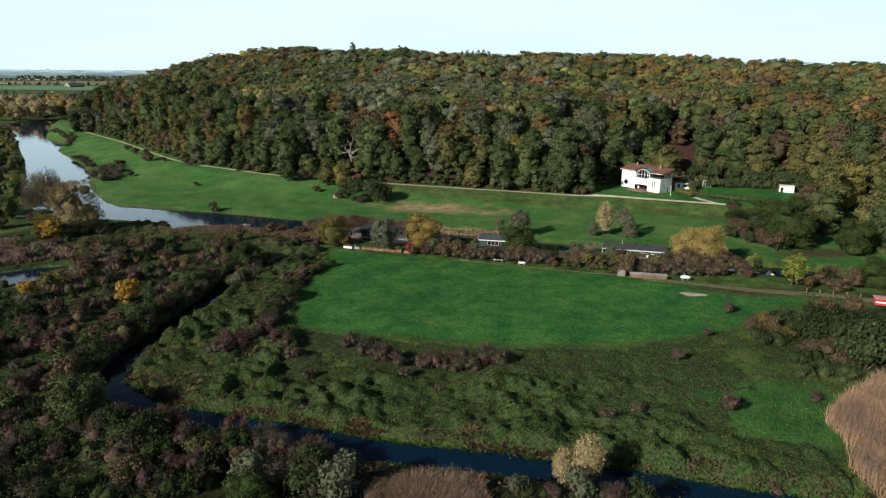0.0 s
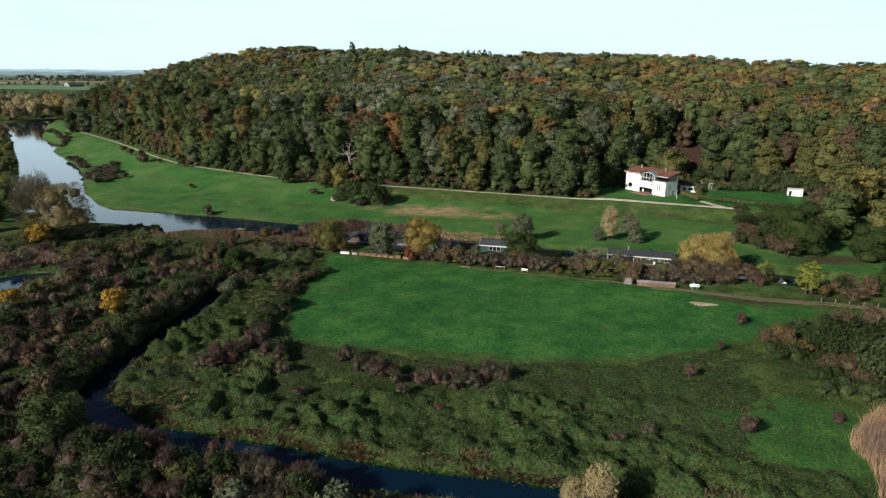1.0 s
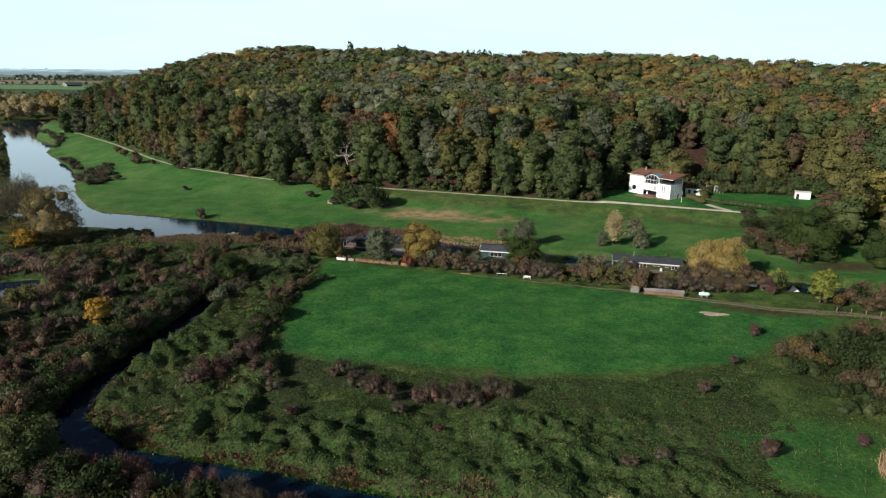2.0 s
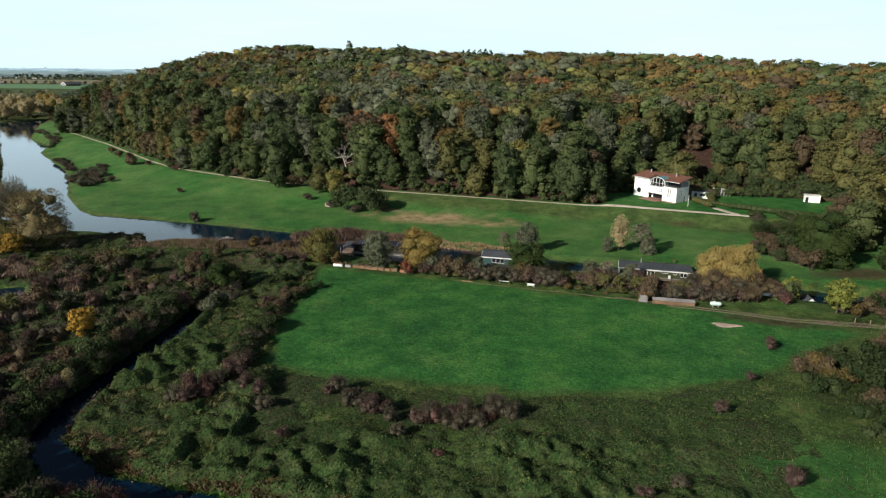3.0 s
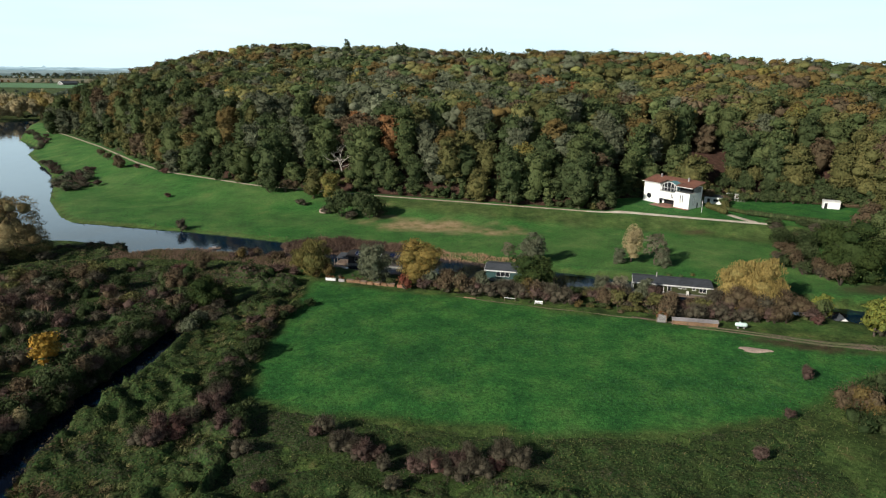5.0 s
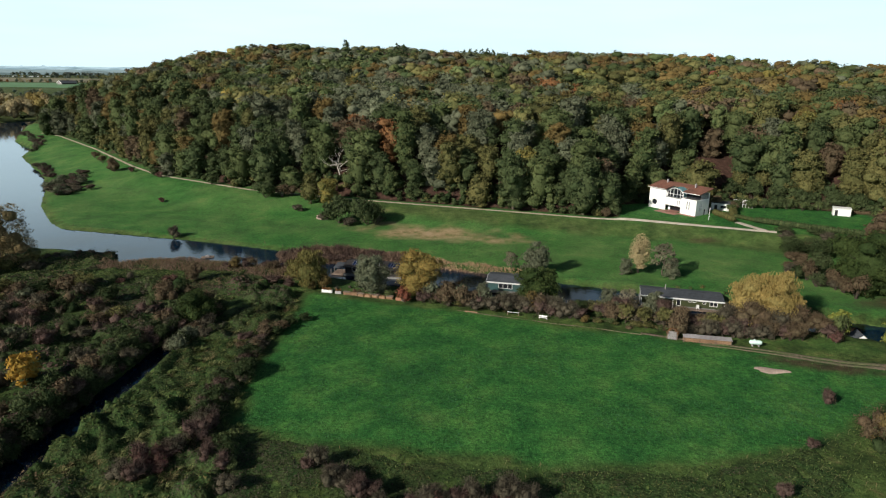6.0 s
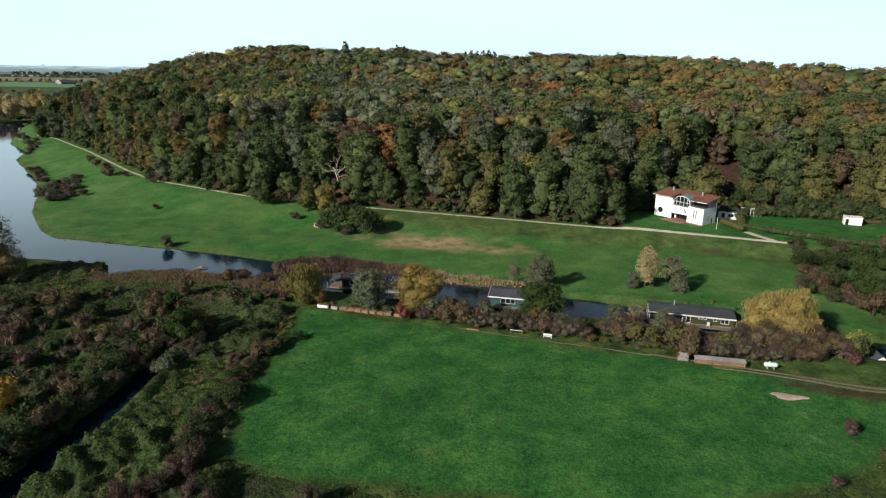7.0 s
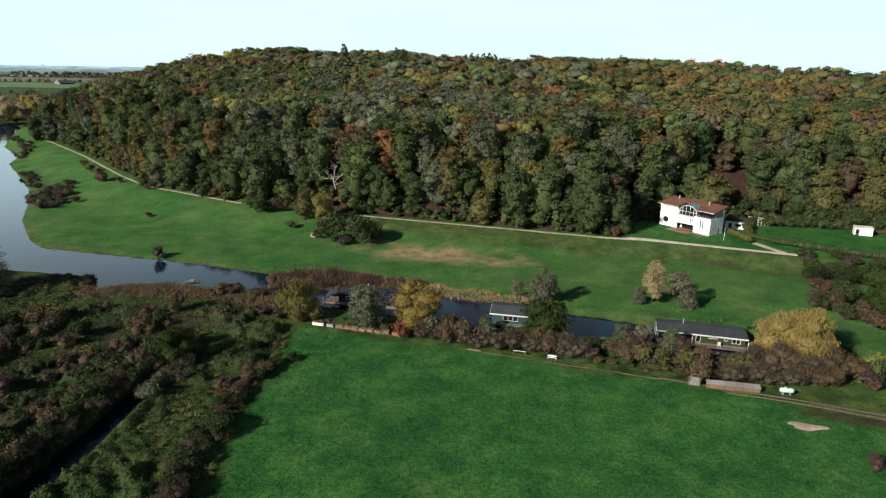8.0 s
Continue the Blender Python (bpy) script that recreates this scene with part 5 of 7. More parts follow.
hedge_line([(120, 310.5), (132, 308.5), (146, 307), (162, 304)], 14, ["dark", "green", "olive", "dark"], (4, 6), 0.5, "behind the lawn", 0.8)

mound = thing("earth_mound", pose(-53.5, 293.5, ground_z(-53.5, 293.5) - 0.2), "small bare heap of pinkish earth on the meadow", "earth heap")
bm = bmesh.new()
bmesh.ops.create_icosphere(bm, subdivisions=4, radius=1.0)
for v in bm.verts:
    v.co *= 1 + 0.25 * noise.noise(v.co * 1.7) + 0.08 * noise.noise(v.co * 5)
    v.co = Vector((v.co.x * 2.8, v.co.y * 2.2, max(v.co.z, -0.1) * 2.2))
for f in bm.faces:
    f.smooth = True
part("heap", bm, SAND, mound)

# scrub west of the creek, strewn thickly
scr = np.random.default_rng(21)
kinds = ["mauve", "grey", "bramble", "brown", "olive", "red", "silver", "green"]
odds = np.array([0.28, 0.26, 0.22, 0.13, 0.02, 0.07, 0.02, 0.01])
placed = 0
scrub, bank, near = [], [], []
for _ in range(4000):
    if placed >= 200:
        break
    x, y = scr.uniform(-150, -45), scr.uniform(66, 225)
    if y > 210 + 0.2 * (x + 100) or x > -50 - 0.02 * y and y > 96:
        continue
    cd, cs, _ = line_distance(np.array([x]), np.array([y]), CREEK)
    if cd[0] < 4.6 or (cs[0] > 0 and y > 100) or region(np.array([x]), np.array([y]), POND)[0] < 4 or region(np.array([x]), np.array([y]), RIVER)[0] < 5:
        continue
    if float(value_noise(np.array([x]), np.array([y]), 16, 44)[0]) < 0.36 and y > 150:
        continue
    w = scr.uniform(4.0, 7.8)
    pale = np.array([0.2, 0.34, 0.08, 0.12, 0.1, 0.06, 0.08, 0.02]) if y > 148 else odds
    scrub.append(strewn_row(kinds[scr.choice(len(kinds), p=pale / pale.sum())], x, y, w, w * scr.uniform(0.55, 0.85)))
    placed += 1
# tall dark shrubs that overhang the creek's western bank
for k in range(52):
    u = k / 51
    y = 104 + 88 * u
    x = float(np.interp(y, [104, 109, 119, 130, 148, 168, 182, 196], [-62, -66, -68.5, -67, -65, -64, -61, -57])) - (3.6 if k % 2 else 6.4) - scr.uniform(0, 2.4)
    w = scr.uniform(4.4, 6.8)
    bank.append(strewn_row(["bramble", "grey", "brown", "bramble", "mauve", "grey", "dark"][k % 7], x, y + scr.uniform(-1, 1), w, w * scr.uniform(0.65, 0.95)))
for k in range(34):
    y = 106 + 74 * k / 33
    x = float(np.interp(y, [104, 109, 119, 130, 148, 168, 182, 196], [-62, -66, -68.5, -67, -65, -64, -61, -57])) - scr.uniform(2.4, 3.6)
    w = scr.uniform(3.4, 5.2)
    bank.append(strewn_row(["bramble", "grey", "bramble", "mauve", "bramble"][k % 5], x, y + scr.uniform(-1, 1), w, w * scr.uniform(0.6, 0.9)))
# tall mixed shrubs on the creek's near bank
hedge_line([(-58, 92), (-48, 89.5), (-38, 86.5)], 9, ["bramble", "grey", "mauve", "grey", "bramble"], (4.2, 6.8), 1.2, "on the near bank of the creek")
hedge_line([(-38, 87.5), (-26, 85.5), (-14, 82.5)], 12, ["mauve", "red", "bramble", "grey", "grey", "mauve"], (4.2, 6.6), 1.1, "on the near bank of the creek")
hedge_line([(-40, 82), (-26, 80), (-14, 77)], 9, ["bramble", "mauve", "grey", "brown", "bramble"], (4.2, 6.6), 1.5, "on the near bank of the creek")
hedge_line([(12, 77.5), (20, 77), (30, 73.5)], 7, ["grey", "silver", "mauve", "bramble"], (3.4, 5.2), 0.9, "on the near bank of the creek")
hedge_line([(-28, 79), (-20, 77), (-13, 76)], 9, ["silver", "bramble", "grey", "bramble"], (5.0, 7.5), 1.0, "on the near bank of the creek", 0.9)
# shrubs on the near side of the creek
for _ in range(48):
    x, y = scr.uniform(-62, 60), scr.uniform(60, 90)
    cd, cs, _ = line_distance(np.array([x]), np.array([y]), CREEK)
    if cd[0] < 6.5 or cs[0] > 0 or (-12 < x < 11 and y > 66):
        continue
    w = scr.uniform(3.6, 6.0)
    near.append(strewn_row(kinds[scr.choice(len(kinds), p=odds / odds.sum())], x, y, w, w * scr.uniform(0.5, 0.75)))
bend = []
for line, count, spread in (([(-262, 422), (-240, 394), (-221, 366), (-203, 346), (-190, 336)], 66, 2.6), ([(-214, 376), (-203, 360), (-192, 344)], 34, 4.5), ([(-376, 578), (-340, 537), (-314, 508), (-297, 474)], 26, 2.0)):
    for k in range(count):
        f = (k + scr.uniform(0, 1)) / count * (len(line) - 1)
        j = min(int(f), len(line) - 2)
        f -= j
        x, y = line[j][0] * (1 - f) + line[j + 1][0] * f + scr.normal() * spread + 1.5, line[j][1] * (1 - f) + line[j + 1][1] * f + scr.normal() * spread + 1.0
        if region(np.array([x]), np.array([y]), RIVER)[0] < 1.0:
            continue
        w = scr.uniform(4.5, 7.5)
        bend.append(strewn_row(["grey", "silver", "grey", "mauve"][k % 4], x, y, w, w * scr.uniform(0.4, 0.6)))
strewn("scrub", bend, "low brown willow scrub and reed on the river bend", "scrub")
for where, rows in GROWN_TOGETHER.items():
    strewn("shrubbery", rows, "mixed green and brown shrubs " + where, "shrubs")
strewn("scrub", scrub, "dense mauve, grey and dark green scrub beside the creek", "scrub")
strewn("scrub", bank, "tall dark shrubs overhanging the creek", "scrub")
strewn("scrub", near, "mixed autumn shrubs on the near creek bank", "scrub")
for row in list(B.values()) + list(BIG.values()):
    for pr in row:
        drop_proto(pr)


# ---- reeds, herbs and grasses ----
def blades(name, x, y, h, width, leaf, label, category, lean=0.25, seed=0, plume=0.0):
    """Upright stems or blades at the places given, each a narrow bent strip."""
    rng = np.random.default_rng(seed)
    n = len(x)
    z = np.maximum(land(x, y), -0.2)
    a = rng.uniform(0, 2 * math.pi, n)
    d = np.stack([np.cos(a), np.sin(a), np.zeros(n)], 1) * (width * rng.uniform(0.6, 1.4, n))[:, None]
    p = np.stack([x, y, z - 0.05], 1)
    t = np.stack([rng.normal(0, lean, n) + 0.1, rng.normal(0, lean, n), np.ones(n)], 1) * h[:, None]
    mid = p + t * [0.4, 0.4, 0.6]
    top = p + t
    v = np.stack([p - d * 0.7, p + d * 0.7, mid + d * (1 + plume), top, mid - d * (1 + plume)], 1).reshape(-1, 3)
    f = np.arange(5 * n).reshape(n, 5)
    me = mesh_of(name, v, [f[:, [0, 1, 2, 4]], f[:, [4, 2, 3]]], [LEAF[leaf]])
    return tagged(new(name, me), label, category, kind="stuff")


def scatter(n, x0, x1, y0, y1, test, seed):
    rng = np.random.default_rng(seed)
    x, y = rng.uniform(x0, x1, n), rng.uniform(y0, y1, n)
    k = test(x, y)
    return x[k], y[k], rng


def reed_bed(poly, n, h, leaf, label, seed, width=0.07):
    px, py = [p[0] for p in poly], [p[1] for p in poly]
    x, y, rng = scatter(n, min(px), max(px), min(py), max(py), lambda a, b: (region(a, b, poly) + 2.5 * (value_noise(a, b, 4, seed) - 0.5) < 0), seed)
    hh = h * (0.5 + 0.85 * value_noise(x, y, 3.5, seed + 1)) * rng.uniform(0.75, 1.15, len(x))
    return blades("reed_bed", x, y, hh, width, leaf, label, "reeds", lean=0.30, seed=seed, plume=0.5)


reed_bed([(63, 80), (68, 97), (84, 112), (100, 118), (110, 90), (70, 72)], 52000, 3.0, "reed", "tall straw-coloured reed bed", 61, 0.024)
reed_bed([(64, 81), (69, 97), (84, 111), (100, 117), (110, 90), (70, 73)], 30000, 3.4, "reed_pale", "tall straw-coloured reed bed", 60, 0.02)
reed_bed([(-9.5, 62), (-9, 77), (-2, 79.5), (7, 79), (9, 62)], 17000, 2.1, "reed_brown", "pinkish brown reed bed at the creek", 62, 0.022)
reed_bed([(-9.5, 62), (-9, 77), (-2, 79.5), (7, 79), (9, 62)], 13000, 2.5, "reed_pale", "pinkish brown reed bed at the creek", 59, 0.02)
reed_bed([(-56, 236.5), (-60, 247.5), (-40, 250), (-8, 240), (-14, 234.5)], 16000, 2.0, "reed_brown", "brown reed fringe on the river bank", 63, 0.04)
reed_bed([(-56, 237.5), (-60, 247), (-40, 249.5), (-8, 239.5), (-14, 235.5)], 9000, 2.3, "mauve", "mauve reed plumes on the river bank", 57, 0.05)
reed_bed([(-8, 234), (-10, 240), (14, 233), (30, 224.5), (28, 221)], 8000, 1.1, "reed", "straw-coloured reed fringe on the river bank", 64, 0.04)
reed_bed([(-112, 228), (-88, 236), (-66, 231), (-50, 231), (-40, 222), (-48, 216), (-70, 222), (-110, 222)], 13000, 1.1, "reed_brown", "rusty reed fringe on the near river bank", 65, 0.038)
reed_bed([(-110, 229), (-88, 236), (-66, 231), (-50, 231), (-42, 224), (-50, 219), (-70, 225), (-108, 226)], 7000, 1.0, "straw", "bleached sedge fringe on the near river bank", 58, 0.035)
reed_bed([(-166, 190), (-140, 180), (-128, 187), (-117, 190), (-108, 182), (-100, 178), (-108, 192), (-135, 204), (-166, 206)], 26000, 2.4, "reed_pale", "pinkish brown reed bed round the pond", 66)
reed_bed([(-110, 174), (-118, 164), (-104, 156), (-96, 166)], 8000, 2.2, "reed_pale", "pinkish brown reed bed round the pond", 67)


def water_gap(x, y):
    cd, _, _ = line_distance(x, y, CREEK)
    return np.minimum(np.minimum(region(x, y, RIVER), region(x, y, POND)), cd - 3.4)


def rough_land(x, y):
    return (region(x, y, FIELD) > 0.5) & (water_gap(x, y) > 0.4) & (y < 232 - 0.29 * x - 28) & ~((y > 165) & (x > -36))


def herb(name, n, x0, x1, y0, y1, test, leaf, label, seed, h, spread, per=9, size=0.2):
    """Low leafy herb clumps, strewn as one sheet."""
    x, y, rng = scatter(n, x0, x1, y0, y1, test, seed)
    m = len(x)
    z = land(x, y)
    hh = h * rng.uniform(0.5, 1.4, m)
    c = np.repeat(np.stack([x, y, z], 1), per, 0)
    o = rng.normal(size=(m * per, 3)) * [spread, spread, 0]
    o[:, 2] = np.repeat(hh, per) * rng.uniform(0.15, 1.0, m * per)
    nrm = unit(o * [0.8, 0.8, 0.5] + rng.normal(size=o.shape) * 0.35 + [0, 0, 0.5])
    v, f = clumps(c + o, nrm, size * rng.uniform(0.6, 1.5, m * per), rng)
    return tagged(new(name, mesh_of(name, v, [f], [LEAF[leaf]])), label, "undergrowth", kind="stuff")


herb("undergrowth", 5200, -140, 105, 62, 215, lambda x, y: rough_land(x, y) & (value_noise(x, y, 8, 51) > 0.45) & ~((np.hypot((x - 62) / 1.3, y - 100) < 15)), "bramble", "dark green brambles and nettles on the rough banks", 71, 0.7, 1.4, 12, 0.16)
herb("undergrowth", 2600, -140, 105, 62, 215, lambda x, y: rough_land(x, y) & (value_noise(x, y, 6, 52) > 0.5), "grass", "yellowing herbs on the rough banks", 72, 0.5, 1.4, 10, 0.13)
herb("undergrowth", 2600, -140, 105, 62, 215, lambda x, y: rough_land(x, y) & (value_noise(x, y, 5, 53) > 0.62), "mauve", "withered mauve-brown herbs on the rough banks", 73, 0.7, 1.3, 9, 0.13)
herb("undergrowth", 9000, -75, 60, 70, 130, lambda x, y: (water_gap(x, y) > 0.2) & (water_gap(x, y) < 3.0), "brown", "rusty brown herbs along the creek", 74, 1.2, 0.5, 12, 0.16)
herb("undergrowth", 3000, -75, 60, 70, 130, lambda x, y: (water_gap(x, y) > -0.3) & (water_gap(x, y) < 0.9), "lush", "bright green grass edge along the creek", 75, 0.4, 0.4, 10, 0.14)

def mounds(n, x0, x1, y0, y1, test, hues, label, seed, lo, hi, per=38, tall=(0.4, 0.65)):
    """Low rounded thickets of bramble and herbs, grown together into one sheet."""
    x, y, rng = scatter(n, x0, x1, y0, y1, test, seed)
    z = land(x, y)
    V, Q, T, MQ, MT, base = [], [], [], [], [], 0
    for k in range(len(x)):
        w = rng.uniform(lo, hi)
        h = w * rng.uniform(*tall)
        tv, tf = twig_arrays(rng, h, w, per, 0.018 + 0.005 * w)
        d = unit(rng.normal(size=(per, 3)) * [1, 1, 0.8] + [0, 0, 0.4])
        d[:, 2] = np.abs(d[:, 2])
        d = np.repeat(d, 2, 0)
        lv, f = leaf_tris(d * rng.uniform(0.45, 1.05, (2 * per, 1)) * [w * 0.46, w * 0.46, h * 0.9] + rng.normal(size=d.shape) * 0.05 * w, unit(d + rng.normal(size=d.shape) * 0.9), rng.uniform(0.6, 1.5, 2 * per) * (0.05 + 0.026 * w), rng, wide=0.5)
        q = ICO1_V * rng.uniform(0.6, 1.15, (12, 1)) * [w * 0.3, w * 0.3, h * 0.42] + [0, 0, h * 0.18]
        v = np.concatenate([lv, tv, q]) + [x[k], y[k], z[k]]
        t = np.concatenate([f, tf + len(lv), ICO1_F + len(lv) + len(tv)])
        f = np.zeros((0, 4), dtype=int)
        m = int(min(0.999, max(0.0, (value_noise(x[k : k + 1], y[k : k + 1], 11, seed + 5)[0] - 0.2) / 0.6 + rng.normal() * 0.12)) * len(hues))
        V.append(v)
        Q.append(f + base)
        T.append(t + base)
        MQ.append(np.full(len(f), m))
        MT.append(np.full(len(t), m))
        base += len(v)
    me = mesh_of("thicket", np.concatenate(V), [np.concatenate(Q), np.concatenate(T)], [LEAF[h] for h in hues], np.concatenate(MQ + MT))
    return tagged(new("thicket", me), label, "undergrowth", kind="stuff")


mounds(560, -150, -50, 62, 215, lambda x, y: rough_land(x, y) & ((x < -72) | (y < 96)) & (value_noise(x, y, 12, 60) > 0.30), ["bramble", "bramble", "twig_grey", "mauve", "bramble", "bramble", "brown"], "tangled scrub and brambles west of the creek", 78, 2.8, 6.4, 52, (0.6, 0.95))
mounds(430, -125, -36, 52, 97, lambda x, y: rough_land(x, y), ["bramble", "bramble", "bramble", "mauve", "bramble", "bramble"], "dense dark thicket on the creek bank", 70, 3.0, 6.4, 72, (0.7, 1.0))
mounds(420, -45, 62, 58, 82, lambda x, y: (water_gap(x, y) > 0.5) & ~((x > -12) & (x < 12) & (y > 64)), ["bramble", "bramble", "mauve", "bramble", "dark_green"], "tangled shrubs on the near creek bank", 79, 2.0, 4.2, 60, (0.5, 0.8))
mounds(110, -158, -104, 214, 248, lambda x, y: (region(x, y, RIVER) > 0.6) & (np.abs((y - 229) - 0.52 * (x + 134)) < 9), ["bramble", "twig_grey", "brown", "dark_green"], "dark herbs and withered reed on the spit", 94, 2.0, 4.0, 40, (0.35, 0.6))
mounds(260, 72, 125, 112, 150, lambda x, y: (region(x, y, FIELD) > 1) & (value_noise(x, y, 9, 46) > 0.3), ["bramble", "dark_green", "bramble", "brown"], "dark bramble tangle at the field's end", 68, 3.0, 6.0, 64, (0.6, 0.9))

def tussocks(n, x0, x1, y0, y1, test, hues, label, seed, per=34, length=(0.45, 1.1), broad=1.0):
    """Leaning tufts of long grass, each a fan of bent blades, as one sheet."""
    x, y, rng = scatter(n, x0, x1, y0, y1, test, seed)
    m = len(x)
    size = rng.uniform(*length, m)
    c = np.repeat(np.stack([x, y, land(x, y) - 0.05], 1), per, 0)
    a = rng.uniform(0, 2 * math.pi, m * per)
    ln = np.repeat(size, per) * rng.uniform(0.6, 1.15, m * per)
    out = np.stack([np.cos(a), np.sin(a), np.zeros(m * per)], 1)
    r = rng.uniform(0, 0.45, m * per)[:, None] * np.repeat(size, per)[:, None]
    p = c + out * r
    wind = np.array([0.35, 0.12, 0.0])
    mid = p + (out * 0.35 + wind * 0.5 + [0, 0, 0.62]) * ln[:, None]
    top = p + (out * 0.75 + wind + [0, 0, 0.62]) * ln[:, None] + rng.normal(size=p.shape) * 0.06
    d = np.stack([-np.sin(a), np.cos(a), np.zeros(m * per)], 1) * broad * (0.018 + 0.02 * np.repeat(size, per))[:, None]
    v = np.stack([p - d, p + d, mid + d, top, mid - d], 1).reshape(-1, 3)
    f = np.arange(5 * m * per).reshape(-1, 5)
    pick = np.clip((value_noise(x, y, 9, seed + 3) - 0.2) / 0.6 + rng.normal(size=m) * 0.15, 0, 0.999) * len(hues)
    idx = np.repeat(pick.astype(int), per)
    me = mesh_of("tussock_grass", v, [f[:, [0, 1, 2, 4]], f[:, [4, 2, 3]]], [LEAF[h] for h in hues], np.concatenate([idx, idx]))
    return tagged(new("tussock_grass", me), label, "grass", kind="stuff")


tussocks(1500, -68, -36, 104, 200, lambda x, y: rough_land(x, y), ["grass", "grass_pale", "bramble", "grass_pale", "straw", "grass"], "tousled long grass tufts on the tongue of land", 91, 26, (0.7, 1.4))
mounds(300, -34, 96, 166, 214, lambda x, y: (region(x, y, FIELD) > 3.2) & (region(x, y, RIVER) > 1.0) & ~((x > 62) & (y < 178)) & (value_noise(x, y, 6, 48) > 0.35), ["bramble", "green", "olive", "twig_grey", "brown"], "tangled herbs and brambles under the bank shrubs", 93, 1.2, 2.8, 46, (0.4, 0.65))
tussocks(24000, -72, 64, 68, 112, lambda x, y: (water_gap(x, y) > 0.35) & (water_gap(x, y) < 1.0 + 3.4 * value_noise(x, y, 7, 35)) & (line_distance(x, y, CREEK)[1] > 0) & (value_noise(x, y, 3, 36) > 0.42) & (value_noise(x, y, 13, 45) > 0.3), ["brown", "straw", "rust", "straw", "olive", "rust"], "rusty withered sedge tufts along the creek", 95, 22, (0.7, 1.5), 1.5)
tussocks(26000, -72, 64, 68, 112, lambda x, y: (water_gap(x, y) > -0.5) & (water_gap(x, y) < 0.55), ["lush", "grass", "lush"], "bright green sedge at the water's edge", 96, 14, (0.4, 0.9), 1.6)


def tangle(x0, x1, y0, y1, step, weight, tall, n, size, hues, label, seed):
    """A lumpy, tangled mat of brambles and withered herbs: an uneven body under many leaning leaves."""

    def rise(x, y):
        lump = 0.50 * value_noise(x, y, 4.6, seed) + 0.33 * value_noise(x, y, 2.1, seed + 1) + 0.17 * value_noise(x, y, 1.1, seed + 2)
        return np.clip(weight(x, y), 0, 1) * tall * (0.3 + 0.7 * value_noise(x, y, 17, seed + 3)) * np.clip(3.2 * lump - 1.0, 0.05, 1.4)

    ax, ay = np.arange(x0, x1, step), np.arange(y0, y1, step)
    mx, my = [a.ravel() for a in np.meshgrid(ax, ay)]
    up = rise(mx, my)
    low = land(mx, my)
    c = (np.arange(len(ay) - 1)[:, None] * len(ax) + np.arange(len(ax) - 1)[None, :]).ravel()
    cell = np.stack([c, c + 1, c + len(ax) + 1, c + len(ax)], 1)
    cell = cell[(up[cell] > 0.02).any(1) & (low[cell] > -0.1).all(1)]
    used, back = np.unique(cell, return_inverse=True)
    body = mesh_of("tangle", np.stack([mx, my, low + up - 0.05], 1)[used], [back.reshape(cell.shape)], [TANGLE], smooth=True)
    tagged(new("tangle", body), label, "undergrowth", kind="stuff")
    rng = np.random.default_rng(seed)
    x, y = rng.uniform(x0, x1, n), rng.uniform(y0, y1, n)
    u = rise(x, y)
    k = u > 0.06
    x, y, u = x[k], y[k], u[k]
    e = 0.3
    nrm = unit(np.stack([-(rise(x + e, y) - u) / e, -(rise(x, y + e) - u) / e, np.ones(len(x))], 1) + rng.normal(size=(len(x), 3)) * 0.4)
    p = np.stack([x, y, land(x, y) + u + rng.uniform(-0.06, 0.10, len(x)) * (0.3 + u)], 1)
    v, f = leaf_tris(p, nrm, size * rng.uniform(0.5, 1.6, len(x)) * (0.7 + 0.3 * u), rng, wide=0.42, hang=-0.4)
    pick = np.clip((0.7 * value_noise(x, y, 13, seed + 5) + 0.3 * value_noise(x, y, 3.0, seed + 6) - 0.26) / 0.48 + rng.normal(size=len(x)) * 0.10, 0, 0.999) * len(hues)
    leaves = mesh_of("tangle_leaves", v, [f], [LEAF[h] for h in hues], pick.astype(int))
    return tagged(new("tangle_leaves", leaves), label, "undergrowth", kind="stuff")


def creek_side(x, y):
    return line_distance(x, y, CREEK)[1]


TANGLE = material("tangled_herbs", (0.030, 0.064, 0.018), rough=0.9, spread=0.05, grain=0.75, grain_size=0.5, bump=1.0, specular=0.1, second=(0.048, 0.066, 0.024), patch=2.0)
tangle(-68, 64, 78, 204, 0.5, lambda x, y: smooth01((region(x, y, FIELD) - 0.8) / 4) * smooth01((water_gap(x, y) - 0.4) / 1.3) * (creek_side(x, y) > 0) * (y < 204 - 0.3 * (x + 40)) * (x < 62) * (1 - 0.93 * smooth01((17 - np.hypot((x - 60) / 1.3, y - 101) + 5 * (value_noise(x, y, 6, 39) - 0.5)) / 8)) * (1 - 0.75 * smooth01((y - 106 - 7 * value_noise(x, y, 11, 38)) / 6) * (x > -34)), 2.3, 300000, 0.17,
       ["grass", "herb", "bramble", "herb", "grass", "bramble", "herb", "olive", "bramble", "twig_grey"], "tangled brambles and withered herbs between creek and field", 171)
tangle(-152, -44, 62, 216, 0.9, lambda x, y: (creek_side(x, y) < 0) * smooth01((water_gap(x, y) - 0.4) / 1.5) * smooth01((208 + 0.2 * (x + 100) - y) / 6) * (0.25 + 0.75 * smooth01((value_noise(x, y, 18, 34) - 0.3) / 0.25)), 2.4, 105000, 0.36,
       ["bramble", "bramble", "twig_grey", "mauve", "bramble", "twig_grey", "brown", "mauve"], "tangled dark scrub and withered herbs west of the creek", 181)
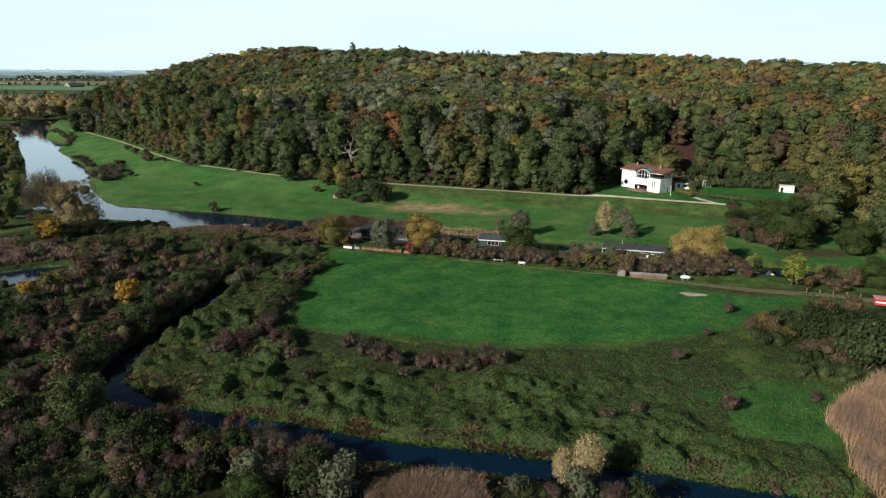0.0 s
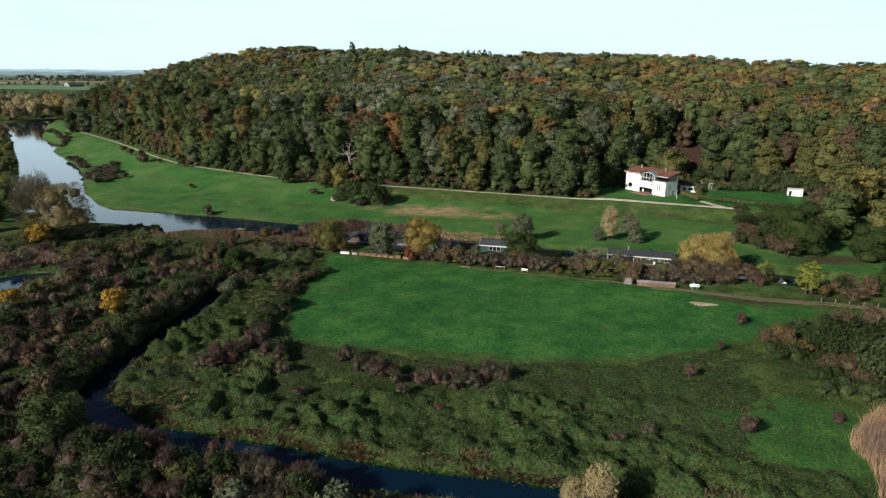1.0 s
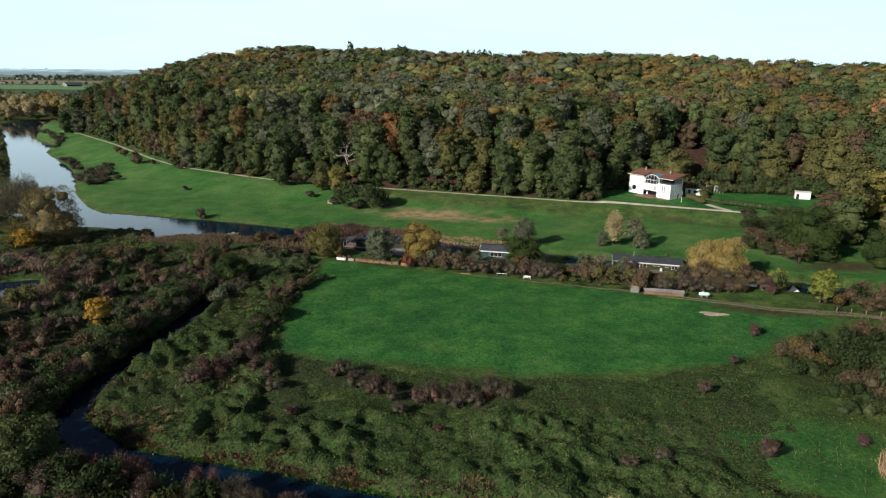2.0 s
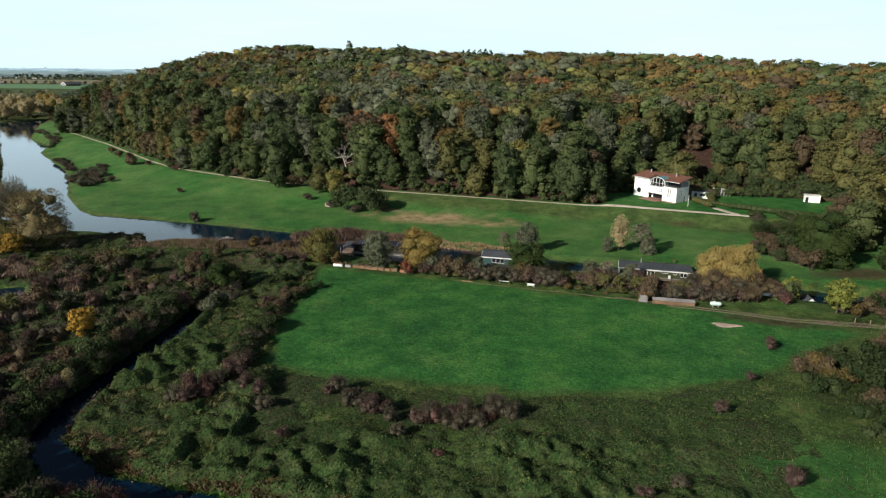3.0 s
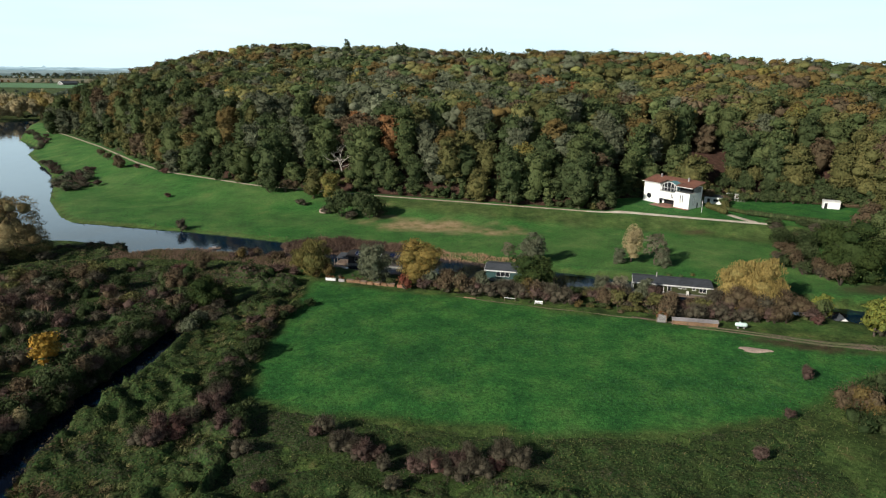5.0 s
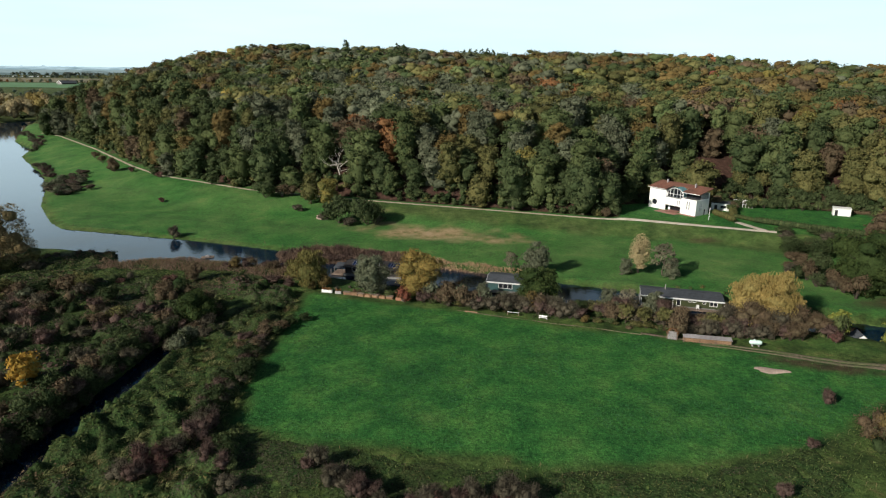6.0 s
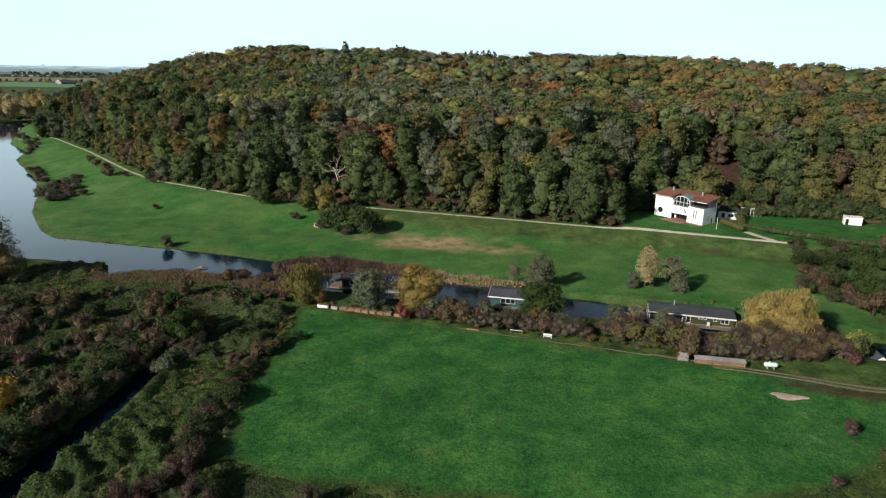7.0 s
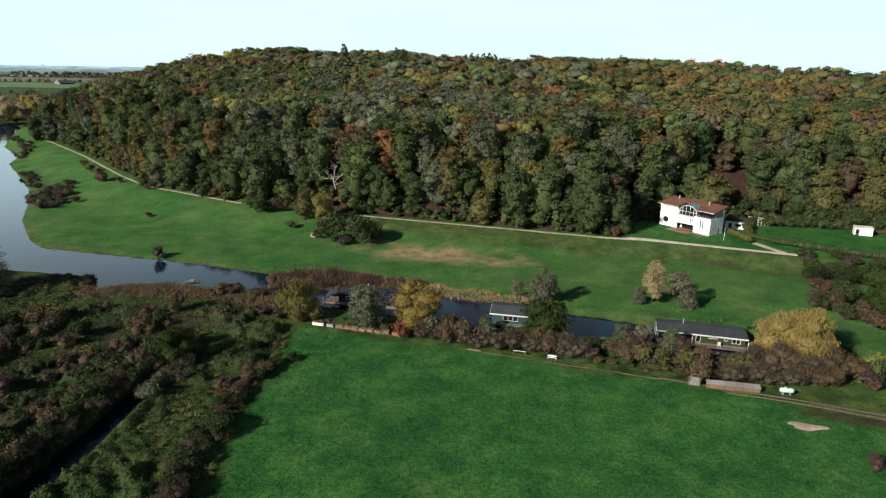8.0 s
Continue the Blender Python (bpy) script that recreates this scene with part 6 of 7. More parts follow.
tangle(-168, -38, 196, 250, 0.8, lambda x, y: smooth01((region(x, y, RIVER) - 0.8) / 1.6) * smooth01((region(x, y, POND) - 2) / 2) * smooth01((y - 200 - 0.2 * (x + 100)) / 6) * (y < 244 + 0.5 * (x + 106)) * (y < 237 - 0.3 * (x + 100)) * (0.3 + 0.7 * smooth01((value_noise(x, y, 15, 33) - 0.3) / 0.3)), 1.3, 60000, 0.34,
       ["grass", "bramble", "green", "twig_grey", "bramble", "grass", "brown"], "dark tangled herbs on the river's near bank", 191)
x, y, rng = scatter(24000, -75, 105, 62, 215, lambda x, y: rough_land(x, y) & (value_noise(x, y, 7, 54) > 0.30), 81)
blades("rough_grass", x, y, rng.uniform(0.3, 0.85, len(x)), 0.03, "grass", "long tousled meadow grass on the rough banks", "grass", 0.5, 82)
x, y, rng = scatter(14000, -75, 105, 62, 215, lambda x, y: rough_land(x, y) & (value_noise(x, y, 6, 55) > 0.58), 83)
blades("rough_grass", x, y, rng.uniform(0.4, 0.95, len(x)), 0.028, "straw", "bleached straw grass on the rough banks", "grass", 0.5, 84)
x, y, rng = scatter(34000, -40, 100, 124, 207, lambda x, y: region(x, y, FIELD) < 0, 85)
blades("meadow_grass", x, y, rng.uniform(0.12, 0.32, len(x)), 0.03, "lush", "lush green meadow grass", "grass", 0.6, 86)
herb("meadow_weeds", 9000, -40, 100, 124, 207, lambda x, y: (region(x, y, FIELD) < -1) & (value_noise(x, y, 11, 56) > 0.52), "weed", "darker weeds in the lush meadow", 87, 0.2, 0.4, 7, 0.11)
x, y, rng = scatter(17000, -330, 110, 195, 540, lambda x, y: (region(x, y, RIVER) > 0.2) & (region(x, y, RIVER) < 2.6) & (y > 232 - 0.29 * x), 88)
blades("bank_grass", x, y, rng.uniform(0.7, 1.6, len(x)), 0.08, "brown", "withered brown fringe on the river bank", "grass", 0.4, 89)


# ---- buildings ----
def wall_with_holes(bm, length, height, y0, y1, holes, u0=0.0, z0=0.0):
    """A wall along x from u0, between y0 and y1, with rectangular openings (u, w, z, h) cut through it."""
    us = sorted({u0, u0 + length, *[h[0] for h in holes], *[h[0] + h[1] for h in holes]})
    zs = sorted({z0, z0 + height, *[h[2] for h in holes], *[h[2] + h[3] for h in holes]})
    for a, b in zip(us[:-1], us[1:]):
        for c, d in zip(zs[:-1], zs[1:]):
            mu, mz = (a + b) / 2, (c + d) / 2
            if not any(h[0] < mu < h[0] + h[1] and h[2] < mz < h[2] + h[3] for h in holes):
                box(bm, a, b, y0, y1, c, d)
    bmesh.ops.remove_doubles(bm, verts=bm.verts, dist=0.001)
    return bm


def window(parent, u, z, w, h, y, mullions=1, bars=0, frame_mat=WHITE_PAINT, bw=0.09, along="x", depth=0.10, label="white-framed window"):
    """A framed pane facing -y (along x) or +x (along y)."""
    root = new("window")
    root.parent = parent
    root.matrix_basis = pose(u, y, z) if along == "x" else pose(u, y, z, 0, 0, 90)
    tagged(root, label)
    rows = [(0, w, -depth, 0.02, 0, bw), (0, w, -depth, 0.02, h - bw, h), (0, bw, -depth, 0.02, bw, h - bw), (w - bw, w, -depth, 0.02, bw, h - bw)]
    for k in range(mullions):
        c = w * (k + 1) / (mullions + 1)
        rows.append((c - bw / 2, c + bw / 2, -depth, 0.02, bw, h - bw))
    for k in range(bars):
        c = h * (k + 1) / (bars + 1)
        rows.append((bw, w - bw, -depth + 0.01, 0.01, c - bw / 3, c + bw / 3))
    part("window_frame", boxes(*rows), frame_mat, root)
    part("pane", boxes((bw * 0.5, w - bw * 0.5, 0.0, 0.015, bw * 0.5, h - bw * 0.5)), GLASS, root)
    return root


def sheet(bm, corners, thick):
    """A sloping slab: four upper corners and its thickness."""
    top = [bm.verts.new(c) for c in corners]
    low = [bm.verts.new((c[0], c[1], c[2] - thick)) for c in corners]
    bm.faces.new(top)
    bm.faces.new(low[::-1])
    for k in range(4):
        bm.faces.new((top[k], low[k], low[(k + 1) % 4], top[(k + 1) % 4]))
    bmesh.ops.recalc_face_normals(bm, faces=bm.faces)
    return bm


def white_house():
    L, D, H = 23.0, 8.0, 9.0
    house = thing("house", pose(84.5, 309.0, 5.6, 0, 0, math.degrees(math.atan2(-18.5, 14.0))) @ Matrix.Diagonal((1, 1, 0.98, 1)), "white rendered modern villa with low red tiled roof", "house")
    # west part with the round window, middle with the glazed arch, east tower with loggia
    bm = bmesh.new()
    wall_with_holes(bm, 8.2, H, 0, 0.35, [(1.5, 2.6, 1.4, 2.6)])
    part("wall", bm, WHITE, house)
    bm = bmesh.new()
    for k in range(24):
        a0, a1 = 2 * math.pi * k / 24, 2 * math.pi * (k + 1) / 24
        q = []
        for a in (a0, a1):
            c, s = math.cos(a), math.sin(a)
            m = 1.31 / max(abs(c), abs(s))
            q.append(((2.8 + c * 1.2, 2.7 + s * 1.2), (2.8 + c * m, 2.7 + s * m)))
        vs = [bm.verts.new((q[i][j][0], 0.0, q[i][j][1])) for i, j in ((0, 0), (0, 1), (1, 1), (1, 0))]
        vb = [bm.verts.new((q[i][j][0], 0.34, q[i][j][1])) for i, j in ((0, 0), (0, 1), (1, 1), (1, 0))]
        bm.faces.new(vs)
        bm.faces.new(vb[::-1])
        bm.faces.new((vs[0], vs[3], vb[3], vb[0]))
    bmesh.ops.recalc_face_normals(bm, faces=bm.faces)
    part("round_reveal", bm, WHITE, house)
    bm = bmesh.new()
    bmesh.ops.create_cone(bm, cap_ends=True, segments=24, radius1=1.24, radius2=1.24, depth=0.03, matrix=Matrix.Translation((2.8, 0.22, 2.7)) @ Matrix.Rotation(math.pi / 2, 4, "X"))
    part("round_window", bm, GLASS, house, "large round dark window")
    part("wall", boxes((0, 0.35, 0.35, D, 0, H)), WHITE, house)
    part("wall", boxes((0.35, L, D - 0.35, D, 0, H)), WHITE, house)
    # middle: recessed entrance under a white balcony, glazing above
    bm = bmesh.new()
    wall_with_holes(bm, 8.0, 3.1, 2.2, 2.5, [(0.9 + 8.2, 5.0, 0.0, 2.5)], u0=8.2)
    part("entrance_wall", bm, WHITE, house)
    window(house, 9.1, 0.05, 5.0, 2.4, 2.35, 3, 0, DARK_METAL, label="dark glazed entrance front")
    part("balcony", boxes((8.2, 16.0, -0.9, -0.65, 2.7, 5.6), (8.2, 16.0, -0.65, 2.6, 2.7, 3.0), (8.2, 8.45, -0.65, 0.0, 3.0, 5.6), (15.75, 16.0, -0.65, 0.0, 3.0, 5.6), bevel=0.02), WHITE, house, "white balcony parapet")
    for u in (14.4, 15.1):
        part("slit_window", boxes((u, u + 0.28, -0.93, -0.905, 3.4, 5.2)), GLASS, house, "narrow dark slit window")
    # glazed arch
    bm = bmesh.new()
    n, cu, r, z0 = 14, 12.1, 3.9, 6.0
    arch = [(cu + r * math.cos(math.pi * (1 - k / n)), z0 + 3.9 * math.sin(math.pi * (1 - k / n)) ** 0.75) for k in range(n + 1)]
    vs = [bm.verts.new((a, 0.6, b)) for a, b in arch]
    bm.faces.new(vs[::-1])
    part("arch_glazing", bm, GLASS, house, "arched glazed front")
    bm = bmesh.new()
    for a, b in zip(arch[:-1], arch[1:]):
        rod(bm, (a[0], 0.52, a[1]), (b[0], 0.52, b[1]), 0.14, sides=6)
    for k in range(2, n - 1, 2):
        rod(bm, (arch[k][0], 0.52, 5.6), (arch[k][0], 0.52, arch[k][1]), 0.09, sides=6)
    rod(bm, (8.3, 0.52, 7.4), (15.9, 0.52, 7.4), 0.09, sides=6)
    part("arch_frame", bm, WHITE_PAINT, house)
    bm = bmesh.new()
    for a, b in zip(arch[:-1], arch[1:]):
        v = [bm.verts.new(p) for p in ((a[0], 0.45, a[1] + 0.1), (b[0], 0.45, b[1] + 0.1), (b[0], 4.6, b[1] + 0.35), (a[0], 4.6, a[1] + 0.35))]
        bm.faces.new(v)
    bmesh.ops.remove_doubles(bm, verts=bm.verts, dist=0.01)
    bmesh.ops.solidify(bm, geom=bm.faces[:], thickness=0.08)
    part("vault", bm, TEAL_GLASS, house, "blue-green glass barrel vault")
    part("floor_slab", boxes((8.2, 16.0, 0.36, D - 0.36, 5.3, 5.6)), WHITE, house)
    # east tower
    bm = bmesh.new()
    slits = [(u, 0.42, 2.2, 3.4) for u in (18.6, 19.6)]
    wall_with_holes(bm, 7.0, 6.6, -0.9, -0.55, slits, u0=16.0)
    part("tower_wall", bm, WHITE, house)
    for u in (18.6, 19.6):
        part("slit_window", boxes((u, u + 0.42, -0.70, -0.68, 2.2, 5.6)), GLASS, house, "narrow dark slit window")
    bm = bmesh.new()
    wall_with_holes(bm, D + 0.2, 6.6, 0, 0.35, [(2.2, 0.45, 1.6, 4.0), (3.3, 0.45, 1.6, 4.0), (5.4, 1.1, 0.0, 2.3)])
    bm.transform(Matrix.Translation((23.0, -0.54, 0)) @ Matrix.Rotation(math.pi / 2, 4, "Z"))
    part("side_wall", bm, WHITE, house)
    for v in (2.2, 3.3):
        part("slit_window", boxes((22.78, 22.80, v - 0.54, v - 0.09, 1.6, 5.6)), GLASS, house, "narrow dark slit window")
    part("side_door", boxes((22.80, 22.84, 4.86, 5.96, 0.0, 2.3)), DARK_METAL, house, "dark side door")
    part("party_wall", boxes((16.0, 16.3, -0.54, D - 0.36, 0, 6.6)), WHITE, house)
    part("terrace_floor", boxes((16.31, 22.6, -0.54, D - 0.36, 6.2, 6.5)), HULL, house)
    window(house, 16.4, 6.6, 6.2, 2.2, 2.2, 4, 0, DARK_METAL, label="dark-framed loggia glazing")
    part("loggia_wall", boxes((22.4, 22.7, 2.3, D - 0.36, 6.6, 8.9)), GREY_SHEET, house)
    part("railing", boxes((16.0, 23.0, -0.85, -0.75, 7.35, 7.45), (22.9, 23.0, -0.75, 3.0, 7.35, 7.45), *[(16.0 + k, 16.06 + k, -0.83, -0.77, 6.6, 7.35) for k in range(8)]), DARK_METAL, house, "dark steel railing")
    # roof in two halves with tile courses, either side of the vault
    for a, b in ((-0.7, 8.3), (15.9, 24.0)):
        roof = part("roof", sheet(bmesh.new(), [(a, -0.9, 9.1), (b, -0.9, 9.1), (b, D + 0.7, 11.0), (a, D + 0.7, 11.0)], 0.22), ROOF_TILE, house, "low reddish tiled roof")
        bm = bmesh.new()
        for k in range(10):
            v = -0.85 + (D + 1.5) * k / 10
            z = 9.1 + 1.9 * (v + 0.9) / (D + 1.6)
            sheet(bm, [(a + 0.05, v, z + 0.07), (b - 0.05, v, z + 0.07), (b - 0.05, v + 0.9, z + 0.15), (a + 0.05, v + 0.9, z + 0.15)], 0.05)
        part("tile_course", bm, ROOF_TILE, roof)
        part("fascia", boxes((a, b, -1.0, -0.905, 8.9, 9.1)), WHITE_PAINT, roof)
    part("roof_middle", sheet(bmesh.new(), [(8.3, 4.6, 10.2), (15.9, 4.6, 10.2), (15.9, D + 0.7, 11.0), (8.3, D + 0.7, 11.0)], 0.34), ROOF_TILE, house)
    for u, v in ((3.4, 6.5), (17.2, 5.8)):
        part("chimney", boxes((u, u + 0.5, v, v + 0.5, 10.2, 11.9), (u - 0.08, u + 0.58, v - 0.08, v + 0.58, 11.9, 12.05), bevel=0.02), GREY_SHEET, house)
    part("side_box", boxes((-1.5, -0.01, 2.0, 4.0, 7.0, 8.6), bevel=0.04), WHITE, house, "small white projecting box")
    return house


white_house()
terrace = thing("terrace", pose(84.5, 309.0, 5.62, 0, 0, math.degrees(math.atan2(-18.5, 14.0))), "reddish brick paved terrace in front of the house", "terrace", kind="structure")
part("paving", boxes((7.0, 16.5, -5.5, -1.0, -0.3, 0.10), (16.5, 23.6, -2.6, -1.0, -0.3, 0.10), (9.0, 14.2, -1.0, 2.1, -0.3, 0.10), bevel=0.02), BRICK, terrace)

annex = thing("annex", pose(109.5, 304.5, 5.6, 0, 0, -28), "low white flat-roofed annex beside the villa", "annex")
bm = bmesh.new()
wall_with_holes(bm, 7.0, 3.0, 0, 0.3, [(1.2, 1.2, 0.0, 2.2), (3.6, 2.2, 0.9, 1.3)])
part("wall", bm, WHITE, annex)
part("wall", boxes((0, 0.3, 0.3, 5, 0, 3.0), (6.7, 7.0, 0.3, 5, 0, 3.0), (0.3, 6.7, 4.7, 5, 0, 3.0)), WHITE, annex)
part("roof", boxes((-0.3, 7.3, -0.4, 5.3, 3.0, 3.3), bevel=0.03), ROOF_FELT, annex)
part("door", boxes((1.2, 2.4, 0.12, 0.18, 0.0, 2.2)), DARK_METAL, annex)
window(annex, 3.6, 0.9, 2.2, 1.3, 0.15, 1)

pergola = thing("garden_tunnel", pose(121.5, 311.0, 5.6, 0, 0, -24), "white hooped garden tunnel frame grown over with climbers", "garden tunnel")
for k in range(7):
    bm = bmesh.new()
    hoop = [(1.25 * k, 2.0 - 2.0 * math.cos(math.pi * q / 10), 1.3 + 1.6 * math.sin(math.pi * q / 10)) for q in range(11)]
    for a, b in zip([(1.25 * k, 0.0, -0.2)] + hoop, hoop + [(1.25 * k, 4.0, -0.2)]):
        rod(bm, a, b, 0.11, sides=6)
    part("hoop", bm, WHITE_PAINT, pergola)
for y, z in ((0.0, 1.3), (0.6, 2.45), (2.0, 2.9), (3.4, 2.45), (4.0, 1.3)):
    part("rail", rod(bmesh.new(), (-0.1, y, z + 0.05), (7.6, y, z + 0.05), 0.08, sides=6), WHITE_PAINT, pergola)
rng = np.random.default_rng(12)
p = rng.uniform([-0.3, -0.3, 0.0], [7.8, 0.5, 2.0], (260, 3))
v, f = leaf_tris(p, unit(rng.normal(size=p.shape)), rng.uniform(0.12, 0.3, 260), rng)
part("climber", mesh_of("climber", v, [f], [LEAF["grey_green"]]), LEAF["grey_green"], pergola, "thin grey-green climber")

shed = thing("garden_shed", pose(156.5, 297.0, ground_z(159, 295), 0, 0, -22), "small white flat-roofed garden shed with dark door", "shed")
bm = bmesh.new()
wall_with_holes(bm, 6.2, 3.0, 0, 0.2, [(0.5, 1.1, 0.0, 2.3)], z0=-0.0)
part("wall", bm, WHITE, shed)
part("wall", boxes((0, 0.2, 0.2, 3.6, -0.4, 3.0), (6.0, 6.2, 0.2, 3.6, -0.4, 3.0), (0.2, 6.0, 3.4, 3.6, -0.4, 3.0)), WHITE, shed)
part("roof", boxes((-0.2, 6.4, -0.3, 3.9, 3.0, 3.2), bevel=0.03), WHITE_PAINT, shed)
part("door", boxes((0.5, 1.6, 0.08, 0.13, 0.0, 2.3)), DARK_METAL, shed)

lamp = thing("lamp_post", pose(101.0, 284.5, ground_z(101, 284.5)), "white pole lamp with dark head on the lawn", "lamp")
part("pole", rod(bmesh.new(), (0, 0, -0.3), (0, 0, 5.0), 0.10, 0.07), WHITE_PAINT, lamp)
part("lamp_head", boxes((-0.35, 0.35, -0.2, 0.2, 5.0, 5.35), bevel=0.06), DARK_METAL, lamp)


def clipped_hedge(line, h, w, leaf, label, seed, name="hedge"):
    rng = np.random.default_rng(seed)
    V, Q, T, base = [], [], [], 0
    for (ax, ay), (bx, by) in zip(line[:-1], line[1:]):
        length = math.hypot(bx - ax, by - ay)
        for k in range(int(length / 1.0) + 1):
            u = k / (int(length / 1.0) + 1)
            x, y = ax + (bx - ax) * u, ay + (by - ay) * u
            z = ground_z(x, y)
            v, f, t = crown_arrays(rng, [(x, y, z + h * 0.5, w * 0.62, w * 0.62, h * 0.55)], 60, 0.24, low=-0.9, core=0.9)
            V.append(v)
            Q.append(f + base)
            T.append(t + base)
            base += len(v)
    return tagged(new(name, mesh_of(name, np.concatenate(V), [np.concatenate(Q), np.concatenate(T)], [LEAF[leaf]])), label, "hedge")


clipped_hedge([(107, 294), (109.5, 281)], 2.4, 2.0, "olive", "clipped olive hedge beside the driveway", 91)
clipped_hedge([(111, 293), (117, 284), (119, 281)], 1.6, 1.4, "green", "clipped green hedge beside the driveway", 92)
clipped_hedge([(118, 281), (132, 271), (146, 262.5), (165, 256)], 2.4, 1.5, "dark_green", "long low dark hedge along the lawn", 93)
clipped_hedge([(126, 316), (140, 313), (160, 304), (172, 297)], 1.6, 1.8, "brown", "rough brown hedge along the lawn's back edge", 94)


def houseboat(name, m, L, W, hw, wall, label, wins, roof_rise=0.9, fascia=WHITE_PAINT, roofing=ROOF_FELT):
    """A floating timber house: hull, walls with openings, shallow roof with white fascia. Front faces -y."""
    boat = thing(name, m, label, "houseboat")
    part("hull", boxes((-0.4, L + 0.4, -0.7, W + 0.4, -0.7, 0.55), bevel=0.08), HULL, boat, "grey concrete hull")
    bm = bmesh.new()
    wall_with_holes(bm, L, hw, 0, 0.18, [(u, w, z, h) for u, w, z, h, _ in wins], z0=0.55)
    part("front_wall", bm, wall, boat)
    part("back_wall", boxes((0, L, W - 0.18, W, 0.55, 0.55 + hw)), wall, boat)
    zt = 0.55 + hw
    for x in (0.0, L - 0.18):
        bm = boxes((x, x + 0.18, 0.18, W - 0.18, 0.55, zt))
        v = [bm.verts.new(c) for c in ((x, 0.0, zt), (x, W, zt), (x, W / 2, zt + roof_rise - 0.08), (x + 0.18, 0.0, zt), (x + 0.18, W, zt), (x + 0.18, W / 2, zt + roof_rise - 0.08))]
        bm.faces.new(v[:3])
        bm.faces.new(v[3:][::-1])
        part("end_wall", bm, wall, boat)
    for u, w, z, h, mull in wins:
        window(boat, u, z, w, h, 0.08, mull)
    part("roof", sheet(bmesh.new(), [(-0.5, -0.6, zt - 0.02), (L + 0.5, -0.6, zt - 0.02), (L + 0.5, W / 2, zt + roof_rise), (-0.5, W / 2, zt + roof_rise)], 0.14), roofing, boat, "dark grey felt roof")
    part("roof", sheet(bmesh.new(), [(-0.5, W / 2, zt + roof_rise), (L + 0.5, W / 2, zt + roof_rise), (L + 0.5, W + 0.6, zt - 0.02), (-0.5, W + 0.6, zt - 0.02)], 0.14), roofing, boat, "dark grey felt roof")
    part("fascia", boxes((-0.52, L + 0.52, -0.68, -0.605, zt - 0.34, zt + 0.02)), fascia, boat, "white fascia board")
    part("barge_board", sheet(bmesh.new(), [(-0.58, -0.6, zt + 0.02), (-0.505, -0.6, zt + 0.02), (-0.505, W / 2, zt + roof_rise + 0.03), (-0.58, W / 2, zt + roof_rise + 0.03)], 0.3), fascia, boat)
    return boat


b1 = houseboat("houseboat", pose(11.0, 212.6, 0, 0, 0, -11), 12.5, 8.0, 2.7, TEAL_WALL, "teal boarded houseboat with grey roof moored at the bank", [(3.0, 4.0, 1.25, 1.75, 2)], 0.8)
part("deck_edge", boxes((-1.2, 13.5, -1.6, -0.72, 0.3, 0.5)), HULL, b1)
b2 = houseboat("houseboat", pose(52.9, 204.6, 0, 0, 0, -13.2), 20.5, 7.2, 2.4, OLIVE_WALL, "long olive boarded houseboat with dark roof and white fascia", [(9.0, 1.1, 0.6, 2.1, 0), (12.0, 0.9, 1.9, 0.7, 0), (13.1, 0.9, 1.9, 0.7, 0), (15.6, 0.9, 1.7, 0.8, 0), (17.4, 2.0, 1.2, 1.3, 1), (3.0, 1.4, 1.4, 1.0, 0)], 0.7)
for u in (-0.3, 7.8, 20.7):
    part("porch_post", boxes((u, u + 0.14, -1.9, -1.76, 0.5, 2.7)), WHITE_PAINT, b2)
part("deck", boxes((-0.4, 20.9, -2.2, -0.71, 0.3, 0.52)), WOOD, b2, "weathered timber deck")
part("stove_pipe", rod(bmesh.new(), (6.2, 4.2, 3.3), (6.2, 4.2, 5.0), 0.12), GREY_SHEET, b2)
part("garden_chair", boxes((14.0, 14.7, -1.6, -1.0, 0.9, 1.0), (14.0, 14.7, -1.05, -0.95, 1.0, 1.7), (14.0, 14.08, -1.6, -1.5, 0.52, 0.9), (14.62, 14.7, -1.6, -1.5, 0.52, 0.9), (14.0, 14.08, -1.05, -0.95, 0.52, 0.9), (14.62, 14.7, -1.05, -0.95, 0.52, 0.9)), WHITE_PAINT, b2, "white folding chair on the deck")
b0 = houseboat("houseboat", pose(-32.5, 225.0, 0, 0, 0, -9.5), 17.5, 7.0, 2.4, DARK_WALL, "dark boarded houseboat with solar panels on its roof", [(2.2, 1.4, 1.3, 1.1, 0), (8.0, 2.4, 1.2, 1.3, 1)], 0.8, fascia=DARK_METAL, roofing=DARK_WALL)
for u in (2.0, 3.75, 13.2, 14.95):
    panel = part("solar_panel", sheet(bmesh.new(), [(u, 0.4, 3.27), (u + 1.6, 0.4, 3.27), (u + 1.6, 3.0, 3.83), (u, 3.0, 3.83)], 0.06), SOLAR, b0, "blue-black solar panel")
    bm = bmesh.new()
    for a in (u, u + 0.8, u + 1.56):
        sheet(bm, [(a, 0.38, 3.30), (a + 0.05, 0.38, 3.30), (a + 0.05, 3.02, 3.87), (a, 3.02, 3.87)], 0.05)
    part("panel_frame", bm, GREY_SHEET, panel)
part("skylight", sheet(bmesh.new(), [(9.0, 1.0, 3.5), (10.6, 1.0, 3.5), (10.6, 2.2, 3.75), (9.0, 2.2, 3.75)], 0.2), WHITE_PAINT, b0)
part("stove_pipe", rod(bmesh.new(), (8.0, 3.2, 3.3), (8.0, 3.2, 5.4), 0.10), WHITE_PAINT, b0)
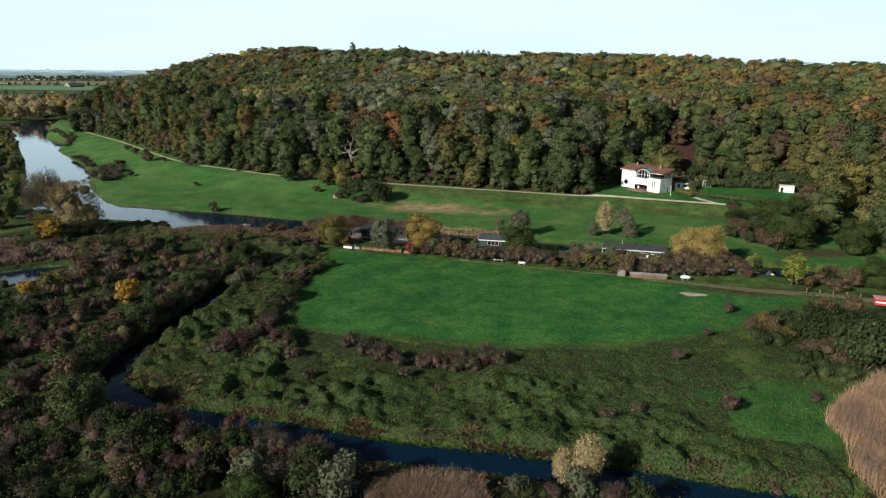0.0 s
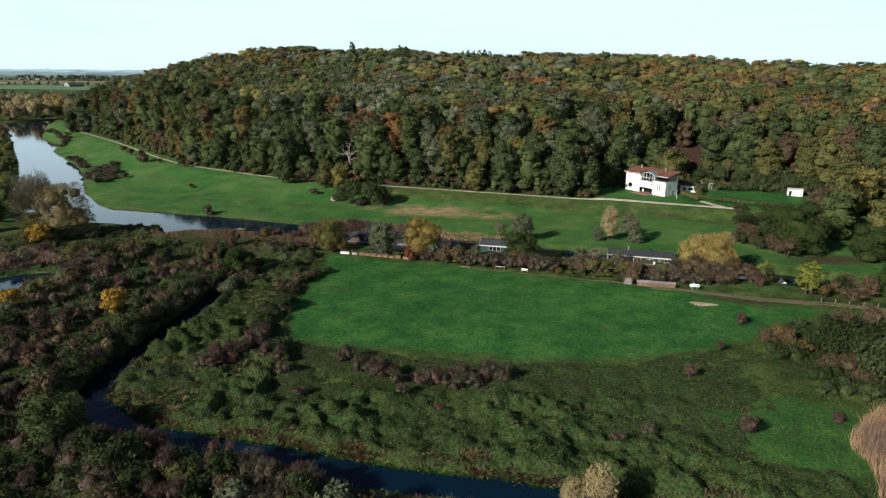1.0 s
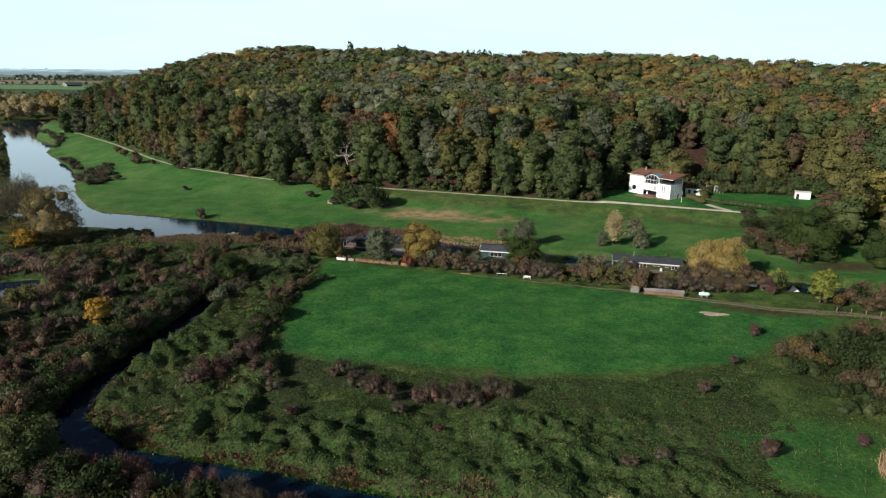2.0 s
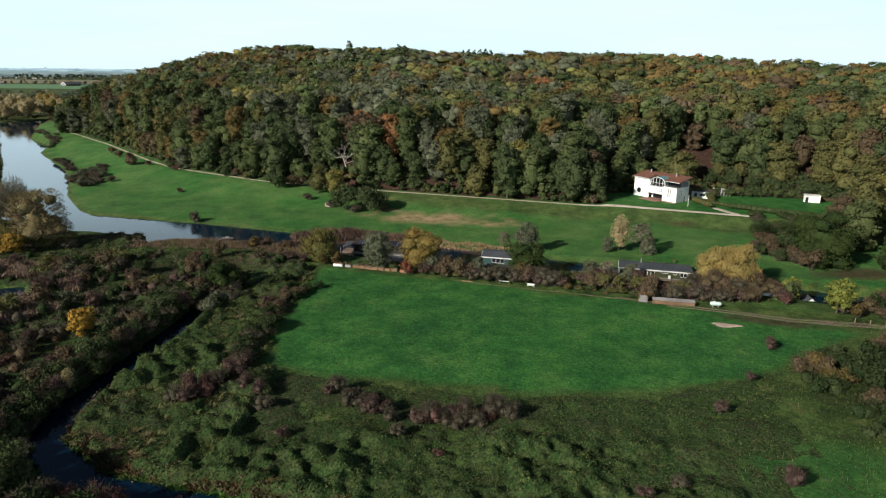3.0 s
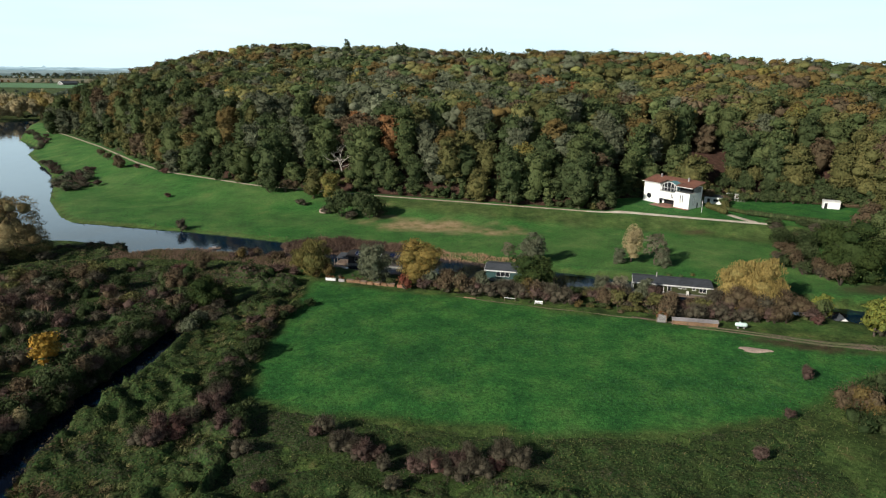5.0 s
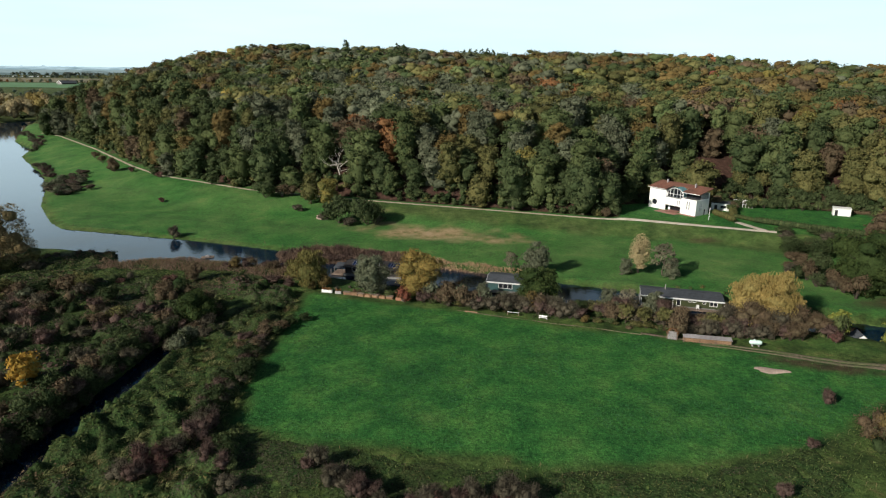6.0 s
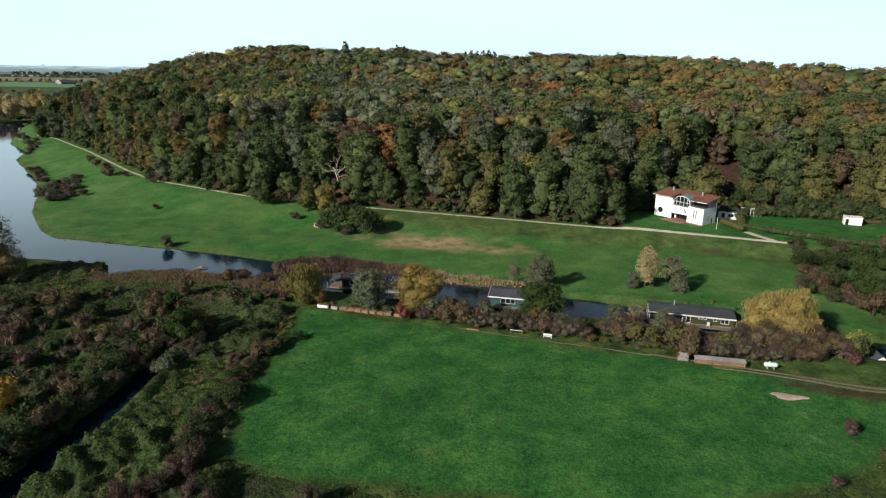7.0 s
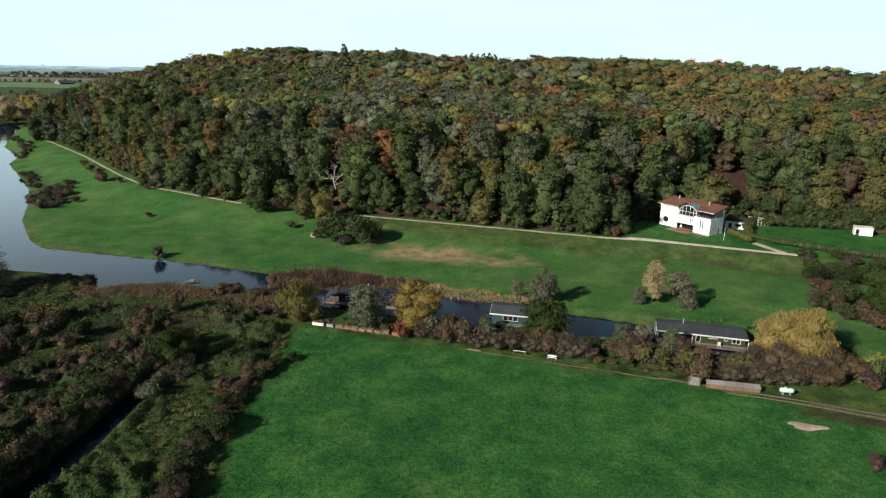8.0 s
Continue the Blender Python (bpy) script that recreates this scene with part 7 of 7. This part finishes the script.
part("porch_roof", sheet(bmesh.new(), [(-3.6, -0.8, 2.5), (-0.6, -0.8, 2.5), (-0.6, 3.6, 2.9), (-3.6, 3.6, 2.9)], 0.18), ROOF_FELT, b0, "dark felt porch roof")
for x in (-3.4, -0.9):
    part("porch_post", boxes((x, x + 0.12, -0.6, -0.48, 0.4, 2.4)), WOOD, b0)
part("landing", boxes((-4.0, -0.41, -1.0, 4.0, 0.1, 0.45)), WOOD, b0)
part("mooring_pole", rod(bmesh.new(), (-4.2, -1.2, -1.5), (-4.2, -1.2, 2.0), 0.12), WOOD, b0)

cabin = thing("cabin", pose(97.6, 184.6, ground_z(99, 183), 0, 0, -100) @ Matrix.Diagonal((0.78, 0.78, 0.78, 1)), "small cabin with white gable and dark roof by the river", "cabin")
part("wall", boxes((0, 4.4, 0, 3.6, -0.3, 2.0)), DARK_WALL, cabin)
bm = bmesh.new()
for x in (4.41, 4.55):
    v = [bm.verts.new(c) for c in ((x, -0.3, 0.2), (x, 3.9, 0.2), (x, 3.9, 1.9), (x, 1.8, 3.6), (x, -0.3, 1.9))]
    bm.faces.new(v)
part("gable", bm, WHITE_PAINT, cabin, "white gable end")
part("roof", sheet(bmesh.new(), [(-0.3, -0.5, 1.85), (4.7, -0.5, 1.85), (4.7, 1.8, 3.7), (-0.3, 1.8, 3.7)], 0.12), ROOF_FELT, cabin)
part("roof", sheet(bmesh.new(), [(-0.3, 1.8, 3.7), (4.7, 1.8, 3.7), (4.7, 4.1, 1.85), (-0.3, 4.1, 1.85)], 0.12), GREY_SHEET, cabin)

trailer = thing("market_trailer", pose(111.5, 153.5, ground_z(113, 154), 0, 0, -20), "red and faded pink roofed trailer beside the track", "trailer")
part("body", boxes((0, 5.0, 0, 2.3, 0.5, 2.3), bevel=0.05), RED_PAINT, trailer)
part("roof", boxes((-0.2, 5.2, -0.3, 2.6, 2.3, 2.5), bevel=0.04), PALE_PINK, trailer)
part("skirt", boxes((0.1, 4.9, -0.02, -0.003, 1.2, 1.6)), WHITE_PAINT, trailer)
for x in (1.2, 3.6):
    part("wheel", rod(bmesh.new(), (x, -0.05, 0.35), (x, 0.25, 0.35), 0.35, sides=14), DARK_METAL, trailer)

# ---- garden and field-edge things ----
tank = thing("gas_tank", pose(68.9, 174.9, ground_z(70, 175) - 0.05, 0, 0, -9) @ Matrix.Diagonal((0.86, 0.86, 0.86, 1)), "pale green horizontal gas tank on short feet", "tank")
bm = bmesh.new()
bmesh.ops.create_uvsphere(bm, u_segments=18, v_segments=12, radius=0.62)
for v in bm.verts:
    v.co.z += 1.05 if v.co.z >= 0.0 else -1.05
bm.transform(Matrix.Translation((1.6, 0, 1.15)) @ Matrix.Rotation(math.pi / 2, 4, "Y"))
for f in bm.faces:
    f.smooth = True
part("tank_body", bm, TANK_PAINT, tank)
part("dome", rod(bmesh.new(), (1.2, 0, 1.7), (1.2, 0, 2.0), 0.22, sides=12), TANK_PAINT, tank)
for x in (0.8, 2.4):
    part("foot", boxes((x - 0.1, x + 0.1, -0.5, 0.5, 0, 0.62)), GREY_SHEET, tank)

pile = thing("wood_stack", pose(54.6, 176.6, ground_z(59, 176), 0, 0, -10), "long firewood stack under grey sheeting", "wood stack")
lr = random.Random(4)
for r in range(4):
    bm = bmesh.new()
    for k in range(44):
        rad = lr.uniform(0.09, 0.13)
        rod(bm, (0.15 + k * 0.235, 0.05 + lr.uniform(-0.08, 0.05), 0.14 + r * 0.24), (0.15 + k * 0.235, 1.1, 0.14 + r * 0.24), rad, sides=6)
    part("log_row", bm, CUT_WOOD, pile)
part("cover_sheet", sheet(bmesh.new(), [(-0.1, -0.15, 1.16), (10.6, -0.15, 1.16), (10.6, 1.3, 1.5), (-0.1, 1.3, 1.5)], 0.08), GREY_SHEET, pile, "grey weathered cover sheet")
for x in (0.0, 3.5, 7.0, 10.3):
    part("post", boxes((x, x + 0.12, -0.16, -0.04, -0.2, 1.25)), WOOD, pile)

arch = thing("garden_arch", pose(52.3, 177.6, ground_z(53, 177.6), 0, 0, -12), "round wattle garden arch overgrown with orange leaves", "arch")
bm = bmesh.new()
ar = [(1.1 * math.cos(math.pi * k / 12), 1.6 + 1.1 * math.sin(math.pi * k / 12)) for k in range(13)]
for a, b in zip([(1.1, 0)] + ar, ar + [(-1.1, 0)]):
    rod(bm, (a[0], 0, a[1]), (b[0], 0, b[1]), 0.09, sides=6)
part("frame", bm, WOOD, arch)
rng = np.random.default_rng(3)
k = rng.integers(0, 13, 160)
p = np.array([(ar[i][0], 0, ar[i][1]) for i in k]) + rng.normal(size=(160, 3)) * 0.14
v, f = clumps(p, unit(rng.normal(size=p.shape)), rng.uniform(0.1, 0.22, 160), rng)
part("leaves", mesh_of("leaves", v, [f], [LEAF["orange"]]), LEAF["orange"], arch)
part("gate", boxes(*[(-0.95 + 0.16 * j, -0.83 + 0.16 * j, -0.03, 0.03, 0.1, 2.1) for j in range(12)], (-0.95, 0.93, 0.035, 0.08, 0.5, 0.6), (-0.95, 0.93, 0.035, 0.08, 1.6, 1.7)), GREY_SHEET, arch, "grey slatted gate")

# low wall of planters and stacked logs at the western garden
for x, y, w, mat, lab in ((-36.0, 206.6, 3.1, TERRACOTTA, "white-fronted trough with orange flowers"), (-32.0, 205.4, 1.8, GREY_SHEET, "small pale garden box"), (-14.6, 200.9, 1.5, TERRACOTTA, "square terracotta planter with orange flowers"), (-13.0, 200.3, 1.3, WOOD, "wooden planter with orange flowers")):
    pl = thing("planter", pose(x, y, ground_z(x + 1, y) - 0.03, 0, 0, -14), lab, "planter", "planters along the garden edge")
    part("box", boxes((0, w, 0, 0.7, 0, 0.1), (0, w, 0, 0.1, 0.1, 0.85), (0, w, 0.6, 0.7, 0.1, 0.85), (0, 0.1, 0.1, 0.6, 0.1, 0.85), (w - 0.1, w, 0.1, 0.6, 0.1, 0.85), bevel=0.02), WHITE_PAINT if w > 3 else mat, pl)
    part("soil", boxes((0.11, w - 0.11, 0.11, 0.59, 0.11, 0.75)), DIRT, pl)
    rng = np.random.default_rng(int(w * 10))
    p = rng.uniform([0.1, 0.1, 0.85], [w - 0.1, 0.6, 1.4], (int(60 * w), 3))
    v, f = clumps(p, unit(rng.normal(size=p.shape) + [0, 0, 1]), rng.uniform(0.08, 0.2, len(p)), rng)
    part("flowers", mesh_of("flowers", v, [f], [LEAF["orange"]]), LEAF["orange"], pl)
for k in range(7):
    x = -29.6 + 2.05 * k
    y = 204.6 - 0.5 * k
    st = thing("log_stack", pose(x, y, ground_z(x + 0.9, y) - 0.02, 0, 0, -14 + lr.uniform(-9, 9)), "short stack of cut logs along the garden edge", "log stack", "log stacks along the garden edge")
    for r in range(3):
        bm = bmesh.new()
        for j in range(7 - r % 2):
            rod(bm, (0.15 + j * 0.27 + 0.13 * (r % 2), lr.uniform(-0.08, 0.08), 0.14 + r * 0.24), (0.15 + j * 0.27 + 0.13 * (r % 2), 1.0, 0.14 + r * 0.24), lr.uniform(0.10, 0.14), sides=7)
        part("log_row", bm, CUT_WOOD, st)
    if k % 2 == 0:
        part("cover_board", boxes((0, 1.95, -0.1, 1.1, 0.78, 0.86)), WOOD, st)

bench = thing("garden_bench", pose(22.8, 189.6, ground_z(23, 189.6), 0, 0, -15) @ Matrix.Diagonal((0.8, 0.9, 0.9, 1)), "white garden bench at the hedge", "bench")
part("seat", boxes((0, 2.6, 0, 0.5, 0.42, 0.48)), WHITE_PAINT, bench)
part("backrest", boxes((0, 2.6, 0.5, 0.56, 0.6, 1.0)), WHITE_PAINT, bench)
for x in (0.05, 2.45):
    part("leg", boxes((x, x + 0.1, 0.0, 0.5, -0.05, 0.42)), WHITE_PAINT, bench)
trough = thing("log_trough", pose(4.2, 193.6, ground_z(5, 193.5), 0, 0, -14), "pale plank lying in the grass", "plank")
part("plank", boxes((0, 3.2, 0, 0.5, -0.02, 0.16), bevel=0.03), CUT_WOOD, trough)
gate = thing("field_gate", pose(15.0, 192.0, ground_z(16, 191.6), 0, 0, -14), "low white rail gate at the hedge", "gate")
part("rail", boxes((0, 3.0, 0, 0.08, 0.85, 0.97)), WHITE_PAINT, gate)
for x in (0.0, 2.85):
    part("post", boxes((x, x + 0.14, 0.085, 0.2, -0.2, 1.1)), WOOD, gate)
raft = thing("raft", pose(-81.5, 240.5, 0.0, 0, 0, 12), "small weathered timber raft on the river", "raft")
part("deck", boxes((-2.0, 2.0, -1.0, 1.0, 0.12, 0.32), bevel=0.03), WOOD, raft)
part("float", boxes((-1.8, 1.8, -0.8, -0.3, -0.2, 0.12), (-1.8, 1.8, 0.3, 0.8, -0.2, 0.12)), GREY_SHEET, raft)
part("box", boxes((-0.7, 0.6, -0.4, 0.4, 0.33, 0.75), bevel=0.04), GREY_SHEET, raft)
# fence posts along the track
post_rows = [(100 + 3.0 * k, 164.6 - 1.1 * k) for k in range(6)]
for x, y in post_rows:
    p = thing("fence_post", pose(x, y, ground_z(x, y)), "short weathered fence post beside the track", "fence post", "fence posts")
    part("post", boxes((-0.09, 0.09, -0.09, 0.09, -0.3, 1.3), bevel=0.02), WOOD, p)

# ---- far plain ----
def far_field(name, x0, x1, y0, y1, base, second, label):
    mat = material(name, base, rough=0.95, grain=0.2, grain_size=6.0, patch=60, second=second)
    bm = bmesh.new()
    v = [bm.verts.new((x, y, 1.75)) for x, y in ((x0, y0), (x1, y0), (x1 - 40, y1), (x0 - 40, y1))]
    bm.faces.new(v)
    me = bpy.data.meshes.new("field")
    bm.to_mesh(me)
    bm.free()
    me.materials.append(mat)
    return tagged(new("field", me), label, "field", kind="structure")


far_field("field_green", -2000, -820, 1720, 2130, (0.095, 0.200, 0.085), (0.080, 0.165, 0.075), "flat green pasture on the far plain")
far_field("field_brown", -2600, -1000, 2250, 2840, (0.20, 0.16, 0.10), (0.14, 0.15, 0.08), "flat brown arable field on the far plain")
far_field("field_pale", -3200, -1980, 3020, 3300, (0.34, 0.36, 0.36), (0.28, 0.30, 0.28), "pale strip of greenhouse glass on the far plain")


def far_woods(seed, n, x0, x1, y0, y1, h, hues, label, test=None, size=2.0, per=70):
    rng = np.random.default_rng(seed)
    V, Q, T, MQ, MT, base = [], [], [], [], [], 0
    for _ in range(n):
        x, y = rng.uniform(x0, x1), rng.uniform(y0, y1)
        if test and not test(x, y):
            continue
        hh = h * rng.uniform(0.6, 1.15)
        w = hh * rng.uniform(0.7, 1.0)
        z = max(ground_z(x, y), 0.3)
        lob = [(x + rng.normal() * w * 0.2, y + rng.normal() * w * 0.2, z + hh * q, w * 0.32, w * 0.32, hh * 0.26) for q in (0.3, 0.45, 0.55, 0.7)]
        v, f, t = crown_arrays(rng, lob, per, size, low=-0.5)
        hue = rng.integers(len(hues))
        V.append(v)
        Q.append(f + base)
        T.append(t + base)
        MQ.append(np.full(len(f), hue))
        MT.append(np.full(len(t), hue))
        base += len(v)
    me = mesh_of("far_trees", np.concatenate(V), [np.concatenate(Q), np.concatenate(T)], [LEAF[k] for k in hues], np.concatenate(MQ + MT))
    return tagged(new("far_trees", me), label, "trees", kind="stuff")


far_woods(601, 150, -760, -440, 715, 900, 24, ["willow_pale", "pale", "willow_pale", "gold", "pale"], "pale autumn willows on the far river bank", lambda x, y: region(np.array([x]), np.array([y]), RIVER)[0] > 4 and x < -0.62 * y + 60, 1.25, 270)
far_woods(602, 130, -1100, -650, 900, 1250, 15, ["hazed_green", "hazed_green", "grey_green"], "green tree belt on the plain", None, 1.8, 110)
far_woods(603, 60, -1900, -850, 2140, 2250, 13, ["hazed_green", "orange", "hazed_green", "willow_pale"], "hedgerow trees on the plain", None, 3.0, 40)
far_woods(604, 1500, -3500, -1250, 3500, 4250, 17, ["hazed_pale", "hazed_green", "hazed_pale", "hazed_pale"], "distant tree belts on the plain", lambda x, y: value_noise(np.array([x]), np.array([y]), 160, 97)[0] > 0.36, 7.0, 18)
far_woods(606, 1200, -480, -170, 240, 610, 8, ["brown", "olive", "green", "gold_green", "bramble", "twig_grey"], "scrub on the western river bank", lambda x, y: 2.5 < region(np.array([x]), np.array([y]), RIVER)[0] < 45 and x < np.interp(y, [240, 272, 320, 400, 612], [-160, -192, -223, -278, -434]), 0.5, 90)
far_woods(607, 150, -900, -440, 640, 760, 7, ["bramble", "brown", "dark_green"], "dark scrub along the far river bank", lambda x, y: 1.5 < region(np.array([x]), np.array([y]), RIVER)[0] < 12 and y > 690, 0.8, 60)

far_woods(608, 90, -1300, -640, 1280, 1450, 9, ["hazed_green", "grey_green", "hazed_green", "willow_pale"], "tree belts between the fields of the plain", None, 2.0, 50)
far_woods(609, 170, -2700, -1100, 2850, 2990, 13, ["hazed_pale", "hazed_green", "amber_green"], "scattered trees on the far plain", None, 3.2, 26)

# hazy distance, far behind everything: glowing strips with the air's haze painted in
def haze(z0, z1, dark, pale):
    """Far land with air haze put into its glow colour, paler with height and streaked along the plain."""
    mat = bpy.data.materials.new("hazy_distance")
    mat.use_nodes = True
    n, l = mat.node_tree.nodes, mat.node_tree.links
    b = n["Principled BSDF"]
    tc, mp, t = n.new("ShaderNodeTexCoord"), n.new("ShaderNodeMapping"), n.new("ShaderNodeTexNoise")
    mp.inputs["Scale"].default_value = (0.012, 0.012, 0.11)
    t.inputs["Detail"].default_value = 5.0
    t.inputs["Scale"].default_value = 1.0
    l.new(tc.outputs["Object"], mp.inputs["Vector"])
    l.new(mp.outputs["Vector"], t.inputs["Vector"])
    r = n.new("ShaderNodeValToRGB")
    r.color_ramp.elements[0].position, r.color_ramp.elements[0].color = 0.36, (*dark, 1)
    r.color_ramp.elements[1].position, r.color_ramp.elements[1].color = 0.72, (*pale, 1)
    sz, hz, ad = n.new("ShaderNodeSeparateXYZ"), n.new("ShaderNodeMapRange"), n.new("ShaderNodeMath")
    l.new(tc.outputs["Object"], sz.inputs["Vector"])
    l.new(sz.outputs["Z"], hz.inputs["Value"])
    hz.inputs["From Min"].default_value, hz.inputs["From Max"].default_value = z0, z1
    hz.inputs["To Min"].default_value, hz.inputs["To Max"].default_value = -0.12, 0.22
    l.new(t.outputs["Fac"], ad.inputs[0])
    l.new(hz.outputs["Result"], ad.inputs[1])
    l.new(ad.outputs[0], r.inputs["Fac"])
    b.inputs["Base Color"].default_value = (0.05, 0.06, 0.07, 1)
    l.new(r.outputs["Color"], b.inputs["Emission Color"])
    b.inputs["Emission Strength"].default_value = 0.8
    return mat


az = np.linspace(-1.35, 1.35, 900)


def horizon(name, reach, tops, mat, label):
    bx, by = reach * np.sin(az), reach * np.cos(az)
    v = np.concatenate([np.column_stack([bx, by, np.zeros(900)]), np.column_stack([bx, by, tops])])
    f = np.array([(k, k + 1, 901 + k, 900 + k) for k in range(899)])
    tagged(new(name, mesh_of(name, v, [f], [mat])), label, "backdrop", kind="structure")


fine = 3 * value_noise(az * 900, az * 0, 4, 92)
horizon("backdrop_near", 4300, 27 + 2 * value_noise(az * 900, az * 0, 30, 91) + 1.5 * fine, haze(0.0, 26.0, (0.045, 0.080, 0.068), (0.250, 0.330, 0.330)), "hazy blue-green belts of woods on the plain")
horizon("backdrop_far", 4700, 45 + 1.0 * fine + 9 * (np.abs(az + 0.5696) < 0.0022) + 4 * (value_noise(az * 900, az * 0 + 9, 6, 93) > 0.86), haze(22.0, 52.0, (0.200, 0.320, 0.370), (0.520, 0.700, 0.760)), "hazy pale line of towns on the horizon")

barn = thing("barn", pose(-1236, 2010, 1.8, 0, 0, -38) @ Matrix.Diagonal((0.85, 0.7, 0.85, 1)), "long dark barn with white gable on the far plain", "barn")
part("wall", boxes((0, 40, 0, 60, 0, 5)), DARK_WALL, barn)
bm = bmesh.new()
v = [bm.verts.new(c) for c in ((0, -0.3, 0), (40, -0.3, 0), (40, -0.3, 5), (20, -0.3, 13), (0, -0.3, 5))]
bm.faces.new(v)
part("gable", bm, GREY_SHEET, barn)
for a, b in (((-2, 5), (20, 13.6)), ((20, 13.6), (42, 5))):
    part("roof", sheet(bmesh.new(), [(a[0], -2, a[1]), (b[0], -2, b[1]), (b[0], 62, b[1]), (a[0], 62, a[1])], 0.6), ROOF_FELT, barn)
    part("verge", sheet(bmesh.new(), [(a[0], -3.2, a[1]), (b[0], -3.2, b[1]), (b[0], -2.1, b[1]), (a[0], -2.1, a[1])], 2.0), WHITE_PAINT, barn)
glasshouse = thing("glasshouse", pose(-1560, 2050, 1.8, 0, 0, 32), "low pale grey glasshouse on the far plain", "glasshouse")
part("body", boxes((0, 90, 0, 40, 0, 5)), GREY_SHEET, glasshouse)
part("roof", sheet(bmesh.new(), [(-1, -1, 5.2), (91, -1, 5.2), (91, 41, 7.5), (-1, 41, 7.5)], 0.3), GREY_SHEET, glasshouse)
